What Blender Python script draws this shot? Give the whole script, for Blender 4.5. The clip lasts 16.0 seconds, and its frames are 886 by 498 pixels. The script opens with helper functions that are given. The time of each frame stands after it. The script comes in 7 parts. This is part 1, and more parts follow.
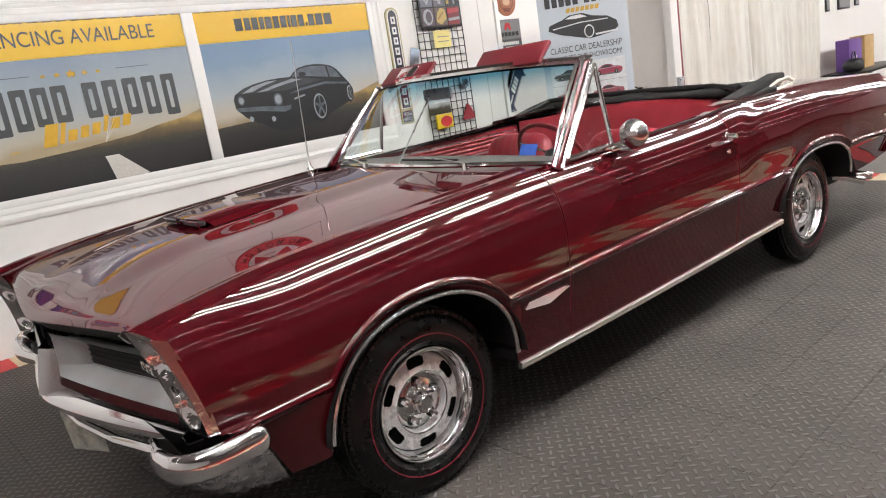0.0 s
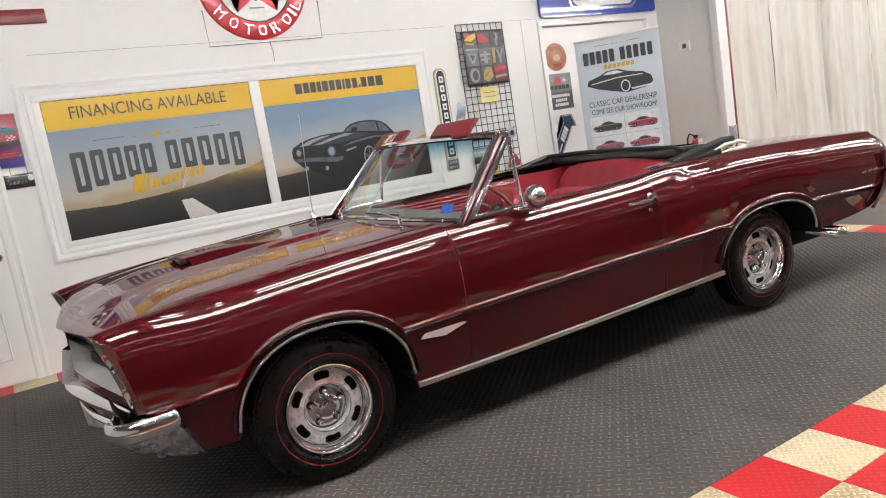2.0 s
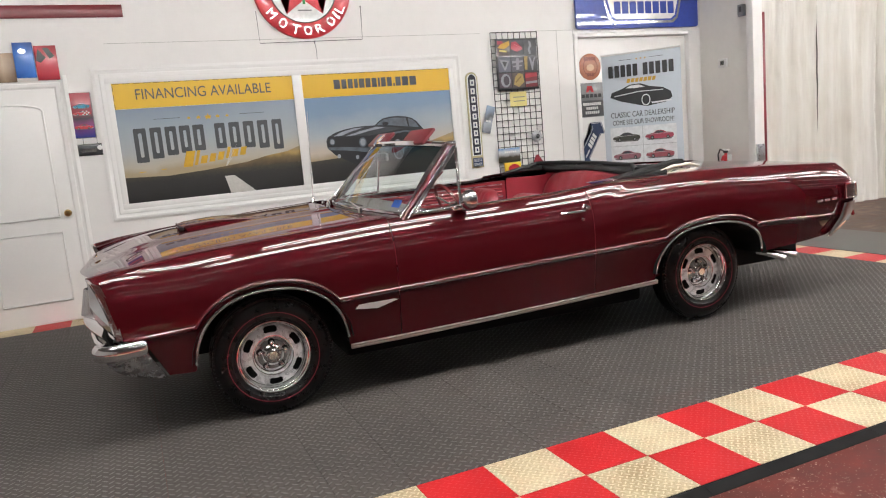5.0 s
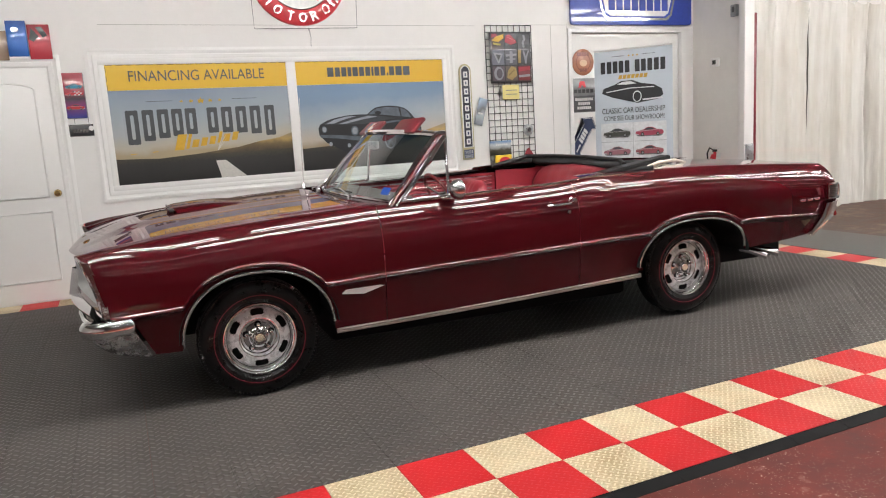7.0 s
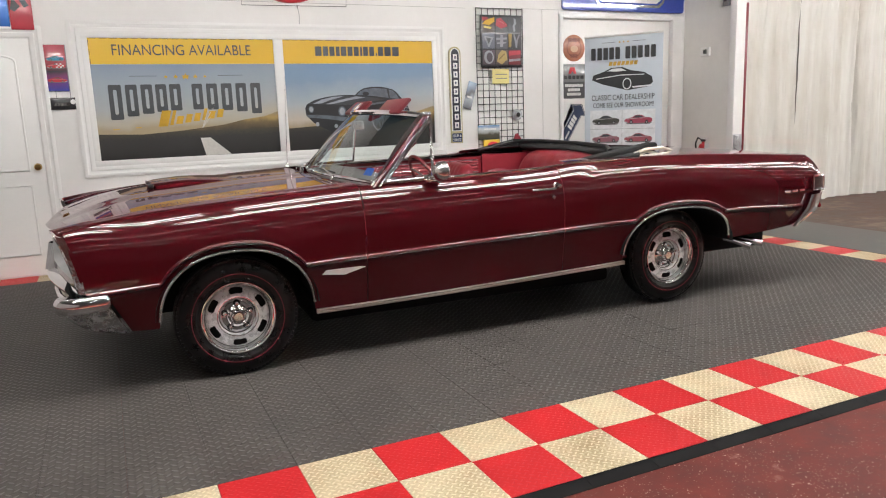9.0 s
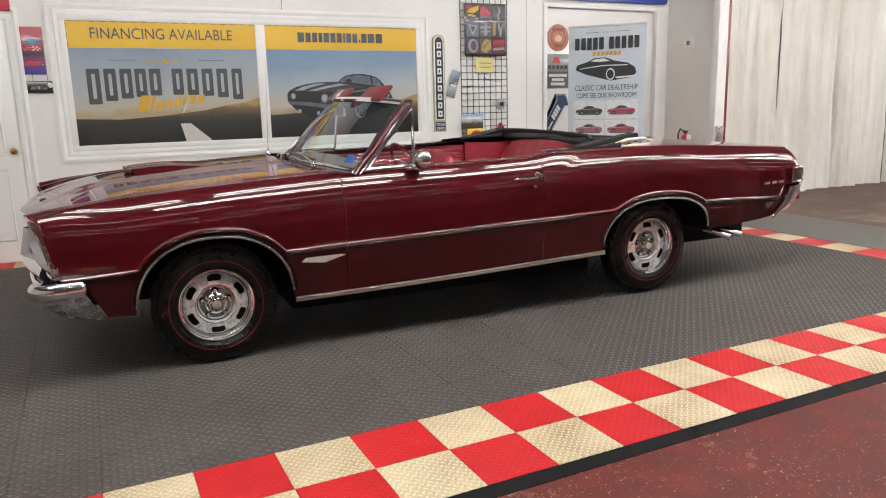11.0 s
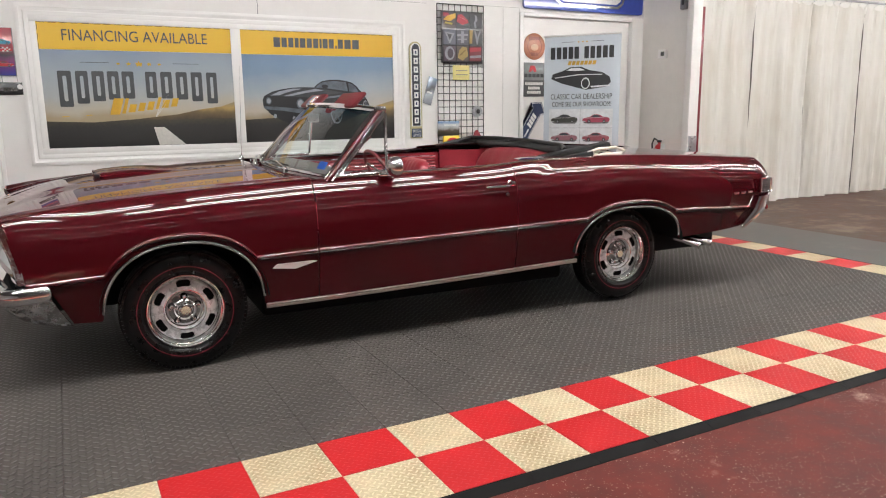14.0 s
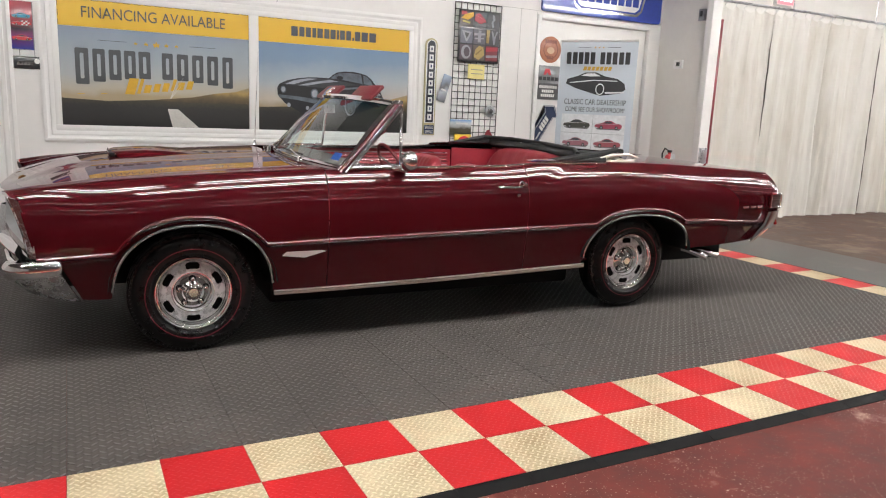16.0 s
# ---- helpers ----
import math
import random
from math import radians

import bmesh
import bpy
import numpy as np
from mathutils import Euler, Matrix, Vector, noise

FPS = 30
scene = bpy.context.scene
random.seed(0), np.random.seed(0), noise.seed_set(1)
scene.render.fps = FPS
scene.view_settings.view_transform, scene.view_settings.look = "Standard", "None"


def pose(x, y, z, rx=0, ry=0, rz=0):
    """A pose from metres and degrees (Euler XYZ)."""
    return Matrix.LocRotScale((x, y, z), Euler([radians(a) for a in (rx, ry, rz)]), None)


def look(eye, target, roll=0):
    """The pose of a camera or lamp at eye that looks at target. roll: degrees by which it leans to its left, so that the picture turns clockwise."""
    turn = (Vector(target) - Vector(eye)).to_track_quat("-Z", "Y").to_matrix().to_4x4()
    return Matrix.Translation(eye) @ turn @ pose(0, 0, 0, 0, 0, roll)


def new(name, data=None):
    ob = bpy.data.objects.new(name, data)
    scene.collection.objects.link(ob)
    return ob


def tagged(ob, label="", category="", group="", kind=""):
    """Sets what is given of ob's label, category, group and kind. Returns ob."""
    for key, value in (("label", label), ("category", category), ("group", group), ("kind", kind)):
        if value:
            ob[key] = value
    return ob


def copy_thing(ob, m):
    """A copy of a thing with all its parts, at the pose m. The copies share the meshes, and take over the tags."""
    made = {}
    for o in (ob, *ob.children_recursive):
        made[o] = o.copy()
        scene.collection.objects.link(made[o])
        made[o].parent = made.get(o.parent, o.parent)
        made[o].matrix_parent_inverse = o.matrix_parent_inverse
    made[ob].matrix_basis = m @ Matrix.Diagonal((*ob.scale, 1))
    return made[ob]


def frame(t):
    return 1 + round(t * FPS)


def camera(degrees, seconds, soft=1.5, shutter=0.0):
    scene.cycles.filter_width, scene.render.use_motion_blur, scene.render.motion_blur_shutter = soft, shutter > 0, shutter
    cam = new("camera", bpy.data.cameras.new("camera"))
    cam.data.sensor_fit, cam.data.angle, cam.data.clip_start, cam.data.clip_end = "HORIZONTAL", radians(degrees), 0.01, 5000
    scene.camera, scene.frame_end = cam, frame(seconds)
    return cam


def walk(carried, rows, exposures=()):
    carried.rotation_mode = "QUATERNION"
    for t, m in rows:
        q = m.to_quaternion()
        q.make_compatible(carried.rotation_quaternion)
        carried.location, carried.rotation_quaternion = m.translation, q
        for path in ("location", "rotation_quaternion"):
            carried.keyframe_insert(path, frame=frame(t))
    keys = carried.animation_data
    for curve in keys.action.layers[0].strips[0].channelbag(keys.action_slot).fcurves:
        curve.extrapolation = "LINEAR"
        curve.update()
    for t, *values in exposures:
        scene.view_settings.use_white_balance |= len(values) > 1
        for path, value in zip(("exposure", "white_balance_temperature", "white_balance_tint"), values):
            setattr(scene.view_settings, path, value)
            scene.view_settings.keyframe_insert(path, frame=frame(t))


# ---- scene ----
cam = camera(63.3, 16.0, 1.1)
PATH = [
    (0, (-1.944, -0.292, 1.331), (-0.681, 1.193, 0.885), -9.1),
    (0.5, (-1.882, -0.587, 1.336), (-0.667, 0.953, 0.947), -8.7),
    (1, (-1.762, -0.841, 1.337), (-0.639, 0.78, 1.007), -7.7),
    (1.5, (-1.655, -1.069, 1.35), (-0.615, 0.611, 1.04), -8.4),
    (2, (-1.593, -1.345, 1.357), (-0.592, 0.361, 1.057), -9.2),
    (2.5, (-1.485, -1.559, 1.36), (-0.537, 0.177, 1.062), -8.9),
    (3, (-1.385, -1.76, 1.371), (-0.479, -0.002, 1.075), -8.2),
    (3.5, (-1.367, -1.95, 1.359), (-0.514, -0.164, 1.07), -7.3),
    (4, (-1.276, -2.096, 1.368), (-0.473, -0.286, 1.082), -6.3),
    (6.5, (-1.179, -2.342, 1.349), (-0.385, -0.535, 1.027), -3.9),
    (7, (-1.203, -2.332, 1.346), (-0.403, -0.527, 1.023), -3.5),
    (7.5, (-1.197, -2.33, 1.346), (-0.391, -0.529, 1.017), -3.1),
    (8, (-1.197, -2.327, 1.335), (-0.387, -0.531, 0.995), -2.7),
    (8.5, (-1.166, -2.319, 1.326), (-0.35, -0.528, 0.97), -2.4),
    (9, (-1.161, -2.32, 1.325), (-0.337, -0.534, 0.96), -2.1),
    (11.5, (-1.127, -2.325, 1.318), (-0.259, -0.568, 0.919), -1.6),
    (12, (-1.11, -2.327, 1.322), (-0.236, -0.573, 0.922), -2.0),
    (12.5, (-1.092, -2.34, 1.323), (-0.205, -0.592, 0.925), -2.2),
    (13, (-1.089, -2.344, 1.323), (-0.189, -0.601, 0.932), -2.1),
    (13.5, (-1.092, -2.348, 1.327), (-0.183, -0.609, 0.942), -1.6),
    (14, (-1.109, -2.345, 1.325), (-0.194, -0.607, 0.945), -0.7),
    (14.5, (-1.118, -2.341, 1.323), (-0.204, -0.602, 0.944), 0.2),
    (15, (-1.13, -2.342, 1.32), (-0.215, -0.604, 0.942), 1.2),
    (15.5, (-1.142, -2.34, 1.318), (-0.229, -0.601, 0.938), 1.9),
    (16, (-1.154, -2.336, 1.32), (-0.243, -0.598, 0.935), 2.5),
]
walk(cam, [(t, look(eye, target, roll)) for t, eye, target, roll in PATH], exposures=((0.0, 0.22), (1.0, 0.16), (2.0, 0.09), (3.0, 0.02), (16.0, 0.0)))


# ---- light ----
world = bpy.data.worlds.new("world")
scene.world = world
world.use_nodes = True
world.node_tree.nodes["Background"].inputs[0].default_value = (0.9, 0.93, 1.0, 1)
world.node_tree.nodes["Background"].inputs[1].default_value = 0.05
scene.view_settings.exposure = 0.0
TUBE = 110.0     # strength of the fluorescent tubes over the display
TUBE_BACK = 33.0


# ---- materials ----
def mat(name, color=(0.8, 0.8, 0.8), rough=0.5, metal=0.0, coat=0.0, spec=0.5, var=0.0, scale=8.0, bump=0.0, bscale=60.0, rvar=0.0, emit=0.0, island=0.0, alpha=None):
    """A principled surface with variation of colour and gloss at two scales and a fine relief."""
    m = bpy.data.materials.new(name)
    m.use_nodes = True
    nt = m.node_tree
    b = nt.nodes["Principled BSDF"]
    b.inputs["Base Color"].default_value = (*color, 1)
    b.inputs["Roughness"].default_value = rough
    b.inputs["Metallic"].default_value = metal
    b.inputs["Coat Weight"].default_value = coat
    b.inputs["Coat Roughness"].default_value = 0.02
    b.inputs["Specular IOR Level"].default_value = spec
    if emit:
        b.inputs["Emission Color"].default_value = (*color, 1)
        b.inputs["Emission Strength"].default_value = emit
    co = nt.nodes.new("ShaderNodeNewGeometry").outputs["Position"]
    if var or rvar:
        big = nt.nodes.new("ShaderNodeTexNoise")
        big.inputs["Scale"].default_value, big.inputs["Detail"].default_value = scale, 8
        fine = nt.nodes.new("ShaderNodeTexNoise")
        fine.inputs["Scale"].default_value, fine.inputs["Detail"].default_value = scale * 9, 6
        nt.links.new(co, big.inputs["Vector"]), nt.links.new(co, fine.inputs["Vector"])
        mix = math_node(nt, "ADD", math_node(nt, "MULTIPLY", big.outputs[0], 0.65), math_node(nt, "MULTIPLY", fine.outputs[0], 0.35))
        if island:
            oi = nt.nodes.new("ShaderNodeObjectInfo")
            mix = math_node(nt, "ADD", mix, math_node(nt, "MULTIPLY", math_node(nt, "SUBTRACT", oi.outputs["Random"], 0.5), island))
        if var:
            ramp = nt.nodes.new("ShaderNodeMapRange")
            for i, v in ((1, 0.3), (2, 0.7), (3, 1 - var), (4, 1 + var)):
                ramp.inputs[i].default_value = v
            nt.links.new(mix, ramp.inputs[0])
            vm = nt.nodes.new("ShaderNodeVectorMath")
            vm.operation = "SCALE"
            vm.inputs[0].default_value = color
            nt.links.new(ramp.outputs[0], vm.inputs["Scale"])
            nt.links.new(vm.outputs[0], b.inputs["Base Color"])
        if rvar:
            ramp = nt.nodes.new("ShaderNodeMapRange")
            for i, v in ((1, 0.3), (2, 0.7), (3, max(0.02, rough - rvar)), (4, rough + rvar)):
                ramp.inputs[i].default_value = v
            nt.links.new(mix, ramp.inputs[0])
            nt.links.new(ramp.outputs[0], b.inputs["Roughness"])
    if bump:
        n = nt.nodes.new("ShaderNodeTexNoise")
        n.inputs["Scale"].default_value, n.inputs["Detail"].default_value = bscale, 4
        nt.links.new(co, n.inputs["Vector"])
        bp = nt.nodes.new("ShaderNodeBump")
        bp.inputs["Strength"].default_value, bp.inputs["Distance"].default_value = bump, 0.004
        nt.links.new(n.outputs[0], bp.inputs["Height"]), nt.links.new(bp.outputs[0], b.inputs["Normal"])
    return m


def math_node(nt, op, a, b=None, c=None, clamp=False):
    n = nt.nodes.new("ShaderNodeMath")
    n.operation, n.use_clamp = op, clamp
    for i, v in enumerate((a, b, c)):
        if v is None:
            continue
        if isinstance(v, (int, float)):
            n.inputs[i].default_value = v
        else:
            nt.links.new(v, n.inputs[i])
    return n.outputs[0]


def tread_mat(name, color, dirt, rough, amount, relief, island=0.0, tops=None, spec=0.5, cell=0.037):
    """Moulded checker-plate tile: raised lozenges in alternate directions, tops paled for wear and sheen, dirt in the
    hollows and scuffs.
    """
    m = mat(name, color, rough)
    nt = m.node_tree
    b = nt.nodes["Principled BSDF"]
    pos = nt.nodes.new("ShaderNodeNewGeometry").outputs["Position"]
    sep = nt.nodes.new("ShaderNodeSeparateXYZ")
    nt.links.new(pos, sep.inputs[0])
    k = 1 / cell * 0.7071
    p = math_node(nt, "MULTIPLY", math_node(nt, "ADD", sep.outputs[0], sep.outputs[1]), k)
    q = math_node(nt, "MULTIPLY", math_node(nt, "SUBTRACT", sep.outputs[0], sep.outputs[1]), k)
    fp, fq = (math_node(nt, "SUBTRACT", math_node(nt, "FRACT", v), 0.5) for v in (p, q))
    par = math_node(nt, "FLOORED_MODULO", math_node(nt, "ADD", math_node(nt, "FLOOR", p), math_node(nt, "FLOOR", q)), 2.0)
    inv = math_node(nt, "SUBTRACT", 1.0, par)
    a = math_node(nt, "ADD", math_node(nt, "MULTIPLY", fp, inv), math_node(nt, "MULTIPLY", fq, par))
    c = math_node(nt, "ADD", math_node(nt, "MULTIPLY", fq, inv), math_node(nt, "MULTIPLY", fp, par))
    a2 = math_node(nt, "POWER", math_node(nt, "ABSOLUTE", math_node(nt, "DIVIDE", a, 0.52)), 2.0)
    c2 = math_node(nt, "POWER", math_node(nt, "ABSOLUTE", math_node(nt, "DIVIDE", c, 0.17)), 2.0)
    h = math_node(nt, "MULTIPLY", math_node(nt, "SUBTRACT", 1.0, math_node(nt, "ADD", a2, c2)), 1.8, clamp=True)
    noise1 = nt.nodes.new("ShaderNodeTexNoise")
    noise1.inputs["Scale"].default_value, noise1.inputs["Detail"].default_value = 3.0, 9
    noise2 = nt.nodes.new("ShaderNodeTexNoise")
    noise2.inputs["Scale"].default_value, noise2.inputs["Detail"].default_value = 70.0, 5
    nt.links.new(pos, noise1.inputs["Vector"]), nt.links.new(pos, noise2.inputs["Vector"])
    grime = math_node(nt, "ADD", math_node(nt, "MULTIPLY", noise1.outputs[0], 0.7), math_node(nt, "MULTIPLY", noise2.outputs[0], 0.45))
    low = math_node(nt, "SUBTRACT", 1.0, math_node(nt, "MULTIPLY", h, 0.75))
    oi = nt.nodes.new("ShaderNodeObjectInfo")
    shade = math_node(nt, "MULTIPLY", math_node(nt, "SUBTRACT", oi.outputs["Random"], 0.5), island)
    fac = math_node(nt, "ADD", math_node(nt, "MULTIPLY", math_node(nt, "MULTIPLY", math_node(nt, "SUBTRACT", grime, 0.3), low), amount * 2), shade, clamp=True)
    mix = nt.nodes.new("ShaderNodeMix")
    mix.data_type = "RGBA"
    mix.inputs[6].default_value, mix.inputs[7].default_value = (*color, 1), (*dirt, 1)
    nt.links.new(fac, mix.inputs[0])
    b.inputs["Specular IOR Level"].default_value = spec
    worn_glint = nt.nodes.new("ShaderNodeMix")          # raised tops coloured paler, for wear and for the light they catch
    worn_glint.data_type = "RGBA"
    worn_glint.inputs[7].default_value = (*(tops or color), 1)
    nt.links.new(mix.outputs[2], worn_glint.inputs[6])
    worn_glint_fac = math_node(nt, "MULTIPLY", h, math_node(nt, "MULTIPLY", math_node(nt, "SUBTRACT", noise1.outputs[0], 0.12), 1.9, clamp=True))
    nt.links.new(worn_glint_fac if tops else math_node(nt, "MULTIPLY", h, 0.0), worn_glint.inputs[0])
    nt.links.new(worn_glint.outputs[2], b.inputs["Base Color"])
    worn = math_node(nt, "SUBTRACT", math_node(nt, "ADD", math_node(nt, "MULTIPLY", noise1.outputs[0], 0.35), rough - 0.17), math_node(nt, "MULTIPLY", h, 0.18))
    nt.links.new(worn, b.inputs["Roughness"])
    bp = nt.nodes.new("ShaderNodeBump")
    bp.inputs["Strength"].default_value, bp.inputs["Distance"].default_value = relief, 0.006
    nt.links.new(math_node(nt, "ADD", h, math_node(nt, "MULTIPLY", noise2.outputs[0], 0.15)), bp.inputs["Height"])
    nt.links.new(bp.outputs[0], b.inputs["Normal"])
    return m


def worn_floor_mat(name, paint, bare, amount, rough, spec=0.5):
    """Painted concrete, worn through in patches and pitted with pale specks."""
    m = mat(name, paint, rough, spec=spec)
    nt = m.node_tree
    b = nt.nodes["Principled BSDF"]
    pos = nt.nodes.new("ShaderNodeNewGeometry").outputs["Position"]
    outs = []
    for sc, det in ((1.3, 10), (105, 4), (6, 8)):
        n = nt.nodes.new("ShaderNodeTexNoise")
        n.inputs["Scale"].default_value, n.inputs["Detail"].default_value = sc, det
        n.inputs["Roughness"].default_value = 0.62
        nt.links.new(pos, n.inputs["Vector"])
        outs.append(n.outputs[0])
    patch = math_node(nt, "MULTIPLY", math_node(nt, "SUBTRACT", math_node(nt, "ADD", math_node(nt, "MULTIPLY", outs[0], 0.6), math_node(nt, "MULTIPLY", outs[2], 0.4)), 0.56 - amount), 9.0, clamp=True)
    specks = math_node(nt, "MULTIPLY", math_node(nt, "SUBTRACT", math_node(nt, "ADD", outs[1], math_node(nt, "MULTIPLY", outs[0], 0.22)), 0.765), 30.0, clamp=True)
    fac = math_node(nt, "MAXIMUM", math_node(nt, "MULTIPLY", patch, 0.75), specks)
    tone = nt.nodes.new("ShaderNodeMapRange")
    for i, v in ((1, 0.3), (2, 0.7), (3, 0.6), (4, 1.35)):
        tone.inputs[i].default_value = v
    nt.links.new(outs[2], tone.inputs[0])
    vm = nt.nodes.new("ShaderNodeVectorMath")
    vm.operation = "SCALE"
    vm.inputs[0].default_value = paint
    nt.links.new(tone.outputs[0], vm.inputs["Scale"])
    mix = nt.nodes.new("ShaderNodeMix")
    mix.data_type = "RGBA"
    mix.inputs[7].default_value = (*bare, 1)
    nt.links.new(vm.outputs[0], mix.inputs[6])
    nt.links.new(fac, mix.inputs[0]), nt.links.new(mix.outputs[2], b.inputs["Base Color"])
    nt.links.new(math_node(nt, "ADD", math_node(nt, "MULTIPLY", outs[2], 0.4), rough - 0.2), b.inputs["Roughness"])
    bp = nt.nodes.new("ShaderNodeBump")
    bp.inputs["Strength"].default_value, bp.inputs["Distance"].default_value = 0.25, 0.003
    nt.links.new(outs[2], bp.inputs["Height"]), nt.links.new(bp.outputs[0], b.inputs["Normal"])
    return m


def glass_mat(name, tint=(0.93, 0.97, 0.95), band=None):
    m = bpy.data.materials.new(name)
    m.use_nodes = True
    nt = m.node_tree
    nt.nodes.remove(nt.nodes["Principled BSDF"])
    out = nt.nodes["Material Output"]
    tr, gl, mx, fr = (nt.nodes.new("ShaderNode" + k) for k in ("BsdfTransparent", "BsdfGlossy", "MixShader", "Fresnel"))
    tr.inputs[0].default_value = (*tint, 1)
    gl.inputs["Roughness"].default_value = 0.01
    fr.inputs[0].default_value = 1.6
    if band:                       # tinted strip along the top edge of a windshield
        sep = nt.nodes.new("ShaderNodeSeparateXYZ")
        nt.links.new(nt.nodes.new("ShaderNodeNewGeometry").outputs["Position"], sep.inputs[0])
        fac = nt.nodes.new("ShaderNodeMapRange")
        for i, v in ((1, band[0]), (2, band[1])):
            fac.inputs[i].default_value = v
        mix = nt.nodes.new("ShaderNodeMix")
        mix.data_type = "RGBA"
        mix.inputs[6].default_value, mix.inputs[7].default_value = (*tint, 1), (0.10, 0.33, 0.46, 1)
        nt.links.new(sep.outputs[2], fac.inputs[0]), nt.links.new(fac.outputs[0], mix.inputs[0]), nt.links.new(mix.outputs[2], tr.inputs[0])
    nt.links.new(fr.outputs[0], mx.inputs[0]), nt.links.new(tr.outputs[0], mx.inputs[1]), nt.links.new(gl.outputs[0], mx.inputs[2])
    nt.links.new(mx.outputs[0], out.inputs[0])
    return m


def print_mat(name, axis, stops, noise_amount=0.0, nscale=3.0, lo=0.0, hi=1.0, rough=0.4, coat=0.35):
    """Printed picture: colours shading along one axis of the world between lo and hi, with soft clouds of noise."""
    m = mat(name, (0.5, 0.5, 0.5), rough, coat=coat)
    nt = m.node_tree
    b = nt.nodes["Principled BSDF"]
    pos = nt.nodes.new("ShaderNodeNewGeometry").outputs["Position"]
    sep = nt.nodes.new("ShaderNodeSeparateXYZ")
    nt.links.new(pos, sep.inputs[0])
    t = math_node(nt, "DIVIDE", math_node(nt, "SUBTRACT", sep.outputs["XYZ".index(axis)], lo), hi - lo)
    if noise_amount:
        n = nt.nodes.new("ShaderNodeTexNoise")
        n.inputs["Scale"].default_value, n.inputs["Detail"].default_value = nscale, 6
        nt.links.new(pos, n.inputs["Vector"])
        t = math_node(nt, "ADD", t, math_node(nt, "MULTIPLY", math_node(nt, "SUBTRACT", n.outputs[0], 0.5), noise_amount))
    ramp = nt.nodes.new("ShaderNodeValToRGB")
    while len(ramp.color_ramp.elements) < len(stops):
        ramp.color_ramp.elements.new(0.5)
    for e, (p, c) in zip(ramp.color_ramp.elements, stops):
        e.position, e.color = p, (*c, 1)
    nt.links.new(t, ramp.inputs[0]), nt.links.new(ramp.outputs[0], b.inputs["Base Color"])
    return m


def paint_mat():
    m = mat("burgundy_paint", (0.060, 0.0031, 0.0062), 0.5, metal=0.0, coat=1.0, spec=0.0)
    nt = m.node_tree
    b = nt.nodes["Principled BSDF"]
    b.inputs["Coat Roughness"].default_value = 0.015
    b.inputs["Coat IOR"].default_value = 1.52
    pos = nt.nodes.new("ShaderNodeNewGeometry").outputs["Position"]
    n = nt.nodes.new("ShaderNodeTexNoise")
    n.inputs["Scale"].default_value, n.inputs["Detail"].default_value = 5.0, 2
    nt.links.new(pos, n.inputs["Vector"])
    bp = nt.nodes.new("ShaderNodeBump")
    bp.inputs["Strength"].default_value, bp.inputs["Distance"].default_value = 0.035, 0.004
    nt.links.new(n.outputs[0], bp.inputs["Height"]), nt.links.new(bp.outputs[0], b.inputs["Coat Normal"])
    return m


PAINT = paint_mat()
CHROME = mat("chrome", (0.90, 0.90, 0.91), 0.08, metal=1.0, rvar=0.03, scale=14)
BRUSHED = mat("satin_metal", (0.55, 0.56, 0.58), 0.3, metal=1.0, rvar=0.08, scale=30)
DARK_CHROME = mat("dark_chrome", (0.70, 0.695, 0.69), 0.12, metal=1.0, rvar=0.04, scale=30)
ROCKER = mat("rocker_steel", (0.62, 0.605, 0.59), 0.36, metal=1.0)
LIP = mat("satin_chrome", (0.86, 0.855, 0.85), 0.25, metal=1.0)
ALLOY = mat("wheel_steel", (0.82, 0.82, 0.83), 0.28, metal=0.3, var=0.04, scale=30, rvar=0.04)
RUBBER = mat("tyre_rubber", (0.005, 0.005, 0.0055), 0.30, spec=0.35, var=0.25, scale=20, rvar=0.08, bump=0.1, bscale=300)
REDLINE = mat("red_line", (0.16, 0.010, 0.022), 0.5, var=0.1, scale=30)
BLACK = mat("black_plastic", (0.008, 0.008, 0.009), 0.45)
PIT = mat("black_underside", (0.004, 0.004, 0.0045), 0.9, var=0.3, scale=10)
VINYL = mat("red_vinyl", (0.26, 0.018, 0.03), 0.42, var=0.12, scale=9, bump=0.25, bscale=220)
VISOR = mat("dark_red_vinyl", (0.14, 0.012, 0.019), 0.5, var=0.12, scale=9, bump=0.2, bscale=220)
CARPET = mat("dark_red_carpet", (0.09, 0.01, 0.014), 0.95, var=0.3, scale=60)
TOPCLOTH = mat("black_top_cloth", (0.008, 0.008, 0.0085), 0.85, var=0.3, scale=25, bump=0.4, bscale=180)
CREAM_CLOTH = mat("cream_cloth", (0.72, 0.68, 0.6), 0.8, var=0.12, scale=25, bump=0.3, bscale=150)
GLASS = glass_mat("clear_glass")
SHIELD = glass_mat("windshield_glass", (0.86, 0.94, 0.92), (1.245, 1.33))
LAMP_GLASS = mat("lamp_glass", (0.75, 0.77, 0.78), 0.08, metal=0.7, coat=1.0, bump=0.5, bscale=70)
TAILRED = mat("tail_lamp_red", (0.3, 0.015, 0.02), 0.12, coat=1.0)
SILVER = mat("silver_grille", (0.5, 0.51, 0.52), 0.35, metal=0.6, var=0.08)
WALLP = mat("white_wall_paint", (0.80, 0.785, 0.765), 0.55, var=0.03, scale=1.6, bump=0.12, bscale=45, rvar=0.08)
TRIMP = mat("white_trim_paint", (0.83, 0.82, 0.80), 0.35, var=0.02, scale=4, rvar=0.06)
SEAM = mat("seam_grey", (0.42, 0.41, 0.39), 0.7)
GREYW = mat("grey_white_wall", (0.77, 0.75, 0.71), 0.6, var=0.05, scale=1.5, bump=0.12, bscale=45)
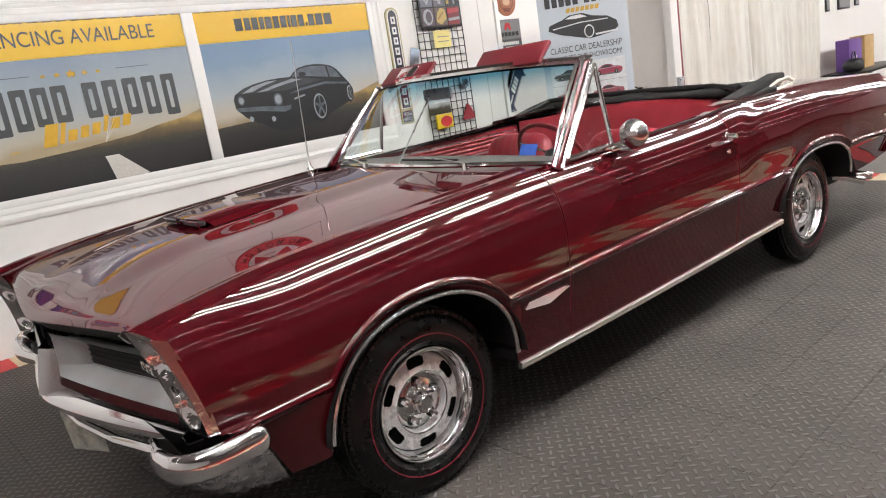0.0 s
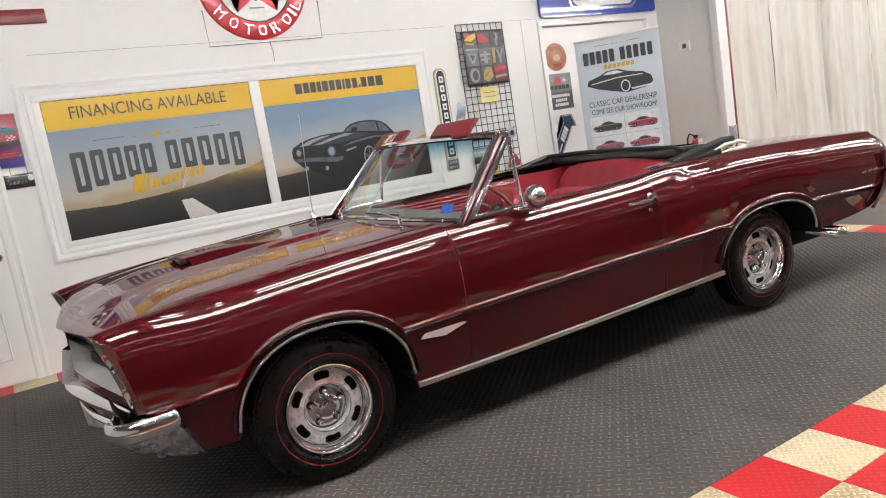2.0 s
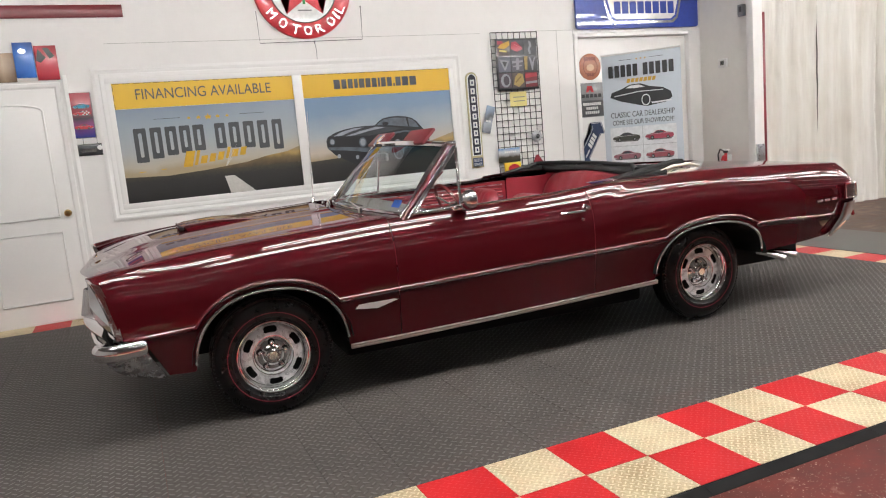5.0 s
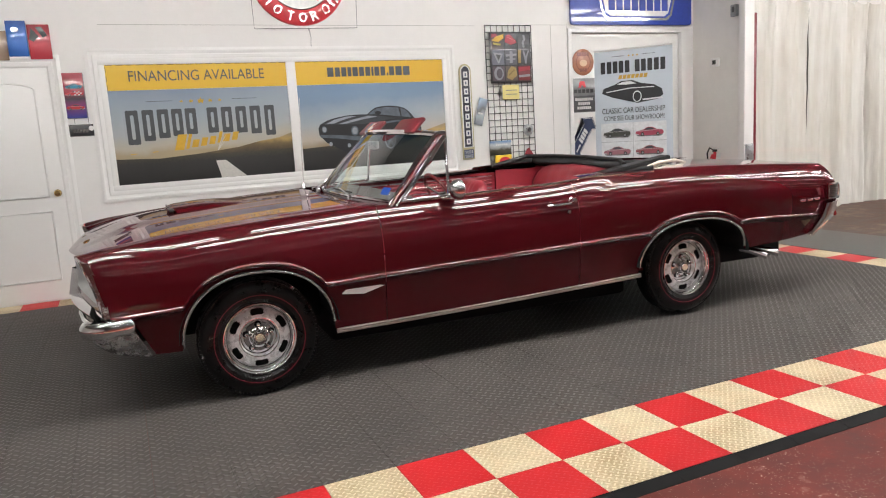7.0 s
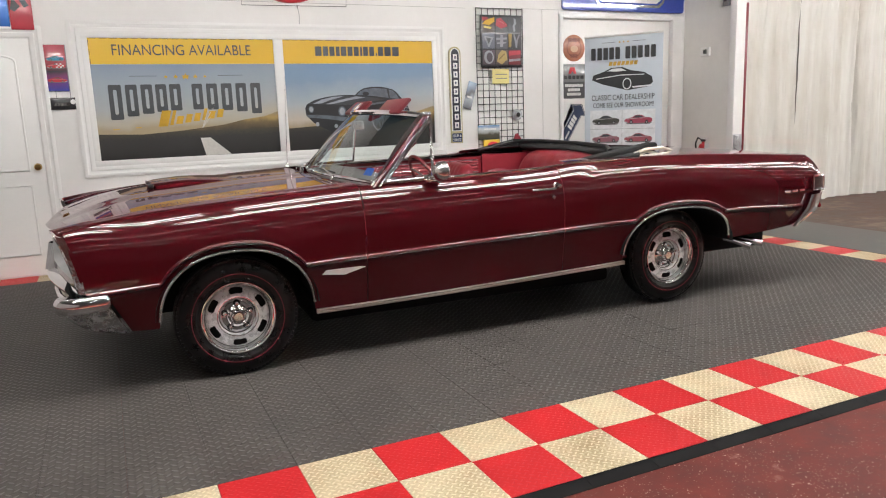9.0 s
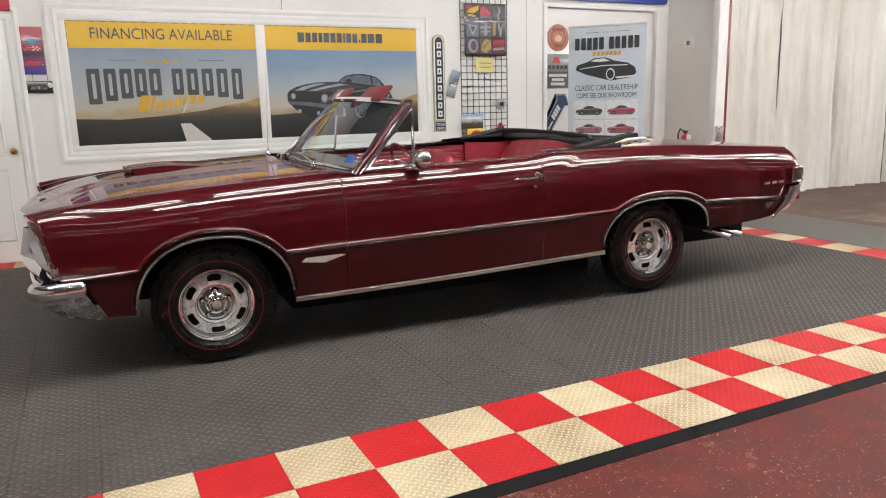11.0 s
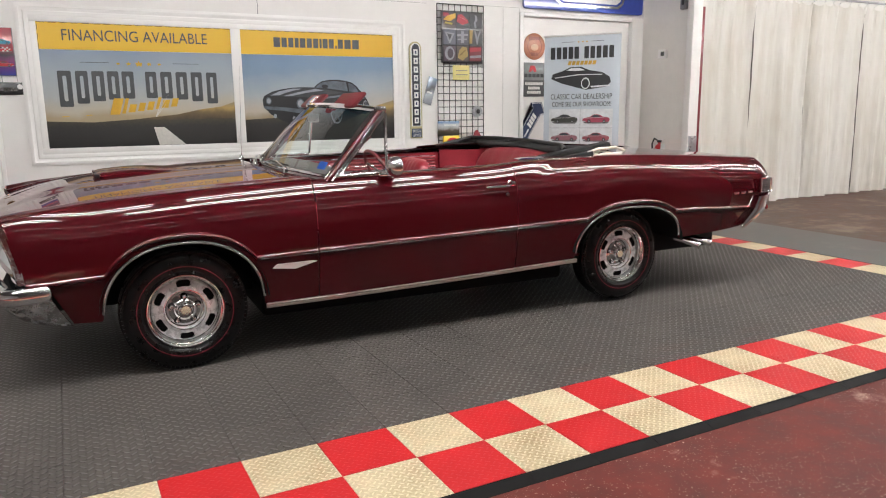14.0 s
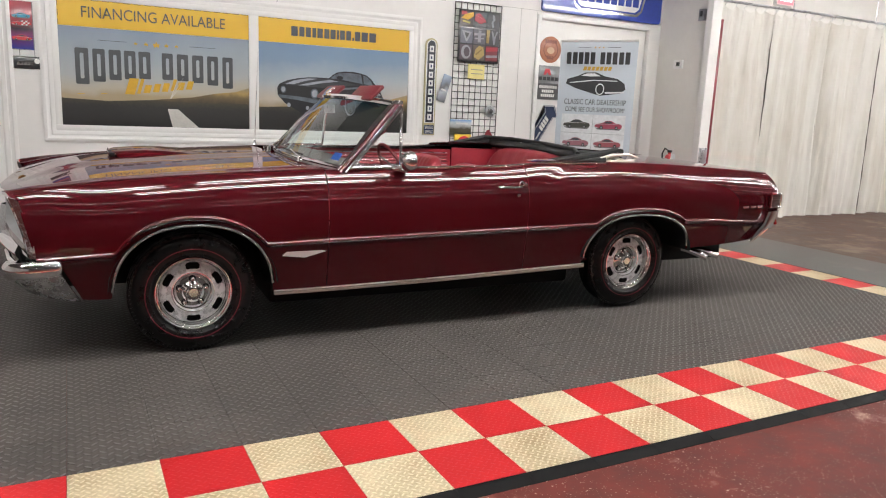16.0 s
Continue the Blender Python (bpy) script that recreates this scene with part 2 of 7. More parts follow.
CEIL = mat("ceiling_paint", (0.16, 0.153, 0.147), 0.8, var=0.04, scale=2)
REDP = mat("red_gloss_paint", (0.16, 0.005, 0.011), 0.35, var=0.08, scale=3)
DIMW = mat("grey_wall_paint", (0.18, 0.165, 0.16), 0.6, var=0.15, scale=1.2)


def curtain_mat():
    """Off-white cloth with hanging creases; streaks of yellowish dirt also colour in the shade of the folds."""
    m = mat("white_curtain_cloth", (0.74, 0.71, 0.64), 0.75)
    nt = m.node_tree
    b = nt.nodes["Principled BSDF"]
    pos = nt.nodes.new("ShaderNodeNewGeometry").outputs["Position"]
    outs = []
    for sc, det in (((5, 2, 0.5), 4), ((16, 5, 1.3), 3), ((1.1, 1, 0.9), 6)):
        mp = nt.nodes.new("ShaderNodeMapping")
        mp.inputs["Scale"].default_value = sc
        n = nt.nodes.new("ShaderNodeTexNoise")
        n.inputs["Scale"].default_value, n.inputs["Detail"].default_value = 1.0, det
        nt.links.new(pos, mp.inputs["Vector"]), nt.links.new(mp.outputs[0], n.inputs["Vector"])
        outs.append(n.outputs[0])
    dirt = math_node(nt, "MULTIPLY", math_node(nt, "SUBTRACT", math_node(nt, "ADD", math_node(nt, "MULTIPLY", outs[0], 0.5), math_node(nt, "MULTIPLY", outs[2], 0.5)), 0.42), 3.0, clamp=True)
    mix = nt.nodes.new("ShaderNodeMix")
    mix.data_type = "RGBA"
    mix.inputs[6].default_value, mix.inputs[7].default_value = (0.72, 0.70, 0.655, 1), (0.55, 0.505, 0.42, 1)
    nt.links.new(dirt, mix.inputs[0]), nt.links.new(mix.outputs[2], b.inputs["Base Color"])
    bp = nt.nodes.new("ShaderNodeBump")
    bp.inputs["Strength"].default_value, bp.inputs["Distance"].default_value = 0.8, 0.06
    nt.links.new(math_node(nt, "ADD", outs[0], math_node(nt, "MULTIPLY", outs[1], 0.3)), bp.inputs["Height"])
    nt.links.new(bp.outputs[0], b.inputs["Normal"])
    return m


CURT = curtain_mat()
BRASS = mat("brass", (0.75, 0.52, 0.2), 0.2, metal=1.0)
WIRE = mat("black_wire", (0.01, 0.01, 0.011), 0.5)
TILE_BLACK = tread_mat("charcoal_tile", (0.050, 0.0445, 0.0420), (0.126, 0.108, 0.097), 0.66, 0.5, 1.0, 0.12, (0.155, 0.147, 0.140), 0.2)
TILE_RED = tread_mat("red_tile", (0.55, 0.018, 0.022), (0.42, 0.02, 0.025), 0.50, 0.22, 0.22, 0.08, None, 0.3, 0.026)
TILE_CREAM = tread_mat("cream_tile", (0.82, 0.715, 0.49), (0.36, 0.27, 0.15), 0.55, 1.0, 0.30, 0.1, None, 0.3, 0.024)
EDGE = mat("black_edging", (0.008, 0.008, 0.0085), 0.62, var=0.35, scale=8, rvar=0.12, spec=0.08)
FLOORP = worn_floor_mat("red_floor_paint", (0.118, 0.0225, 0.0175), (0.50, 0.40, 0.32), -0.03, 0.62, 0.22)
FLOORB = worn_floor_mat("brown_floor_paint", (0.085, 0.038, 0.025), (0.24, 0.19, 0.135), 0.045, 0.55)
GREYF = worn_floor_mat("grey_floor_paint", (0.095, 0.094, 0.090), (0.17, 0.16, 0.15), -0.01, 0.5)
TUBE_ON = mat("lit_tube", (1.0, 0.975, 0.95), 0.5, emit=TUBE)
TUBE_OLD = mat("slim_lit_tube", (1.0, 0.975, 0.95), 0.5, emit=TUBE_BACK)


# ---- mesh helpers ----
def part(name, bm, material, parent=None, label="", smooth=40):
    """Links a bmesh as one mesh object under a thing or a part."""
    me = bpy.data.meshes.new(name)
    bmesh.ops.recalc_face_normals(bm, faces=bm.faces)
    bm.to_mesh(me)
    bm.free()
    if smooth:
        me.shade_smooth()
        me.set_sharp_from_angle(angle=radians(smooth))
    me.materials.append(material)
    ob = new(name, me)
    if parent:
        ob.parent = parent
    if label:
        ob["label"] = label
    return ob


def thing(name, m, label, category, group="", kind=""):
    ob = new(name)
    ob.empty_display_size = 0.1
    ob.matrix_basis = m
    return tagged(ob, label, category, group, kind)


def box(x0, x1, y0, y1, z0, z1, bevel=0.0, seg=2):
    bm = bmesh.new()
    bmesh.ops.create_cube(bm, size=1, matrix=Matrix.Translation(((x0 + x1) / 2, (y0 + y1) / 2, (z0 + z1) / 2)) @ Matrix.Diagonal((x1 - x0, y1 - y0, z1 - z0, 1)))
    if bevel:
        bmesh.ops.bevel(bm, geom=bm.edges[:], offset=bevel, segments=seg, profile=0.5, affect="EDGES")
    return bm


def join(*bms):
    out = bms[0]
    for bm in bms[1:]:
        me = bpy.data.meshes.new("tmp")
        bm.to_mesh(me)
        bm.free()
        out.from_mesh(me)
        bpy.data.meshes.remove(me)
    return out


def moved(bm, m):
    bmesh.ops.transform(bm, matrix=m, verts=bm.verts)
    return bm


def grid(fn, us, vs, close_v=False, thick=0.0, away=None):
    """A sheet of quads over us x vs; thick: a second sheet below it along the vertex normals, with a rim."""
    bm = bmesh.new()
    rows = [[bm.verts.new(fn(u, v)) for v in vs] for u in us]
    for a, b in zip(rows, rows[1:]):
        for i in range(len(vs) - (0 if close_v else 1)):
            j = (i + 1) % len(vs)
            bm.faces.new((a[i], a[j], b[j], b[i]))
    if thick:
        bm.normal_update()
        if away is not None and sum((f.normal.dot(f.calc_center_median() - Vector(away)) * f.calc_area() for f in bm.faces)) < 0:
            bmesh.ops.reverse_faces(bm, faces=bm.faces[:])
            bm.normal_update()
        edge = [e for e in bm.edges if e.is_boundary]
        low = {v: bm.verts.new(v.co - v.normal * thick) for v in list(bm.verts)}
        for fc in list(bm.faces):
            bm.faces.new([low[v] for v in reversed(fc.verts)])
        for e in edge:
            a, b = e.verts
            bm.faces.new((a, b, low[b], low[a]))
    return bm


def tube(points, r, seg=8, caps=True, flat=1.0, up=None):
    """A round (or flattened) bar swept along points."""
    bm = bmesh.new()
    pts = [Vector(p) for p in points]
    rings = []
    prev = None
    for i, p in enumerate(pts):
        d = (pts[min(i + 1, len(pts) - 1)] - pts[max(i - 1, 0)]).normalized()
        ref = Vector(up) if up else (prev if prev is not None else (Vector((0, 0, 1)) if abs(d.z) < 0.9 else Vector((0, 1, 0))))
        a = (ref - d * ref.dot(d)).normalized()
        prev = a
        b = d.cross(a)
        rr = r[i] if isinstance(r, (list, tuple)) else r
        rings.append([bm.verts.new(p + a * math.cos(2 * math.pi * k / seg) * rr * flat + b * math.sin(2 * math.pi * k / seg) * rr) for k in range(seg)])
    for x, y in zip(rings, rings[1:]):
        for k in range(seg):
            bm.faces.new((x[k], x[(k + 1) % seg], y[(k + 1) % seg], y[k]))
    if caps:
        bm.faces.new(rings[0]), bm.faces.new(rings[-1])
    return bm


def sweep(profile, path, ups):
    """A closed profile (a, b) carried along path: a along the side, b along the given up at each point."""
    bm = bmesh.new()
    rings = []
    pts = [Vector(p) for p in path]
    for i, p in enumerate(pts):
        d = (pts[min(i + 1, len(pts) - 1)] - pts[max(i - 1, 0)]).normalized()
        up = Vector(ups[i] if isinstance(ups, list) else ups)
        up = (up - d * up.dot(d)).normalized()
        side = d.cross(up)
        rings.append([bm.verts.new(p + side * a + up * b) for a, b in profile])
    n = len(profile)
    for x, y in zip(rings, rings[1:]):
        for k in range(n):
            bm.faces.new((x[k], x[(k + 1) % n], y[(k + 1) % n], y[k]))
    bm.faces.new(rings[0]), bm.faces.new(rings[-1])
    return bm


def lathe(profile, seg=64, axis="Y", a0=0.0, a1=360.0):
    """Profile (r, h) turned round an axis through the origin."""
    full = abs(a1 - a0) >= 360
    angles = [radians(a0 + (a1 - a0) * k / seg) for k in range(seg + (0 if full else 1))]

    def fn(a, i):
        r, h = profile[i]
        x, y = r * math.cos(a), r * math.sin(a)
        return (x, h, y) if axis == "Y" else ((x, y, h) if axis == "Z" else (h, x, y))
    bm = bmesh.new()
    rows = [[bm.verts.new(fn(a, i)) for i in range(len(profile))] for a in angles]
    for k in range(len(rows) - (0 if full else 1)):
        a, b = rows[k], rows[(k + 1) % len(rows)]
        for i in range(len(profile) - 1):
            bm.faces.new((a[i], a[i + 1], b[i + 1], b[i]))
    bmesh.ops.remove_doubles(bm, verts=bm.verts, dist=1e-6)
    return bm


def flat_poly(points, y=0.0, thick=0.002):
    """An upright flat shape in x and z, facing -y."""
    bm = bmesh.new()
    fr = [bm.verts.new((x, y, z)) for x, z in points]
    bk = [bm.verts.new((x, y + thick, z)) for x, z in points]
    bm.faces.new(fr), bm.faces.new(bk[::-1])
    for i in range(len(fr)):
        j = (i + 1) % len(fr)
        bm.faces.new((fr[j], fr[i], bk[i], bk[j]))
    bmesh.ops.triangulate(bm, faces=[fc for fc in bm.faces if len(fc.verts) > 4])
    return bm


def disc_pts(cx, cz, rx, rz=None, n=28, a0=0, a1=360):
    rz = rz or rx
    return [(cx + rx * math.cos(radians(a0 + (a1 - a0) * k / n)), cz + rz * math.sin(radians(a0 + (a1 - a0) * k / n))) for k in range(n if abs(a1 - a0) >= 360 else n + 1)]


def round_rect(x0, x1, z0, z1, r, n=5):
    pts = []
    for cx, cz, a in ((x1 - r, z1 - r, 0), (x0 + r, z1 - r, 90), (x0 + r, z0 + r, 180), (x1 - r, z0 + r, 270)):
        pts += [(cx + r * math.cos(radians(a + 90 * k / n)), cz + r * math.sin(radians(a + 90 * k / n))) for k in range(n + 1)]
    return pts


def words(text, width, height, depth=0.001):
    """Letters of the built-in font as a bmesh in x and z, facing -y, from the lower left corner."""
    cu = bpy.data.curves.new("words", "FONT")
    cu.body, cu.size, cu.extrude = text, 1.0, 0.5
    ob = bpy.data.objects.new("words", cu)
    scene.collection.objects.link(ob)
    me = bpy.data.meshes.new_from_object(ob.evaluated_get(bpy.context.evaluated_depsgraph_get()))
    bpy.data.objects.remove(ob)
    bm = bmesh.new()
    bm.from_mesh(me)
    bpy.data.meshes.remove(me)
    xs, ys = [v.co.x for v in bm.verts], [v.co.y for v in bm.verts]
    x0, x1, y0, y1 = min(xs), max(xs), min(ys), max(ys)
    for v in bm.verts:
        v.co = ((v.co.x - x0) / (x1 - x0) * width, -v.co.z * depth, (v.co.y - y0) / (y1 - y0) * height)
    return bm


def curve_of(points):
    """A smooth function through (x, y) points (monotone cubic)."""
    xs, ys = [p[0] for p in points], [p[1] for p in points]
    s = [(ys[i + 1] - ys[i]) / (xs[i + 1] - xs[i]) for i in range(len(xs) - 1)]
    m = [s[0]] + [0 if s[i - 1] * s[i] <= 0 else 2 * s[i - 1] * s[i] / (s[i - 1] + s[i]) for i in range(1, len(s))] + [s[-1]]

    def fn(x):
        if x <= xs[0]:
            return ys[0] + m[0] * (x - xs[0])
        if x >= xs[-1]:
            return ys[-1] + m[-1] * (x - xs[-1])
        i = max(k for k in range(len(xs) - 1) if xs[k] <= x)
        h = xs[i + 1] - xs[i]
        t = (x - xs[i]) / h
        return (2 * t**3 - 3 * t * t + 1) * ys[i] + (t**3 - 2 * t * t + t) * h * m[i] + (-2 * t**3 + 3 * t * t) * ys[i + 1] + (t**3 - t * t) * h * m[i + 1]
    return fn


def lin(a, b, n):
    return [a + (b - a) * k / (n - 1) for k in range(n)]


def smooth01(x):
    x = min(1, max(0, x))
    return x * x * (3 - 2 * x)


# ---- the room ----
TILE = 0.3048
WALL = 5.18          # face of the long white wall
GROUND = -0.016      # painted floor below the tiles


def structure(name, bm, material, label, smooth=30):
    return tagged(part(name, bm, material, None, "", smooth), label, "building", "", "structure")


def build_room():
    structure("floor", box(-7, 24, -11, WALL + 0.4, GROUND - 0.1, GROUND), FLOORP, "red painted concrete floor, worn with pale specks")
    structure("floor_grey", box(4.95, 6.0, -1.5, 4.9, GROUND - 0.01, GROUND + 0.004), GREYF, "grey painted floor band beside the tiles")
    structure("floor_brown", box(6.0, 23.9, -3.0, 5.0, GROUND - 0.01, GROUND + 0.003), FLOORB, "brown worn concrete floor by the curtain")
    # long wall with door and window openings closed by their frames, and the recess at its right end
    wall = structure("wall_north", join(
        box(-7, 3.95, WALL, WALL + 0.2, GROUND, 3.6), box(3.95, 5.90, WALL, WALL + 0.2, 2.44, 3.6),
        box(5.70, 5.90, WALL, WALL + 0.2, GROUND, 2.44), box(3.95, 5.70, WALL + 0.06, WALL + 0.2, GROUND, 2.44)), WALLP, "long white painted wall with faint panel seams")
    for x0, x1, z0, z1 in ((-1.2, 2.68, 2.499, 2.503), (3.694, 3.699, 0.0, 2.52), (3.41, 3.94, 2.512, 2.516), (3.925, 3.929, 0.0, 2.50)):
        part("panel_seam", box(x0, x1, WALL - 0.0015, WALL + 0.002, z0, z1), SEAM, wall)
    structure("wall_east", join(box(5.90, 6.02, 4.32, WALL + 0.2, GROUND, 3.6)), GREYW, "short grey white side wall beside the recess")
    structure("pillar", box(5.80, 5.955, 4.22, 4.32, GROUND, 3.6, 0.006), WALLP, "white painted wall end pillar")
    # unseen wall, coloured dark so the curtain gaps read as shade
    structure("wall_behind_curtain", box(6.03, 10.98, 4.95, 5.15, GROUND, 2.72), mat("curtain_gap_shade", (0.12, 0.105, 0.09), 0.7, var=0.2, scale=3), "wall behind the curtain, toned dark for the shade in its gaps")
    structure("wall_beside_curtain", box(10.982, 23.0, 4.95, 5.15, GROUND, 2.72), WALLP, "white wall beside the curtain")
    structure("wall_over_curtain", box(6.03, 23.0, 4.95, 5.15, 2.722, 3.6), GREYW, "plain grey white wall above the curtain")
    structure("wall_far_east", box(22.8, 23.0, -11, 4.948, GROUND, 3.6), WALLP, "far white wall of the showroom")
    structure("wall_west", box(-7.2, -7, -11, WALL + 0.2, GROUND, 3.6), WALLP, "white painted side wall")
    structure("wall_south", box(-7.2, 23.0, -11.2, -11, GROUND, 3.6), DIMW, "dark grey painted wall opposite")
    structure("ceiling", box(-7.2, 23.0, -11.2, WALL + 0.2, 3.6, 3.7), CEIL, "dim painted ceiling")
    tagged(part("corner_pole", box(5.958, 6.002, 4.225, 4.28, GROUND, 2.52, 0.006), REDP), "red painted steel corner post", "post", "", "structure")
    structure("trim_rail", box(-4.2, -1.0, WALL - 0.02, WALL, 2.735, 2.845, 0.004), REDP, "dark red gloss painted band on the wall")


def casing(x0, x1, z0, z1, w, sill=True):
    """Moulded casing round an opening: stepped profile, mitred corners."""
    prof = [(0, 0), (0, 0.018), (0.012, 0.024), (0.03, 0.024), (0.036, 0.018), (0.06, 0.014), (0.066, 0.020), (w - 0.012, 0.020), (w, 0.012), (w, 0)]
    bm = bmesh.new()
    rings = []
    for cx, cz, sx, sz in ((x0, z0, 1, 1), (x1, z0, -1, 1), (x1, z1, -1, -1), (x0, z1, 1, -1)):
        rings.append([bm.verts.new((cx + sx * a, WALL - b, cz + sz * a)) for a, b in prof])
    n = len(prof)
    for i in range(4):
        a, b = rings[i], rings[(i + 1) % 4]
        for k in range(n - 1):
            bm.faces.new((a[k], a[k + 1], b[k + 1], b[k]))
    return bm


def build_window():
    win = thing("window_1", pose(0, 0, 0), "wide white framed double window filled with printed banners", "window", "", "structure")
    part("window_frame", casing(-1.345, 2.40, 0.87, 2.29, 0.105), TRIMP, win)
    part("inner_frame", join(box(-1.245, 2.30, WALL - 0.018, WALL - 0.001, 2.138, 2.188, 0.003), box(-1.245, 2.30, WALL - 0.018, WALL - 0.001, 0.970, 1.022, 0.003),
         box(-1.245, -1.19, WALL - 0.018, WALL - 0.001, 1.022, 2.138, 0.003), box(2.248, 2.30, WALL - 0.018, WALL - 0.001, 1.022, 2.138, 0.003)), TRIMP, win)
    part("mullion", box(0.494, 0.590, WALL - 0.02, WALL - 0.001, 1.022, 2.138, 0.003), TRIMP, win)
    y = WALL - 0.004
    ink = mat("dark_grey_ink", (0.05, 0.055, 0.06), 0.4, coat=0.5, var=0.2, scale=14)
    yel = print_mat("yellow_print", "X", [(0, (0.76, 0.47, 0.015)), (1, (0.72, 0.42, 0.01))], 0.4, 1.5, -1.2, 2.3)
    gold = mat("gold_ink", (0.62, 0.36, 0.02), 0.4, coat=0.5, var=0.15, scale=16)
    sky = print_mat("sky_print", "Z", [(0, (0.40, 0.32, 0.2)), (0.10, (0.46, 0.42, 0.34)), (0.3, (0.40, 0.42, 0.43)), (0.65, (0.31, 0.36, 0.41)), (1, (0.20, 0.27, 0.37))], 0.45, 1.8, 1.30, 1.95)
    sky2 = print_mat("sunset_sky_print", "Z", [(0, (0.30, 0.22, 0.11)), (0.12, (0.50, 0.44, 0.36)), (0.4, (0.38, 0.42, 0.45)), (0.7, (0.20, 0.29, 0.40)), (1, (0.15, 0.25, 0.40))], 0.55, 1.6, 1.26, 1.95)
    road = print_mat("road_print", "Z", [(0, (0.010, 0.009, 0.009)), (0.55, (0.022, 0.020, 0.019)), (0.85, (0.07, 0.055, 0.03)), (1, (0.22, 0.16, 0.06))], 0.22, 40, 1.02, 1.36)
    field = print_mat("field_print", "Z", [(0, (0.04, 0.032, 0.02)), (0.45, (0.16, 0.11, 0.045)), (0.75, (0.42, 0.28, 0.09)), (1, (0.30, 0.24, 0.13))], 0.7, 7, 1.25, 1.43)
    white = mat("white_line_print", (0.6, 0.58, 0.54), 0.4, coat=0.5, var=0.12, scale=40)
    b1 = thing("financing_banner", pose(0, 0, 0), "printed banner of a road at sunset under a yellow strip", "banner", "window banners")
    part("picture_sky", box(-1.19, 0.494, y, y + 0.003, 1.022, 1.90), sky, b1)
    part("yellow_strip", box(-1.19, 0.494, y - 0.002, y + 0.003, 1.902, 2.138), yel, b1)
    part("picture_road", flat_poly([(-1.19, 1.022), (0.494, 1.022), (0.494, 1.27), (0.1, 1.285), (-0.25, 1.285), (-0.8, 1.25), (-1.19, 1.265)], y - 0.002), road, b1)
    part("picture_field", flat_poly([(-0.45, 1.272), (0.0, 1.262), (0.494, 1.272), (0.494, 1.43), (0.36, 1.385), (0.16, 1.36), (-0.05, 1.315), (-0.25, 1.292)], y - 0.003), field, b1)
    part("road_line", flat_poly([(-0.285, 1.195), (-0.19, 1.195), (0.0, 1.024), (-0.245, 1.024)], y - 0.004), white, b1)
    part("lettering", moved(words("FINANCING AVAILABLE", 1.262, 0.098), Matrix.Translation((-0.995, y - 0.005, 1.982))), ink, b1, "dark grey capital letters")
    # the trade name is only shown as blocks, their feet on a shallow arch
    for k, (x, w) in enumerate(((-1.065, .13), (-0.92, .12), (-0.785, .12), (-0.655, .115), (-0.53, .12), (-0.325, .115), (-0.19, .12), (-0.05, .12), (0.09, .12), (0.235, .115))):
        z0 = 1.395 + 0.075 * (1 - ((x + 0.36) / 0.70) ** 2)
        part("name_block", flat_poly(round_rect(x, x + w * 0.86, z0, 1.715, 0.012, 3), y - 0.004), ink, b1)
        part("block_slot", flat_poly(round_rect(x + w * 0.31, x + w * 0.55, z0 + 0.05, 1.67, 0.01, 3), y - 0.006), sky, b1)
    for k, (x, w, h) in enumerate(((-0.66, .085, .15), (-0.555, .03, .14), (-0.50, .06, .075), (-0.415, .055, .08), (-0.335, .055, .08), (-0.255, .03, .11), (-0.20, .06, .075), (-0.115, .055, .08))):
        z = 1.318 + 0.010 * k
        part("script_block", flat_poly([(x, z), (x + w, z), (x + w + h * 0.3, z + h), (x + h * 0.3, z + h)], y - 0.005), gold, b1)
    for x, z, w in ((-1.06, 1.30, 0.06), (-0.86, 1.31, 0.05)):
        part("spark", flat_poly([(x, z), (x + w, z + 0.004), (x + w, z + 0.010), (x, z + 0.008)], y - 0.003), gold, b1)
    for a, r in ((68, 0.20), (58, 0.25), (49, 0.17)):       # sun rays breaking over the road
        dx, dz = math.cos(radians(a)), math.sin(radians(a))
        part("sun_ray", flat_poly([(-0.26, 1.295), (-0.252, 1.293), (-0.26 + r * dx, 1.295 + r * dz)], y - 0.0065), white, b1)
    tagged(part("edge_beads", join(*[box(x, x + 0.06, y - 0.004, y, 2.132, 2.1355) for x in lin(-1.18, 0.43, 19)], *[box(-1.187, -1.1825, y - 0.004, y, z, z + 0.05) for z in lin(1.90, 2.07, 3)]), ink, b1), kind="stuff")
    for k in range(5):
        s = (0.016, 0.02, 0.032, 0.02, 0.016)[k]
        part("star", flat_poly([(-0.37 + 0.09 * (k - 2) + (s if i % 2 == 0 else s * 0.45) * math.sin(math.pi * i / 5), 1.785 + (s if i % 2 == 0 else s * 0.45) * math.cos(math.pi * i / 5)) for i in range(10)], y - 0.004), gold, b1)
    for x in (-0.87, -0.07):
        part("rule", box(x, x + 0.24, y - 0.004, y, 1.79, 1.794), ink, b1)
    tagged(b1, "yellow topped financing banner with a road at sunset")
    b2 = thing("sports_car_banner", pose(0, 0, 0), "yellow topped banner picturing a black sports car on a road", "banner", "window banners")
    part("picture_sky", box(0.59, 2.248, y, y + 0.003, 1.022, 1.90), sky2, b2)
    part("yellow_strip", box(0.59, 2.248, y - 0.002, y + 0.003, 1.902, 2.138), yel, b2)
    part("picture_road", flat_poly([(0.59, 1.022), (2.248, 1.022), (2.248, 1.30), (1.6, 1.30), (0.59, 1.25)], y - 0.002), road, b2)
    part("picture_field", flat_poly([(1.7, 1.28), (2.248, 1.26), (2.248, 1.44), (2.0, 1.37), (1.75, 1.35)], y - 0.003), field, b2)
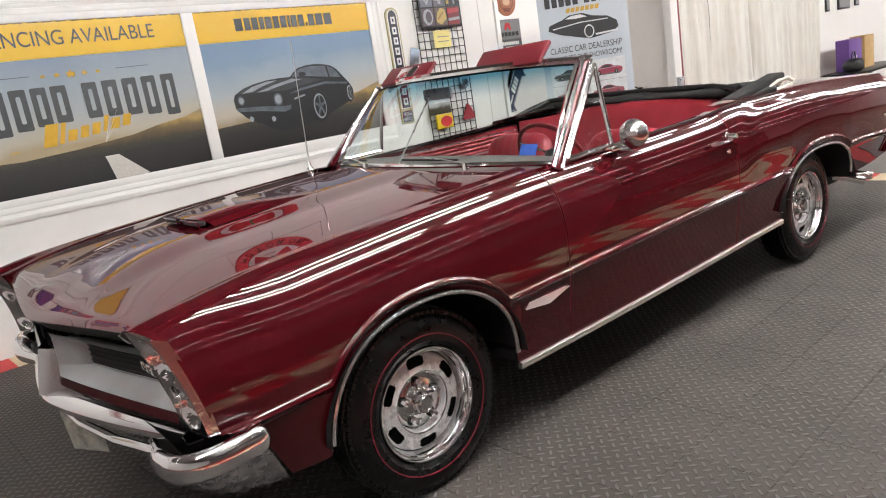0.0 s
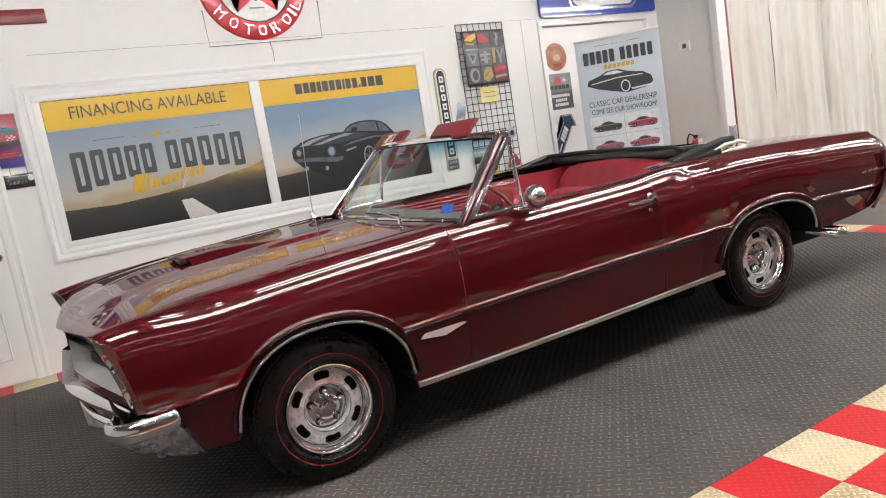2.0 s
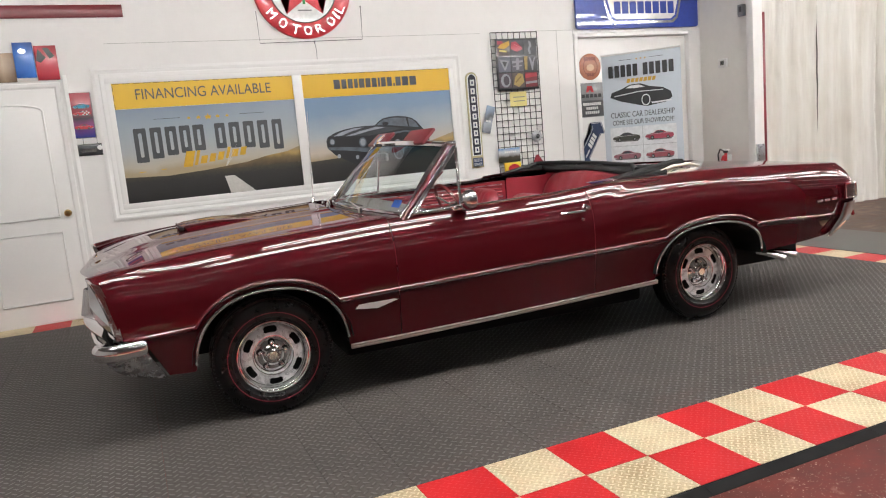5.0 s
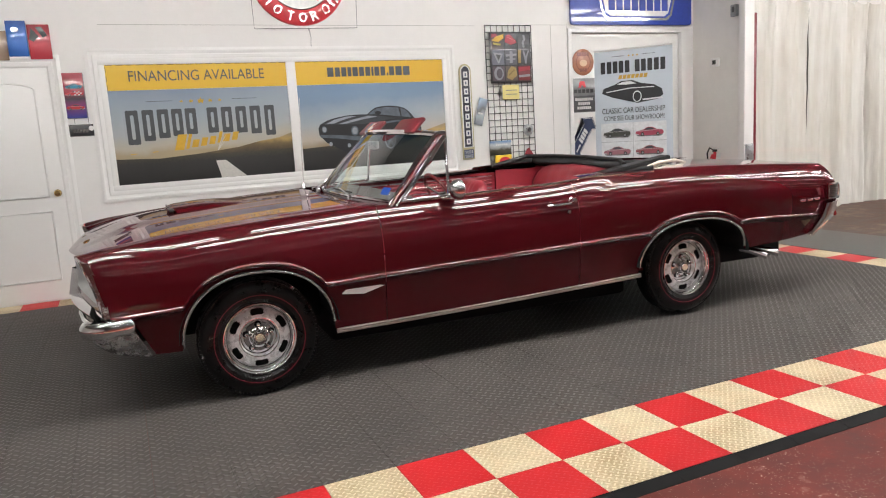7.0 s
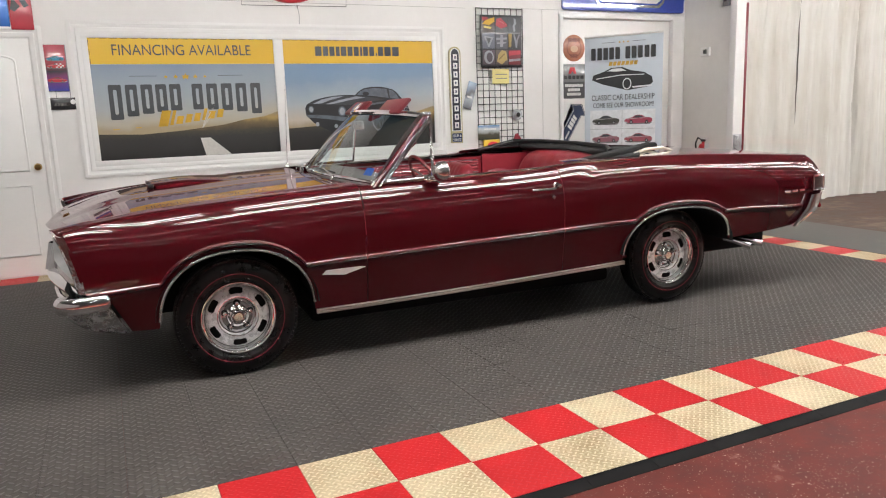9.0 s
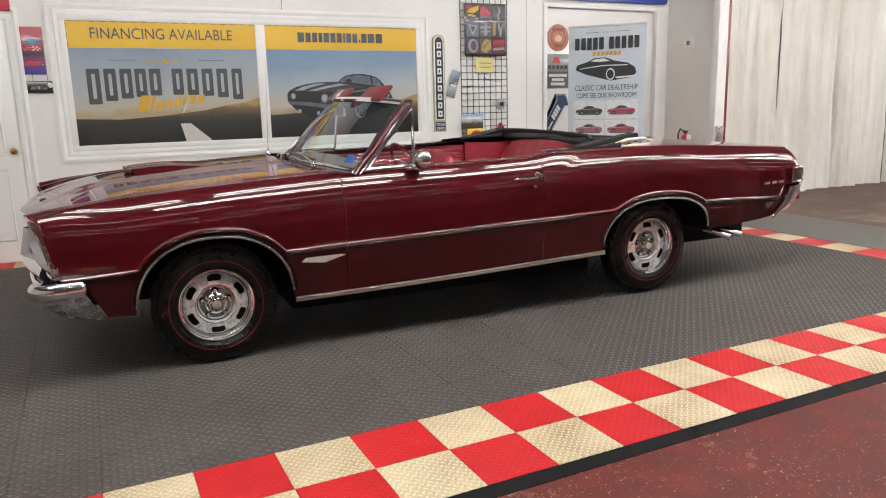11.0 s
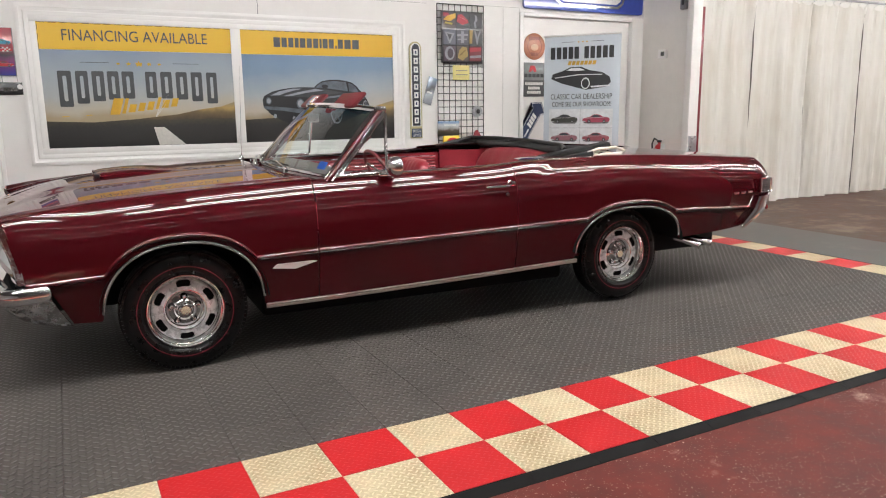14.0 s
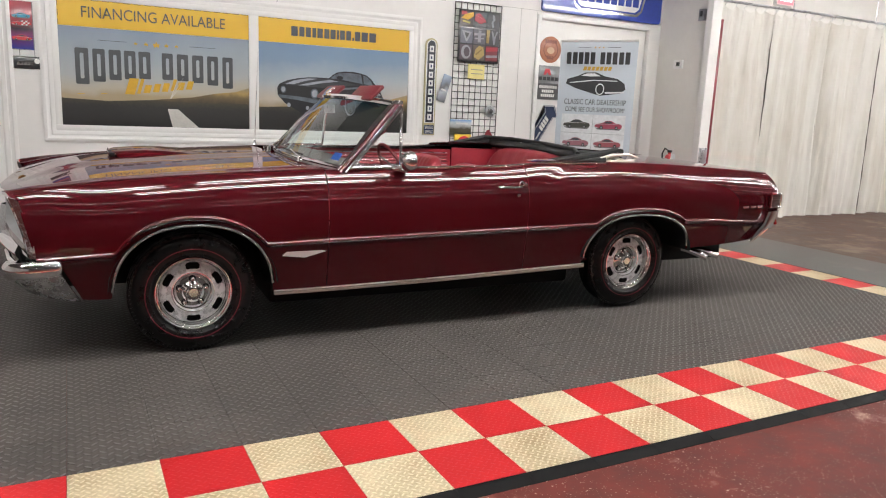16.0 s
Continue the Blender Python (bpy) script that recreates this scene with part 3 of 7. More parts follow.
    for k, w in enumerate((.075, .06, .06, .045, .065, .06, .06, .025, .06, .06, .02, .065, .08, .085)):
        x = 0.925 + sum((.075, .06, .06, .045, .065, .06, .06, .025, .06, .06, .02, .065, .08, .085)[:k]) + 0.009 * k
        h = 0.03 if k == 10 else 0.095
        part("name_block", box(x, x + w * 0.88, y - 0.005, y, 1.978, 1.978 + h), ink, b2)
    tagged(part("edge_beads", join(*[box(x, x + 0.06, y - 0.004, y, 2.132, 2.1355) for x in lin(0.60, 2.18, 19)]), ink, b2), kind="stuff")
    poster_car(b2, y - 0.004)


def poster_car(parent, y):
    """Flat printed picture of a dark sports car, seen from its front corner."""
    dark = mat("black_car_print", (0.010, 0.011, 0.014), 0.35, coat=0.3, var=0.4, scale=9)
    hoodp = mat("hood_print", (0.035, 0.037, 0.043), 0.35, coat=0.3, var=0.5, scale=7)
    mid = mat("grey_car_print", (0.10, 0.12, 0.145), 0.35, coat=0.3, var=0.5, scale=16)
    pale = mat("pale_print", (0.30, 0.32, 0.36), 0.35, coat=0.3, var=0.25, scale=14)

    def flat(name, pts, lift, material):
        return part(name, flat_poly(pts, y - lift), material, parent)

    def oval(name, x, z, rx, rz, lift, material):
        return flat(name, disc_pts(x, z, rx, rz), lift, material)
    roof = [(1.33, 1.575), (1.37, 1.61), (1.42, 1.64), (1.50, 1.655), (1.60, 1.657), (1.69, 1.645), (1.76, 1.625), (1.81, 1.59), (1.86, 1.53), (1.92, 1.46), (1.95, 1.40), (1.94, 1.32)]
    flat("picture_car_body", [(0.78, 1.45), (0.80, 1.49), (0.88, 1.53), (0.98, 1.555), (1.10, 1.572), (1.22, 1.577)] + roof + [(1.74, 1.25), (1.62, 1.20), (1.44, 1.17), (1.25, 1.135), (1.14, 1.14), (1.0, 1.22), (0.86, 1.30), (0.785, 1.38)], 0, dark)
    flat("picture_hood", [(0.82, 1.495), (0.92, 1.535), (1.06, 1.563), (1.33, 1.57), (1.50, 1.548), (1.66, 1.52), (1.45, 1.495), (1.26, 1.472), (1.0, 1.484)], 0.0015, hoodp)
    flat("picture_stripe", [(0.86, 1.492), (0.955, 1.496), (1.06, 1.53), (1.20, 1.562), (1.10, 1.562), (0.96, 1.535)], 0.003, pale)
    flat("picture_stripe", [(0.995, 1.486), (1.09, 1.488), (1.25, 1.52), (1.44, 1.546), (1.34, 1.56), (1.15, 1.525)], 0.003, pale)
    flat("picture_windshield", [(1.345, 1.575), (1.39, 1.61), (1.44, 1.633), (1.55, 1.643), (1.69, 1.632), (1.71, 1.535), (1.52, 1.562)], 0.0015, mid)
    oval("picture_wheel_rim", 1.45, 1.585, 0.035, 0.02, 0.003, dark)
    flat("picture_side_glass", [(1.725, 1.535), (1.715, 1.625), (1.76, 1.61), (1.80, 1.575), (1.835, 1.52)], 0.0015, mid)
    flat("picture_grille", [(0.80, 1.485), (1.0, 1.476), (1.255, 1.462), (1.262, 1.36), (1.0, 1.376), (0.80, 1.392)], 0.0015, BLACK)
    for x, z, r in ((0.842, 1.438, 0.036), (1.175, 1.408, 0.052)):
        oval("picture_headlamp", x, z, r * 0.8, r, 0.003, mid)
        oval("picture_lamp_glass", x, z, r * 0.55, r * 0.7, 0.0045, pale)
    flat("picture_bumper", [(0.785, 1.385), (1.0, 1.372), (1.235, 1.345), (1.29, 1.35), (1.28, 1.315), (1.22, 1.30), (1.0, 1.335), (0.80, 1.355)], 0.003, mid)
    for x in (0.90, 1.10):
        oval("picture_fog_lamp", x, 1.40 - 0.13 * x, 0.018, 0.022, 0.0045, pale)
    flat("picture_flank_light", [(1.30, 1.44), (1.42, 1.475), (1.66, 1.50), (1.90, 1.47), (1.90, 1.455), (1.66, 1.482), (1.44, 1.455)], 0.0015, mid)
    flat("picture_side_mark", [(1.33, 1.40), (1.44, 1.42), (1.44, 1.405), (1.33, 1.385)], 0.003, pale)
    for x, z, rx, rz in ((1.565, 1.30, 0.085, 0.145), (1.90, 1.375, 0.035, 0.085)):
        oval("picture_tyre", x, z, rx, rz, 0.002, BLACK)
        oval("picture_rim", x + 0.006, z, rx * 0.74, rz * 0.74, 0.0035, pale)
        oval("picture_rim_well", x + 0.008, z, rx * 0.64, rz * 0.64, 0.005, BLACK)
        for k in range(5):
            a = 2 * math.pi * k / 5 + 0.3
            flat("picture_spoke", [(x + 0.008 + rx * (r * math.cos(a + w)), z + rz * (r * math.sin(a + w))) for r, w in ((0.1, -1.2), (0.62, -0.12), (0.62, 0.12), (0.1, 1.2))], 0.0065, mid)


def build_door():
    door = thing("door_1", pose(0, 0, 0), "white moulded panel door with brass knob in a white casing", "door", "", "structure")
    x1, x0, top = -1.665, -2.475, 2.12
    part("door_casing", join(casing(x0 - 0.11, x1 + 0.115, -0.6, top + 0.115, 0.105)), TRIMP, door)
    part("door_slab", box(x0, x1, WALL - 0.012, WALL - 0.001, 0.012, top, 0.003), TRIMP, door)

    def panel(z0, z1, arch):
        pts = [(x0 + 0.12, z0), (x1 - 0.12, z0), (x1 - 0.12, z1)]
        if arch:
            pts += [(x1 - 0.12 - 0.57 * (1 - math.cos(radians(a))) / 2, z1 + arch * math.sin(radians(a))) for a in range(15, 180, 15)]
        pts += [(x0 + 0.12, z1)]
        return pts
    for z0, z1, arch in ((0.97, 1.93, 0.06), (0.2, 0.83, 0)):
        pts = [(a, WALL - 0.013, b) for a, b in panel(z0, z1, arch)]
        part("door_panel", tube(pts + [pts[0], pts[1]], 0.009, 6), TRIMP, door)
    knob = part("door_knob", moved(lathe([(0, 0), (0.032, 0.0), (0.032, -0.006), (0.012, -0.010), (0.012, -0.03), (0.024, -0.036), (0.03, -0.05), (0.025, -0.062), (0, -0.066)], 28), Matrix.Translation((-1.715, WALL - 0.012, 1.0))), BRASS, door, "polished brass knob")


def build_recess():
    """The shallow doorway at the right end of the wall."""
    d = thing("door_2", pose(0, 0, 0), "white flush door in a shallow recess with white casing", "door", "", "structure")
    part("door_slab", box(3.97, 5.68, WALL + 0.045, WALL + 0.06, 0.0, 2.42, 0.003), TRIMP, d)
    part("door_casing", join(box(3.93, 3.985, WALL - 0.02, WALL + 0.05, GROUND, 2.47, 0.004), box(5.69, 5.87, WALL - 0.02, WALL + 0.05, GROUND, 2.47, 0.004), box(3.985, 5.69, WALL - 0.02, WALL + 0.05, 2.425, 2.47, 0.004)), TRIMP, d)


def build_curtains():
    rod_z = 2.80
    rail = thing("curtain_rail", pose(0, 0, 0), "long grey steel pipe rail on brackets", "rail")
    part("pipe", tube([(6.1, 4.52, rod_z), (8, 4.52, rod_z + 0.01), (11.4, 4.52, rod_z)], 0.016, 10), BRUSHED, rail)
    part("wall_bracket", box(6.03, 6.11, 4.495, 4.545, rod_z - 0.03, rod_z + 0.03, 0.006), BRUSHED, rail)
    for x in (7.6, 9.4, 11.3):
        part("hanger", tube([(x, 4.52, rod_z), (x, 4.56, 3.6)], 0.008, 6), BRUSHED, rail)
    rng = random.Random(4)
    # four widths of cloth, hung in scallops from hooks
    for n, (x0, x1) in enumerate(((6.13, 7.255), (7.268, 8.403), (8.450, 9.620), (9.645, 10.9))):
        ph = [rng.uniform(0, 6.28) for _ in range(6)]
        w = x1 - x0
        hooks = 6

        def fn(u, v, x0=x0, w=w, ph=ph, n=n):
            x = x0 + w * u
            low = 1 - v
            wave = 0.048 * math.sin(u * w * 9.5 + ph[0] + 0.5 * math.sin(3 * v + ph[4])) + 0.026 * math.sin(u * w * 21 + ph[1] + 0.9 * v) + 0.010 * math.sin(u * w * 43 + ph[2] + 2 * v)
            wave += 0.016 * abs(math.sin(u * w * 5.3 + ph[5] + 0.6 * v)) - 0.012 * smooth01((abs(math.sin(u * w * 2.9 + ph[2])) - 0.93) / 0.07)
            wave *= 0.5 + 0.5 * low
            # the hems curl back, so that the widths part in dark lines
            wave += (0.03 * math.exp(-((u * w / 0.05) ** 2)) + 0.042 * math.exp(-(((1 - u) * w / 0.025) ** 2))) * smooth01((1.02 - v) / 0.1)
            part_ = 0.028 * math.exp(-(((v - 0.42) / 0.16) ** 2))
            x += part_ * (smooth01((0.12 - u) / 0.12) if n == 2 else 0) - part_ * (smooth01((u - 0.88) / 0.12) if n == 1 else 0)
            crump = 0.006 * math.sin(31 * u + 17 * v + ph[3]) * math.sin(23 * v + 9 * u) + 0.02 * noise.noise(Vector((x * 2.5, v * 2.2, n))) 
            sag = 0.055 * abs(math.sin(math.pi * u * hooks)) ** 0.8
            top = 2.755 - sag
            fold = 0.03 * smooth01((v - 0.8) / 0.2) * abs(math.sin(math.pi * u * hooks))
            z = -0.010 + (top + 0.010) * v
            spread = 0.03 * (low ** 1.5) * math.sin(ph[5])
            return (x + spread * (u - 0.5) * 4, 4.535 + wave + crump - fold, z)
        ob = tagged(part("curtain", grid(fn, sorted(lin(0, 1, 100) + [0.006, 0.013, 0.025, 0.975, 0.987, 0.994]), lin(0, 1, 46)), CURT, None, "", 80), "off-white cloth curtain hanging in uneven folds from the pipe", "curtain", "curtains on the pipe")
        for k in range(hooks + 1):
            u = k / hooks
            x, y, z = fn(min(max(u, 0.004), 0.996), 1.0)
            part("hook", tube([(x, y, z - 0.01), (x, 4.50, z + 0.03), (x, 4.52, rod_z + 0.018), (x, 4.54, z + 0.03)], 0.003, 5), BRUSHED, ob)


def build_lights():
    """Rows of ceiling strip lights: twin tubes over the display, single tubes further back."""
    for group, label, tubes, radius, glow, rows in (
            ("strip lights over the display", "lit white fluorescent strip light with two tubes", (-0.12, 0.12), 0.0108, TUBE_ON, ((0.75, -2.0), (-0.05, -2.6))),
            ("strip lights at the back", "lit white fluorescent strip light with one slim tube", (0.0,), 0.0042, TUBE_OLD, ((3.5, -5.6), (-1.5, -1.4), (-3.8, -1.7), (-6.2, -2.5)))):
        first = None
        for y, x0 in rows:
            for k in range(9):
                x = x0 + 2.72 * k
                # the unseen row at y 3.5 is added only to brighten the wall
                if y > 3 and -2.6 < x < 12:          # none over the windows and the curtain
                    continue
                m = pose(x, y, 3.42)
                if first:
                    copy_thing(first, m)
                    continue
                first = thing("strip_light", m, label, "ceiling lamp", group)
                part("housing", join(*[box(-1.24, 1.24, dy - 0.028, dy + 0.028, 0.03, 0.08, 0.006) for dy in tubes], *[box(a - 0.01, a + 0.01, -0.14, 0.14, 0.08, 0.09) for a in (-0.89, 0.89)], *[box(a - 0.01, a + 0.01, -0.006, 0.006, 0.09, 0.18) for a in (-0.89, 0.89)]), TRIMP, first)
                for dy in tubes:
                    part("tube", tube([(-1.2, dy, 0.006), (1.2, dy, 0.012)], radius, 10), glow, first)


def build_tiles():
    """Interlocking garage tiles: charcoal field, a red and cream border, bevelled edging."""
    fl = thing("tile_floor", pose(0, 0, 0), "charcoal tread plate floor tiles with a red and cream chequered border", "floor tiles", "", "structure")
    g = 0.0008

    def tile_bm(x0, y0):
        bm = bmesh.new()
        e = 0.0007
        top = [bm.verts.new((x0 + a, y0 + b, 0)) for a, b in ((g + e, g + e), (TILE - g - e, g + e), (TILE - g - e, TILE - g - e), (g + e, TILE - g - e))]
        mid = [bm.verts.new((x0 + a, y0 + b, -e)) for a, b in ((g, g), (TILE - g, g), (TILE - g, TILE - g), (g, TILE - g))]
        low = [bm.verts.new((x0 + a, y0 + b, GROUND)) for a, b in ((g, g), (TILE - g, g), (TILE - g, TILE - g), (g, TILE - g))]
        bm.faces.new(top)
        for p, q in ((top, mid), (mid, low)):
            for i in range(4):
                j = (i + 1) % 4
                bm.faces.new((p[j], p[i], q[i], q[j]))
        return bm
    meshes = {}
    for key, m in (("black", TILE_BLACK), ("red", TILE_RED), ("cream", TILE_CREAM)):
        me = bpy.data.meshes.new("tile_" + key)
        b = tile_bm(0, 0)
        b.to_mesh(me)
        b.free()
        me.materials.append(m)
        meshes[key] = me
    rest = []
    for j in range(-1, 17):
        for i in range(-13, 16):
            border = j < 1 or i == 15 or j == 16
            colour = ("red" if (i + j) % 2 else "cream") if border else "black"
            if i == 15 and 0 < j < 16:
                colour = "red" if j % 2 == 0 else "cream"
            if border or (-6 <= i <= 11 and 1 <= j <= 13):
                ob = new("tile", meshes[colour])
                ob.parent = fl
                ob.location = (i * TILE, j * TILE, 0)
            else:
                rest.append((i, j))
    bm = bmesh.new()
    for i, j in rest:
        join(bm, tile_bm(i * TILE, j * TILE))
    tagged(part("outer_tiles", bm, TILE_BLACK, fl, "", 0), kind="stuff")
    # bevelled rubber edging along the front and the right side
    for i in range(-13, 16):
        x = i * TILE
        part("edge_strip", ramp_bm(x + g, x + TILE - g, -TILE - g, -TILE - 0.062), EDGE, fl, "", 0)
    for j in range(-1, 16):
        y = j * TILE
        part("edge_strip", moved(ramp_bm(y + g, y + TILE - g, -0.001, -0.062), Matrix.Translation((16 * TILE, 0, 0)) @ Matrix.Rotation(radians(90), 4, "Z")), EDGE, fl, "", 0)


def ramp_bm(x0, x1, y0, y1):
    bm = bmesh.new()
    a = [bm.verts.new((x, y, z)) for x in (x0, x1) for y, z in ((y0, -0.001), (y0 - 0.012, -0.001), (y1, GROUND + 0.002), (y1, GROUND), (y0, GROUND))]
    for k in range(5):
        j = (k + 1) % 5
        bm.faces.new((a[k], a[j], a[5 + j], a[5 + k]))
    bm.faces.new(a[:5]), bm.faces.new(a[5:])
    return bm


# ---- the convertible ----
# its own axes: x to the rear from the front axle, y to the far side, z up
WB = 2.88
LEAN_IN, OFF = 0.016, -0.018


def P(x, y, z):
    if y > 0 and x < -0.3:                      # the far wing leads a little
        x -= 0.05 * min(1, y / 0.8) * smooth01((-0.3 - x) / 0.5)
    return Vector((x, y + OFF, z + LEAN_IN * y))


half_width = curve_of([(-0.86, 0.905), (-0.5, 0.920), (0.0, 0.927), (1.0, 0.925), (2.0, 0.925), (2.9, 0.932), (3.6, 0.925), (4.0, 0.905), (4.2, 0.885)])
belt = curve_of([(-0.86, 0.836), (-0.77, 0.850), (-0.65, 0.872), (-0.39, 0.903), (-0.12, 0.924), (0.17, 0.943), (0.47, 0.957), (0.7, 0.967), (1.43, 0.980), (1.9, 0.992), (2.2, 1.012), (2.5, 1.012), (2.98, 1.003), (3.48, 0.981), (3.75, 0.965), (4.2, 0.935)])
crease = curve_of([(-0.86, 0.545), (-0.35, 0.565), (0.7, 0.594), (1.99, 0.620), (2.5, 0.628), (3.38, 0.632), (3.97, 0.604), (4.2, 0.60)])
low_edge = curve_of([(-0.86, 0.34), (-0.39, 0.335), (0.41, 0.322), (2.44, 0.363), (3.32, 0.425), (3.93, 0.462), (4.2, 0.60)])
ARCHES = ((0.012, 0.395, 0.335, 0.700, 2.25), (2.885, 0.445, 0.372, 0.684, 2.4))


def arch_z(x, grow=0.0):
    """Height of the wheel opening's edge at x, or None outside it."""
    for c, a, z0, z1, n in ARCHES:
        t = abs(x - c) / (a + grow)
        if t < 1:
            zz = z0 if c < 1 or x < c else z0 + 0.05
            return zz + (z1 + grow - zz) * (1 - t**n) ** (1 / n)
    return None


def crease_z(x):
    ring = arch_z(x, 0.038)
    return max(crease(x), ring) if ring else crease(x)


def bottom_z(x):
    a = arch_z(x)
    return max(low_edge(x), a) if a else low_edge(x)


def hip(x):
    """The kick-up bulge over the rear wheel, set in behind the door."""
    return smooth01((x - 2.0) / 0.22)


def side_y(x, z):
    c, t, hw = crease_z(x), belt(x), half_width(x)
    if z >= c:
        s = min(1, (z - c) / max(0.02, t - c))
        full = min(1, max(0, z - crease(x)) / max(0.02, t - crease(x)))
        y = hw - 0.007 * full - 0.0986 * (0.55 + 0.45 * smooth01((x + 0.75) / 0.4)) * full**4.2 - 0.009 * smooth01((z - c) / 0.012)
        y -= 0.011 * max(0, 1 - full / 0.55) ** 2        # fullest at mid height
        # the hip line that kicks up behind the door
        k = 0.42 + 0.42 * smooth01((x - 1.95) / 0.35)
        y += 0.012 * hip(x) * smooth01((s - 0.1) / 0.4) * (1 - smooth01((s - k) / 0.10)) * (1 - smooth01((x - 3.2) / 0.8))
        return y
    d = c - z
    return hw - 0.014 * smooth01(d / 0.022) - 0.045 * (d / 0.3) ** 0.9


def columns(x0, x1, step=0.04):
    xs = lin(x0, x1, max(3, int((x1 - x0) / step)))
    for c, a, *_ in ARCHES:
        for grow in (0.0, 0.038):
            xs += [c + (a + grow - 1e-4) * math.cos(math.pi * k / 44) for k in range(45)]
    xs = sorted(v for v in xs if x0 <= v <= x1)
    return [v for i, v in enumerate(xs) if i == 0 or v - xs[i - 1] > 1e-4]


ROWS_UP = [0, 0.004, 0.010, 0.016, 0.022, 0.028, 0.034, 0.042, 0.052, 0.075, 0.10, 0.13, 0.18, 0.26, 0.38, 0.5, 0.62, 0.70, 0.76, 0.82, 0.88, 0.93, 0.965, 0.985, 1.0]


def side_panel(x0, x1, s, shift=None, cut=None):
    """A body side panel between two stations, from the sill or arch edge to the shoulder."""
    rows = [("lo", k) for k in (0, 0.2, 0.4, 0.6, 0.75, 0.86, 0.92, 0.96, 0.985)] + [("hi", k) for k in ROWS_UP]

    def fn(x, r):
        kind, t = r
        b, c, tp = bottom_z(x), crease_z(x), belt(x)
        c = max(c, b + 0.004)
        z = b + (c - b) * t if kind == "lo" else c + (tp - c) * t
        xx = x + (shift(x, z) if shift else 0)
        return P(xx, s * side_y(x, z), z)
    return grid(fn, columns(x0, x1), rows, thick=0.0025, away=((x0 + x1) / 2, 0, 0.6))


def top_z(x, y):
    """Height of the hood inside the wings: it falls into a valley beside each wing tip."""
    a = abs(y)
    hw = half_width(x) - 0.085
    z = belt(x) + 0.045 * (1 - min(1, a / hw) ** 2.2)
    drop = max(0, (-0.40 - x) / 0.5)
    z -= 0.062 * drop**1.7 * (1 - 0.62 * (a / 0.7) ** 2)
    return z + smooth01((0.36 - a) / 0.18) * smooth01((x + 0.95) / 0.5) * 0.016


def nose_x(y):
    a = abs(y)
    return -0.922 + 0.115 * (min(a, 0.66) / 0.66) ** 1.2


def fender_edge(x0, s, y_in, lead):
    """The leading edge of a front wing's top, t from the outside to the hood."""
    def fn(t):
        hw, lx = side_y(x0, belt(x0)), x0 + lead * smooth01(t / 0.55)
        y = hw + (y_in - hw) * t
        rise = 0.010 * (1 - (1 - min(1, t / 0.25)) ** 2) + 0.006 * smooth01((t - 0.2) / 0.4)
        crest = belt(x0) + rise
        return P(lx, s * y, crest + (top_z(lx, y) + 0.004 - crest) * smooth01((t - 0.48) / 0.46))
    return fn


def fender_cap(x0, x1, s, y_in, lead=0.0):
    def fn(x, t):
        lead_x = lead * smooth01(t / 0.55) * (1 - (x - x0) / (x1 - x0)) ** 3
        hw = side_y(x, belt(x))
        y = hw + (y_in(x) - hw) * t
        rise = 0.010 * (1 - (1 - min(1, t / 0.25)) ** 2)
        if not lead:                            # rear quarter: one soft crown
            return P(x, s * y, belt(x) + 0.014 * (1 - (1 - min(1, t / 0.2)) ** 2) + 0.009 * math.sin(math.pi / 2 * t))
        crest = belt(x) + rise + 0.006 * smooth01((t - 0.2) / 0.4) * smooth01((0.4 - x) / 0.6)
        return P(x + lead_x, s * y, crest + ((top_z(x + lead_x, y) + 0.004 if lead else belt(x) + 0.014) - crest) * smooth01((t - 0.48) / 0.46))
    return grid(fn, lin(x0, x1, 50), [0, 0.04, 0.1, 0.18, 0.25, 0.35, 0.48, 0.56, 0.64, 0.72, 0.8, 0.88, 0.95, 1.0], thick=0.002, away=((x0 + x1) / 2, 0, 0))


def seat(car, x, y, w, back_h, lean, name="bucket_seat", depth=0.5, z=0.42):
    def cushion(u, v):
        a, b = 2 * u - 1, v * 2 * math.pi
        e = (1 - abs(a) ** 6) ** 0.3
        return P(x + depth * 0.5 * math.copysign(abs(math.cos(b)) ** 0.5, math.cos(b)) * e, y + w / 2 * a, z + 0.09 * math.copysign(abs(math.sin(b)) ** 0.55, math.sin(b)) * e)
    st = part(name, grid(cushion, lin(0, 1, 21), lin(0, 23 / 24, 24), close_v=True), VINYL, car, "red pleated vinyl seat", 60)

    def backrest(u, v):
        a, b = 2 * u - 1, v * 2 * math.pi
        e = (1 - abs(a) ** 5) ** 0.35
        h = math.copysign(abs(math.sin(b)) ** 0.55, math.sin(b)) * e * back_h / 2
        t = math.copysign(abs(math.cos(b)) ** 0.6, math.cos(b)) * e * 0.075
        pleat = 0.009 * abs(math.sin(a * 14)) * (1 if abs(a) < 0.75 else 0)
        return P(x + depth * 0.45 + t + pleat * (1 if t < 0 else 0) + (h + back_h / 2) * lean, y + w / 2 * a, z + 0.05 + back_h / 2 + h)
    part("backrest", grid(backrest, lin(0, 1, 31), lin(0, 23 / 24, 24), close_v=True), VINYL, st, "", 60)
    return st


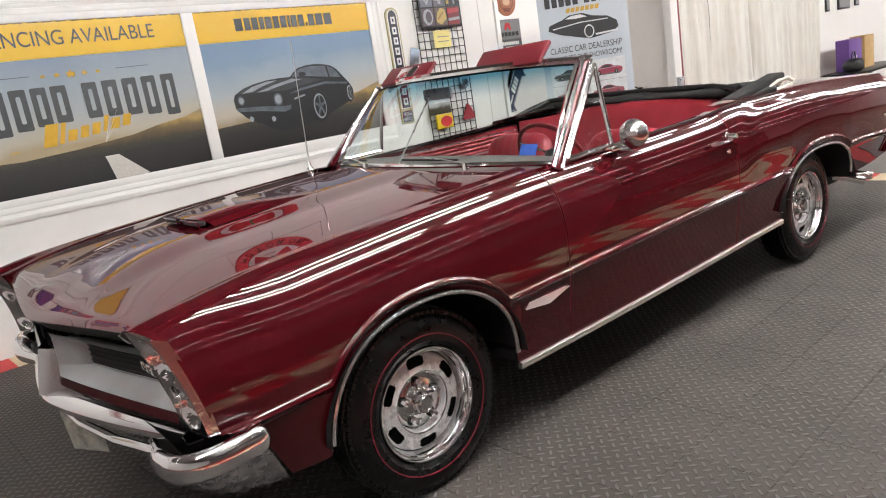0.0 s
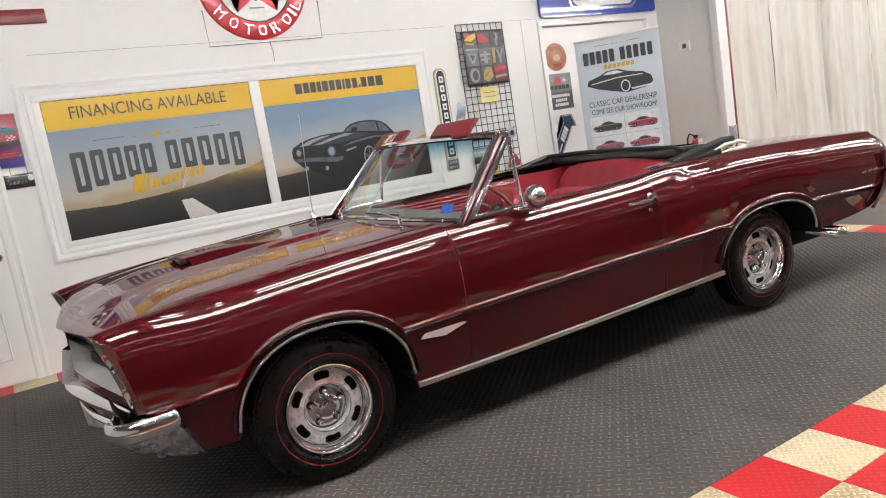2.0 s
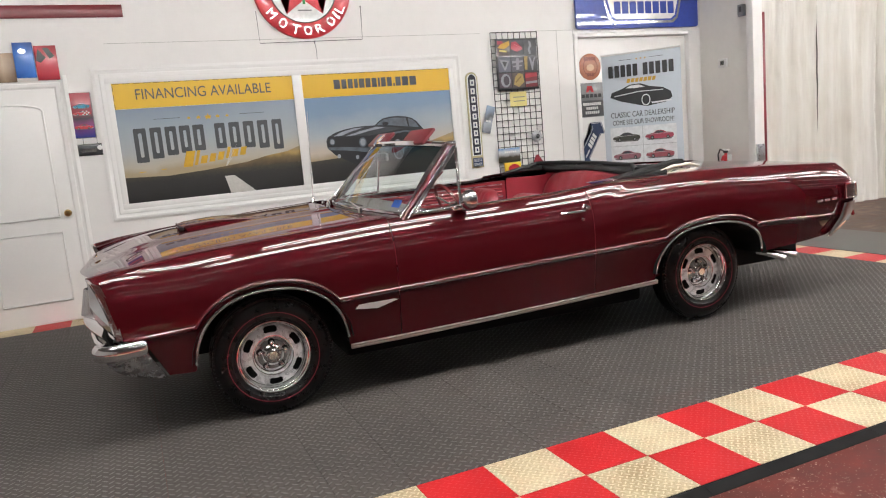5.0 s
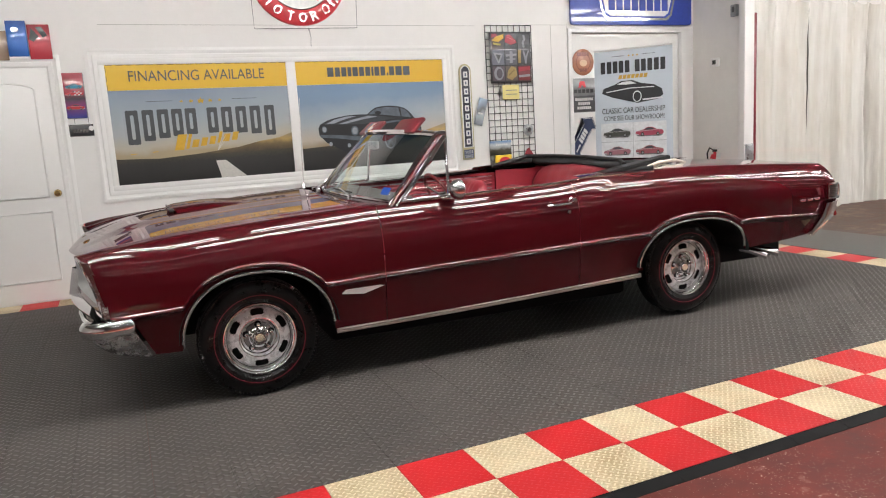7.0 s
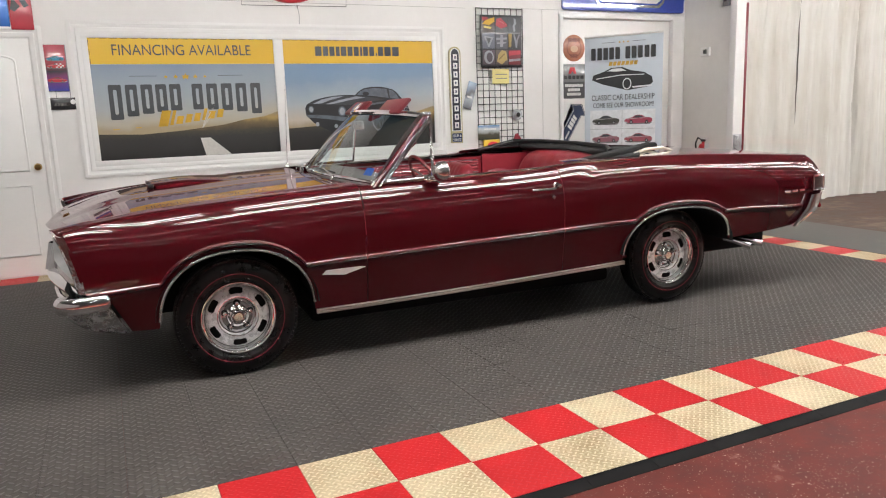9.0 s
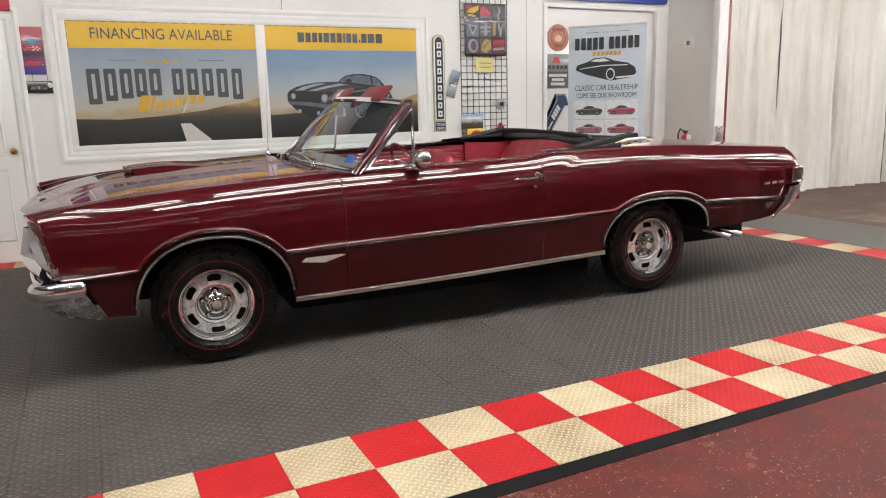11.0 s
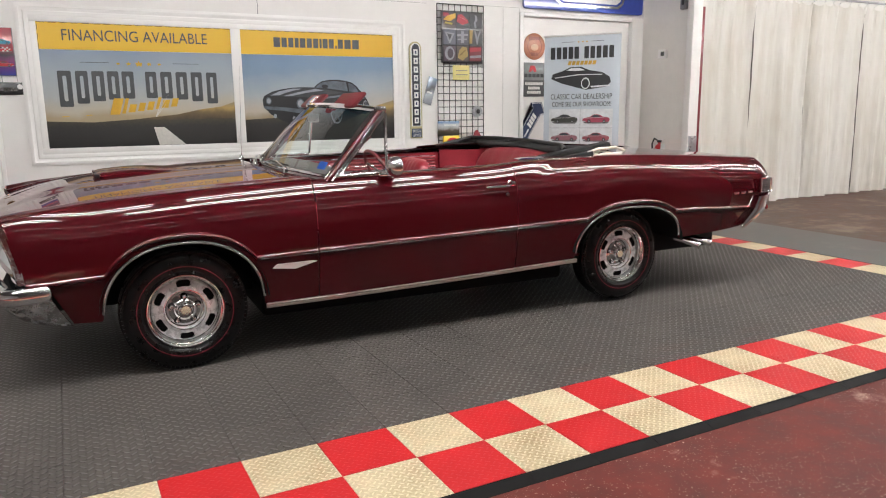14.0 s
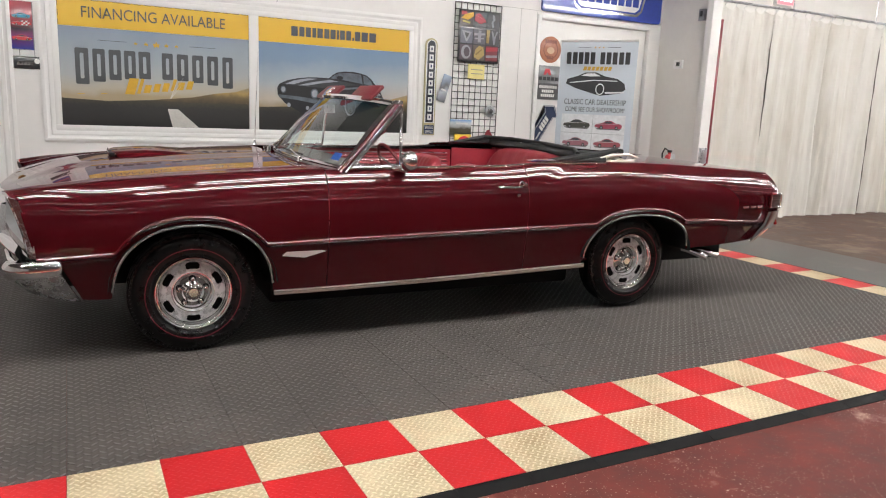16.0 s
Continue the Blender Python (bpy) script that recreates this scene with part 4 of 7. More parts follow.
def wheel(car, x, s, z=0.3185, size=1.048, inset=0.041, name="wheel"):
    """Slotted styled wheel with a redline tyre; built facing -y, turned for the far side."""
    face = -0.862
    R = 0.308
    k = size
    m = Matrix.Translation((x, -inset * s, z)) @ Matrix.Diagonal((k, k, k, 1)) @ (Matrix.Identity(4) if s < 0 else Matrix.Rotation(math.pi, 4, "Z"))
    # dished disc with six slots, set deep in the chrome barrel
    prof = [(0.160, 0.052), (0.155, 0.044), (0.149, 0.040), (0.134, 0.037), (0.120, 0.035), (0.106, 0.034), (0.0985, 0.034), (0.0955, 0.037), (0.0925, 0.064), (0.04, 0.070), (0.0, 0.070)]
    seg = 180
    bm = bmesh.new()
    fine = []
    for (r0, h0), (r1, h1) in zip(prof, prof[1:]):
        n = 5 if r0 > 0.11 else 1
        fine += [(r0 + (r1 - r0) * k / n, h0 + (h1 - h0) * k / n) for k in range(n)]
    fine.append(prof[-1])
    rings = [[bm.verts.new((r * math.cos(2 * math.pi * k / seg), face + h, r * math.sin(2 * math.pi * k / seg))) for k in range(seg)] for r, h in fine[:-1]]
    mid = bm.verts.new((0, face + fine[-1][1], 0))
    for i, (a, b) in enumerate(zip(rings, rings[1:])):
        rm = (fine[i][0] + fine[i + 1][0]) / 2
        for k in range(seg):
            ang = ((k + 0.5) * 360 / seg - 90) % 60
            arc = radians(min(ang, 60 - ang)) * rm
            if 0.121 < rm < 0.1525 and arc < 0.034 - max(0, abs(rm - 0.1365) - 0.008):
                continue
            bm.faces.new((a[k], a[(k + 1) % seg], b[(k + 1) % seg], b[k]))
    for k in range(seg):
        bm.faces.new((rings[-1][k], rings[-1][(k + 1) % seg], mid))
    rim_face = part(name, moved(bm, m), ALLOY, car, "slotted steel wheel with chrome trim ring and redline tyre", 35)
    ring = lathe([(0.187, face + 0.020), (0.1868, face + 0.004), (0.184, face - 0.001), (0.180, face - 0.001), (0.1775, face + 0.004), (0.176, face + 0.010), (0.171, face + 0.011), (0.1685, face + 0.016)], 96)
    part("trim_ring", moved(ring, m), CHROME, rim_face, "bright chrome trim ring")
    # darker chrome carries the dark reflection of the slots on the barrel
    part("barrel", moved(lathe([(0.1685, face + 0.016), (0.1665, face + 0.018), (0.164, face + 0.034), (0.1615, face + 0.050), (0.160, face + 0.075)], 96), m), DARK_CHROME, rim_face)
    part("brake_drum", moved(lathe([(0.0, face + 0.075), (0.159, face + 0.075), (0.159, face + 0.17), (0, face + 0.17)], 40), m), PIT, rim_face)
    part("hub_cap", moved(lathe([(0.0, face + 0.014), (0.022, face + 0.014), (0.0255, face + 0.018), (0.028, face + 0.015), (0.033, face + 0.018), (0.0355, face + 0.026), (0.036, face + 0.044)], 36), m), DARK_CHROME, rim_face)
    part("centre_dish", moved(lathe([(0.0925, face + 0.060), (0.088, face + 0.0625), (0.080, face + 0.057), (0.072, face + 0.054), (0.060, face + 0.054), (0.050, face + 0.048), (0.044, face + 0.040), (0.036, face + 0.037)], 72), m), DARK_CHROME, rim_face)
    part("centre_ring", moved(lathe([(0.0985, face + 0.035), (0.0995, face + 0.031), (0.1025, face + 0.031), (0.1035, face + 0.035)], 72), m), CHROME, rim_face)
    for k in range(5):
        a = radians(90 + 72 * k)
        nut = lathe([(0, face + 0.020), (0.007, face + 0.021), (0.0100, face + 0.026), (0.0112, face + 0.060)], 6)
        part("lug_nut", moved(nut, m @ Matrix.Translation((0.066 * math.cos(a), 0, 0.066 * math.sin(a)))), CHROME, rim_face)
        # near-black dish puts the shade of the recess around each nut
        dish = lathe([(0.0105, face + 0.054), (0.014, face + 0.050), (0.0165, face + 0.052), (0.018, face + 0.058)], 20)
        part("nut_seat_shade", moved(dish, m @ Matrix.Translation((0.066 * math.cos(a), 0, 0.066 * math.sin(a)))), PIT, rim_face)
    f = face - 0.006
    tyre = [(0.183, f + 0.028), (0.188, f + 0.014), (0.196, f + 0.006), (0.205, f + 0.003), (0.2065, f + 0.001), (0.222, f - 0.001), (0.240, f - 0.003), (0.258, f + 0.002), (0.276, f + 0.010), (0.289, f + 0.020), (0.298, f + 0.032)]
    tread = []
    for k in range(7):
        w0 = f + 0.034 + k * 0.0155
        tread += [(0.304 + 0.004 * math.sin(math.pi * (k + 0.5) / 7), w0), (0.304 + 0.004 * math.sin(math.pi * (k + 0.5) / 7), w0 + 0.0105), (0.296, w0 + 0.012), (0.296, w0 + 0.014)]
    back = [(0.298, f + 0.145), (0.285, f + 0.158), (0.26, f + 0.168), (0.23, f + 0.172), (0.2, f + 0.165), (0.19, f + 0.15)]
    part("tyre", moved(lathe(tyre + tread + back, 96), m), RUBBER, rim_face, "black redline tyre")
    part("red_line", moved(lathe([(0.2245, f + 0.001), (0.2250, f - 0.0034), (0.2290, f - 0.0038), (0.2296, f + 0.0)], 96), m), REDLINE, rim_face, "thin red ring on the sidewall")
    # shoulder blocks
    bm = bmesh.new()
    for k in range(88):
        a = 2 * math.pi * k / 88
        join(bm, moved(box(0.286, 0.2975, f + 0.018, f + 0.036, -0.0078, 0.0078), Matrix.Rotation(a, 4, "Y")))
    tagged(part("tread", moved(bm, m), RUBBER, rim_face, "", 0), kind="stuff")
    return rim_face


def strip_on_side(car, name, x0, x1, zf, s, prof, material, out=0.0, n=40, label=""):
    xs = lin(x0, x1, n)
    return part(name, sweep(prof, [P(x, s * (side_y(x, zf(x)) + out), zf(x)) for x in xs], (0, 0, 1)), material, car, label)


def glass_surface(u, v):
    """Windshield: u across -1..1, v from base to header."""
    y0, y1 = 0.785 * u, 0.705 * u
    xb = 0.665 + 0.165 * abs(u) ** 2.4
    zb = 0.995 - 0.020 * abs(u) ** 3
    xt = 1.02 + 0.115 * abs(u) ** 2.4
    zt = 1.362 - 0.022 * abs(u) ** 3
    bow = 0.012 * math.sin(math.pi * v)
    return P(xb + (xt - xb) * v - bow, y0 + (y1 - y0) * v, zb + (zt - zb) * v + bow)


def build_car():
    a = -1.87
    car = thing("convertible_car", pose(-0.588, 2.336, 0, 0, 0, a), "burgundy vintage two-door convertible with open top on the tiles", "car")
    door0, door1 = 0.708, 1.985

    def front_rake(x, z):
        return (0.23 * max(0, 0.85 - z) + 0.09 * smooth01((0.555 - z) / 0.02) + 0.25 * max(0, 0.53 - z)) * max(0, 1 - (x + 0.77) / 0.34)
    door_gap = 0.0028
    for s in (-1, 1):
        fender = part("fender", side_panel(-0.768, door0 - door_gap, s, front_rake), PAINT, car)
        part("fender_top", fender_cap(-0.770, door0 - door_gap, s, lambda x: 0.705, -0.060), PAINT, fender)
        d = part("door", side_panel(door0 + door_gap, door1 - door_gap, s), PAINT, car)
        q = part("quarter_panel", side_panel(door1 + door_gap, 4.12, s), PAINT, car)
        part("quarter_top", fender_cap(2.06, 4.19, s, lambda x: 0.72 - 0.05 * smooth01((x - 2.1) / 0.4) if x < 2.6 else 0.67), PAINT, q)
        part("door_sill_top", grid(lambda x, t, s=s: P(x, s * (side_y(x, belt(x)) - 0.11 * t), belt(x) + 0.004 + (-0.010 if s < 0 else 0.013) * t), lin(door0 + 0.004, 2.07, 20), [0, 0.15, 0.5, 1], thick=0.002, away=(1.3, 0, 0)), PAINT, d)
        # bright mouldings
        # far moulding set lower and in duller metal, to take its glare away
        strip_on_side(car, "belt_moulding", 0.80, 2.62, lambda x, s=s: belt(x) + (0.006 if s < 0 else -0.014), s, [(-0.012, -0.003), (0.006, -0.005), (0.009, 0.001), (0.007, 0.006), (0.001, 0.009), (-0.010, 0.008)], CHROME if s < 0 else BRUSHED, -0.004)
        strip_on_side(car, "rocker_moulding", 0.415, 2.455, lambda x: low_edge(x) - 0.010, s, [(-0.010, -0.014), (0.006, -0.014), (0.011, -0.011), (0.011, -0.004), (0.007, -0.002), (0.007, 0.001), (0.012, 0.004), (0.012, 0.009), (0.006, 0.013), (-0.010, 0.013)], ROCKER, 0.004, 30, "bright ribbed rocker moulding")
        for c, ax, z0, z1, n in ARCHES:
            pts = []
            for k in range(49):
                t = math.pi * k / 48
                x = c - (ax - 0.001) * math.cos(t)
                z = arch_z(x) or z0
                pts.append(P(x, s * (side_y(x, z) + 0.004), z - 0.001))
            part("wheel_lip_moulding", tube(pts, 0.0085, 8, True, 1.0, (0, 1, 0)), LIP, car)
        wheel(car, 0.004, s, 0.314, 1.048, 0.036)
        wheel(car, WB - 0.008, s, 0.330, 1.048, 0.052)
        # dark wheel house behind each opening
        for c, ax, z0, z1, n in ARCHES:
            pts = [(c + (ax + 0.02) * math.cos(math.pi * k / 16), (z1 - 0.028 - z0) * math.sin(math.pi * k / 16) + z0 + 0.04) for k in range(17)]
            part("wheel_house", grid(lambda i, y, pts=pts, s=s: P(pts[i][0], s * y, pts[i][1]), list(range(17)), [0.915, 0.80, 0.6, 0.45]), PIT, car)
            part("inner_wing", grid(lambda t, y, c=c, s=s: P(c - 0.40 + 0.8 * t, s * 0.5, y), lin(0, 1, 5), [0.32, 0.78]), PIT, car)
    # under side and hollow of the body: near-black boxes that block light
    # hung low, the pan hides lit floor and stands in for shadow
    part("floor_pan_block", box(0.45, 2.55, -0.60, 0.70, 0.150, 0.36, 0.03), PIT, car)
    part("underbody_block", box(0.42, 2.44, -0.85, 0.83, 0.300, 0.345, 0.015), PIT, car)
    part("rear_underbody_block", box(2.43, 3.98, -0.62, 0.60, 0.255, 0.43, 0.03), PIT, car)
    part("tail_underbody_block", box(3.36, 4.02, -0.84, 0.82, 0.430, 0.47, 0.015), PIT, car)
    part("engine_bay_block", box(-0.70, 0.60, -0.48, 0.46, 0.30, 0.80), PIT, car)
    # hood
    def hood_fn(t, y):
        x0 = nose_x(y)
        x1 = 0.50 + 0.07 * (abs(y) / 0.73) ** 2
        x = x0 + (x1 - x0) * t
        z = top_z(x, y)
        lip = max(0, 1 - t / 0.03)
        return P(x, y, z - 0.010 * lip**2)
    hood = part("hood", grid(hood_fn, [0, 0.006, 0.014, 0.024, 0.04] + lin(0.06, 1, 46), lin(-0.703, 0.703, 61), thick=0.004, away=(0, 0, 0)), PAINT, car)
    # black underside stands in for the shadow below the hood's front lip
    part("under_lip_shade", grid(lambda y, t: P(nose_x(y) + 0.004 + 0.05 * t, y, top_z(nose_x(y), y) - 0.012 - 0.05 * t), lin(-0.70, 0.70, 41), [0, 0.5, 1]), BLACK, hood)
    # twin scoop on the hood
    def scoop(t, y):
        x = -0.36 + 0.52 * t
        h = 0.034 * smooth01(t / 0.12 + 0.75) * (1 - smooth01((t - 0.25) / 0.75)) * (1 - (abs(y) / 0.19) ** 6)
        return P(x + 0.05 * (abs(y) / 0.19) ** 2, y, top_z(x, y) + 0.002 + h)
    part("hood_scoop", grid(scoop, lin(0, 1, 26), lin(-0.19, 0.19, 25)), PAINT, hood)
    for s in (-1, 1):
        part("scoop_mouth", moved(box(-0.012, 0.02, -0.072, 0.072, -0.004, 0.012, 0.004), Matrix.Translation(P(-0.350, 0.092 * s, top_z(-0.35, 0.09) + 0.012))), BLACK, hood)
        part("mouth_rim", tube([P(-0.366, s * 0.018, top_z(-0.35, 0.09) + 0.008), P(-0.366, s * 0.02, top_z(-0.35, 0.09) + 0.026), P(-0.362, s * 0.165, top_z(-0.35, 0.09) + 0.024), P(-0.360, s * 0.168, top_z(-0.35, 0.09) + 0.008)], 0.003, 6), PAINT, hood)
    # cowl between hood and glass
    def cowl(t, u):
        y = 0.785 * u
        x0 = 0.507 + 0.07 * (abs(y) / 0.73) ** 2
        g = glass_surface(u, -0.03)
        p0 = P(x0, y, top_z(x0, y) - 0.002)
        return p0.lerp(Vector((g.x, g.y + (y + OFF - g.y) * 0.6, g.z - 0.008)), t)
    part("cowl", grid(cowl, lin(0, 1, 10), lin(-1, 1, 41), thick=0.003, away=(0.6, 0, 0)), PAINT, car)
    # windshield
    ws = part("windshield", grid(glass_surface, lin(-1, 1, 41), lin(0, 1, 15)), SHIELD, car, "clear curved windshield with a blue tint band")
    ws.visible_shadow = False
    if ws.data.polygons[len(ws.data.polygons) // 2].normal.x > 0:      # the outer face looks forward
        ws.data.flip_normals()
    edge = [glass_surface(-1, t) for t in lin(1, 0, 12)] + [glass_surface(u, 0) for u in lin(-1, 1, 41)[1:-1]] + [glass_surface(1, t) for t in lin(0, 1, 12)]
    part("lower_surround", tube(edge, 0.011, 8), CHROME, ws)
    part("header", sweep([(-0.022, -0.014), (0.024, -0.014), (0.026, 0.004), (0.012, 0.014), (-0.014, 0.012), (-0.024, 0.0)], [glass_surface(u, 1.02) for u in lin(-1.01, 1.01, 41)], (0, 0, 1)), CHROME, ws, "bright header bar over the glass")
    part("header_liner", sweep([(-0.012, -0.010), (0.02, -0.010), (0.02, 0.006), (-0.012, 0.006)], [glass_surface(u, 0.98) + Vector((0.024, 0, 0)) for u in lin(-0.98, 0.98, 31)], (0, 0, 1)), BLACK, ws)
    for s in (-1, 1):
        p0, p1 = P(0.800, s * 0.812, 0.962), glass_surface(s * 1.02, 1.03)
        p1 = Vector((p1.x + 0.012, p1.y, p1.z - 0.004))
        dirp = (p1 - p0)
        part("pillar", tube([p0 + dirp * t for t in lin(-0.02, 1, 8)], 0.021, 10, True, 0.8), PAINT, ws, "burgundy windshield pillar")
        part("pillar_trim", tube([p0 + dirp * t + Vector((-0.020, s * 0.010, 0.008)) for t in lin(0, 1, 8)], 0.008, 8), CHROME, ws)
        part("pillar_trim", tube([p0 + dirp * t + Vector((0.020, s * 0.012, -0.006)) for t in lin(0, 1.0, 8)], 0.010, 8), CHROME, ws)
        part("pillar_cap", moved(box(-0.026, 0.03, -0.022, 0.022, -0.02, 0.014, 0.008), Matrix.Translation(p1 + Vector((0.0, 0, 0.004)))), CHROME, ws)
        # vent window
        vb0, vb1 = P(0.868, s * 0.820, 0.985), P(1.155, s * 0.815, 0.992)
        vt = P(1.175, s * 0.750, 1.322)
        fr = part("vent_window_frame", tube([vb0, vb0.lerp(vb1, 0.5), vb1], 0.010, 8), CHROME, car, "chrome framed triangular vent window")
        part("front_bar", tube([vb0, vb0.lerp(vt, 0.5), vt], 0.0085, 8), CHROME, fr)
        part("rear_post", tube([vb1, vb1.lerp(vt, 0.5), vt + Vector((0.004, 0, 0))], 0.0095, 8), CHROME, fr)
        bm = bmesh.new()
        bm.faces.new([bm.verts.new(p) for p in (vb0, vb1, vt)])
        pane = part("pane", bm, GLASS, fr, "", 0)
        pane.visible_shadow = False
        if pane.data.polygons[0].normal.y > 0:
            pane.data.flip_normals()
        part("latch", tube([vb0.lerp(vt, 0.55) + Vector((0.01, -s * 0.01, 0)), vb0.lerp(vt, 0.62) + Vector((0.02, -s * 0.012, 0))], 0.008, 6), CHROME, fr)
    part("inspection_sticker", grid(lambda u, v: glass_surface(-0.90 + 0.085 * u, 0.07 + 0.10 * v) + Vector((0.006, 0, 0.002)), [0, 0.5, 1], [0, 0.5, 1]), mat("blue_sticker", (0.03, 0.10, 0.40), 0.5, var=0.25, scale=60), ws, "small blue sticker on the glass")
    part("mirror_stem", tube([glass_surface(0.03, 0.72) + Vector((0.005, 0, 0)), glass_surface(0.03, 0.35) + Vector((0.02, 0, 0)), glass_surface(0.03, 0.02) + Vector((0.012, 0, 0))], 0.004, 8), BRUSHED, ws)
    part("inner_mirror", moved(box(-0.012, 0.012, -0.10, 0.10, -0.028, 0.028, 0.01), Matrix.Translation(glass_surface(0.03, 0.76) + Vector((0.05, 0, 0)))), BRUSHED, ws)
    # sun visors turned up over the header
    for y0, y1, dx, dz, tilt in ((-0.58, -0.17, 0.045, 0.040, -44), (0.18, 0.55, 0.046, 0.036, -40)):
        c = glass_surface((y0 + y1) / 2 / 0.7, 0.99)
        mv = Matrix.Translation((c.x + dx, OFF, c.z + dz)) @ Matrix.Rotation(radians(tilt), 4, "Y")
        vis = part("sun_visor", moved(box(-0.062, 0.062, y0, y1, -0.012, 0.012, 0.011), mv), VISOR, car, "dark red vinyl sun visor")
        if y0 > 0:
            part("vanity_mirror", moved(box(-0.032, 0.036, y0 + 0.11, y1 - 0.12, 0.012, 0.0155, 0.001), mv), mat("mirror_glass", (0.85, 0.85, 0.85), 0.03, metal=1.0), vis, "small mirror on the visor")
    # wipers
    for y, reach in ((-0.47, 0.40), (0.20, 0.40)):
        g = glass_surface(y / 0.8, 0.0)
        base = Vector((g.x - 0.055, g.y, g.z + 0.004))
        w = part("wiper", moved(lathe([(0, 0.018), (0.011, 0.016), (0.014, 0.0), (0.016, -0.012)], 16, "Z"), Matrix.Translation(base)), CHROME, car, "chrome wiper arm with black blade")
        tip = glass_surface((y + 0.27) / 0.8, 0.05)
        part("arm", tube([base + Vector((0, 0, 0.014)), (base + tip) / 2 + Vector((-0.02, 0, 0.022)), tip + Vector((-0.02, 0, 0.016))], 0.005, 6, True, 0.6), BRUSHED, w)
        part("blade", tube([glass_surface((y + 0.08 + 0.36 * k / 6) / 0.8, 0.035 + 0.01 * k / 6) + Vector((-0.014, 0, 0.010)) for k in range(7)], 0.005, 6), BLACK, w)
    # aerial on the far wing
    base = P(0.625, 0.735, top_z(0.625, 0.735) + 0.005)
    ant = part("aerial", moved(lathe([(0.022, -0.01), (0.020, 0.006), (0.010, 0.02), (0.007, 0.04), (0, 0.04)], 20, "Z"), Matrix.Translation(base)), CHROME, car, "thin chrome telescopic aerial")
    part("mast", tube([base + Vector((0, 0, 0.03)), base + Vector((0.012, 0, 0.30)), base + Vector((0.03, 0, 0.66))], [0.0035, 0.0026, 0.0018], 6), CHROME, ant)
    build_front(car)
    build_rear(car)
    build_cabin(car)
    # side details
    for s in (-1, 1):
        y = s * (side_y(0.56, 0.51) + 0.004)
        bm = bmesh.new()
        for xx, zz in ((0.452, 0.519), (0.475, 0.540), (0.672, 0.541), (0.695, 0.5355), (0.672, 0.530), (0.575, 0.505)):
            bm.verts.new(P(xx, y, zz))
        fc = bm.faces.new(bm.verts)
        bmesh.ops.inset_region(bm, faces=[fc], thickness=0.008, depth=0.0)
        ext = bmesh.ops.extrude_face_region(bm, geom=bm.faces[:])
        for v in [e for e in ext["geom"] if isinstance(e, bmesh.types.BMVert)]:
            v.co.y += s * 0.006
        part("wing_badge", bm, mat("badge_metal", (0.85, 0.84, 0.83), 0.45, metal=0.5), car, "chrome V shaped emblem", 20)
        for k in range(3):
            part("script_block", moved(box(-0.024, 0.024, -0.004, 0.004, -0.009, 0.009, 0.004), Matrix.Translation(P(3.86 + 0.075 * k, s * (side_y(3.86 + 0.075 * k, 0.715) + 0.004), 0.715))), CHROME, car, "chrome name block")
        # handle with push button, lock
        hx, hz = 1.86, 0.878
        hd = part("door_handle", tube([P(hx - 0.09, s * (side_y(hx, hz) + 0.010), hz), P(hx - 0.075, s * (side_y(hx, hz) + 0.030), hz + 0.002), P(hx, s * (side_y(hx, hz) + 0.036), hz + 0.003), P(hx + 0.05, s * (side_y(hx, hz) + 0.030), hz + 0.003), P(hx + 0.066, s * (side_y(hx, hz) + 0.004), hz)], 0.0105, 8, True, 0.8), CHROME, car)
        part("button", moved(lathe([(0, -0.044), (0.011, -0.043), (0.014, -0.036), (0.016, 0.0), (0.02, 0.004)], 20), Matrix.Translation(P(hx + 0.08, 0, hz + 0.001)) @ Matrix.Translation((0, s * side_y(hx, hz), 0)) @ (Matrix.Identity(4) if s < 0 else Matrix.Rotation(math.pi, 4, "Z"))), CHROME, hd)
        part("lock", moved(lathe([(0, -0.006), (0.010, -0.005), (0.012, 0.0)], 20), Matrix.Translation(P(hx + 0.05, s * (side_y(hx, 0.825) + 0.001), 0.826)) @ (Matrix.Identity(4) if s < 0 else Matrix.Rotation(math.pi, 4, "Z"))), CHROME, hd)
    # round door mirror, near side
    c = P(1.17, -0.915, 1.030)
    mir = part("door_mirror", moved(lathe([(0.0, -0.055), (0.02, -0.053), (0.04, -0.042), (0.056, -0.018), (0.061, 0.004), (0.058, 0.012), (0.0, 0.012)], 36, "X"), Matrix.Translation(c) @ Matrix.Rotation(radians(12), 4, "Z")), mat("worn_chrome", (0.80, 0.80, 0.80), 0.2, metal=1.0, rvar=0.05, scale=30), car, "round chrome door mirror")
    part("stalk", tube([c + Vector((-0.01, 0.01, -0.03)), c + Vector((-0.012, 0.02, -0.055)), P(1.15, -0.850, 0.975)], [0.012, 0.013, 0.02], 10), CHROME, mir)
    part("foot", moved(box(-0.05, 0.05, -0.02, 0.02, -0.008, 0.008, 0.007), Matrix.Translation(P(1.14, -0.848, 0.980))), CHROME, mir)
    return car


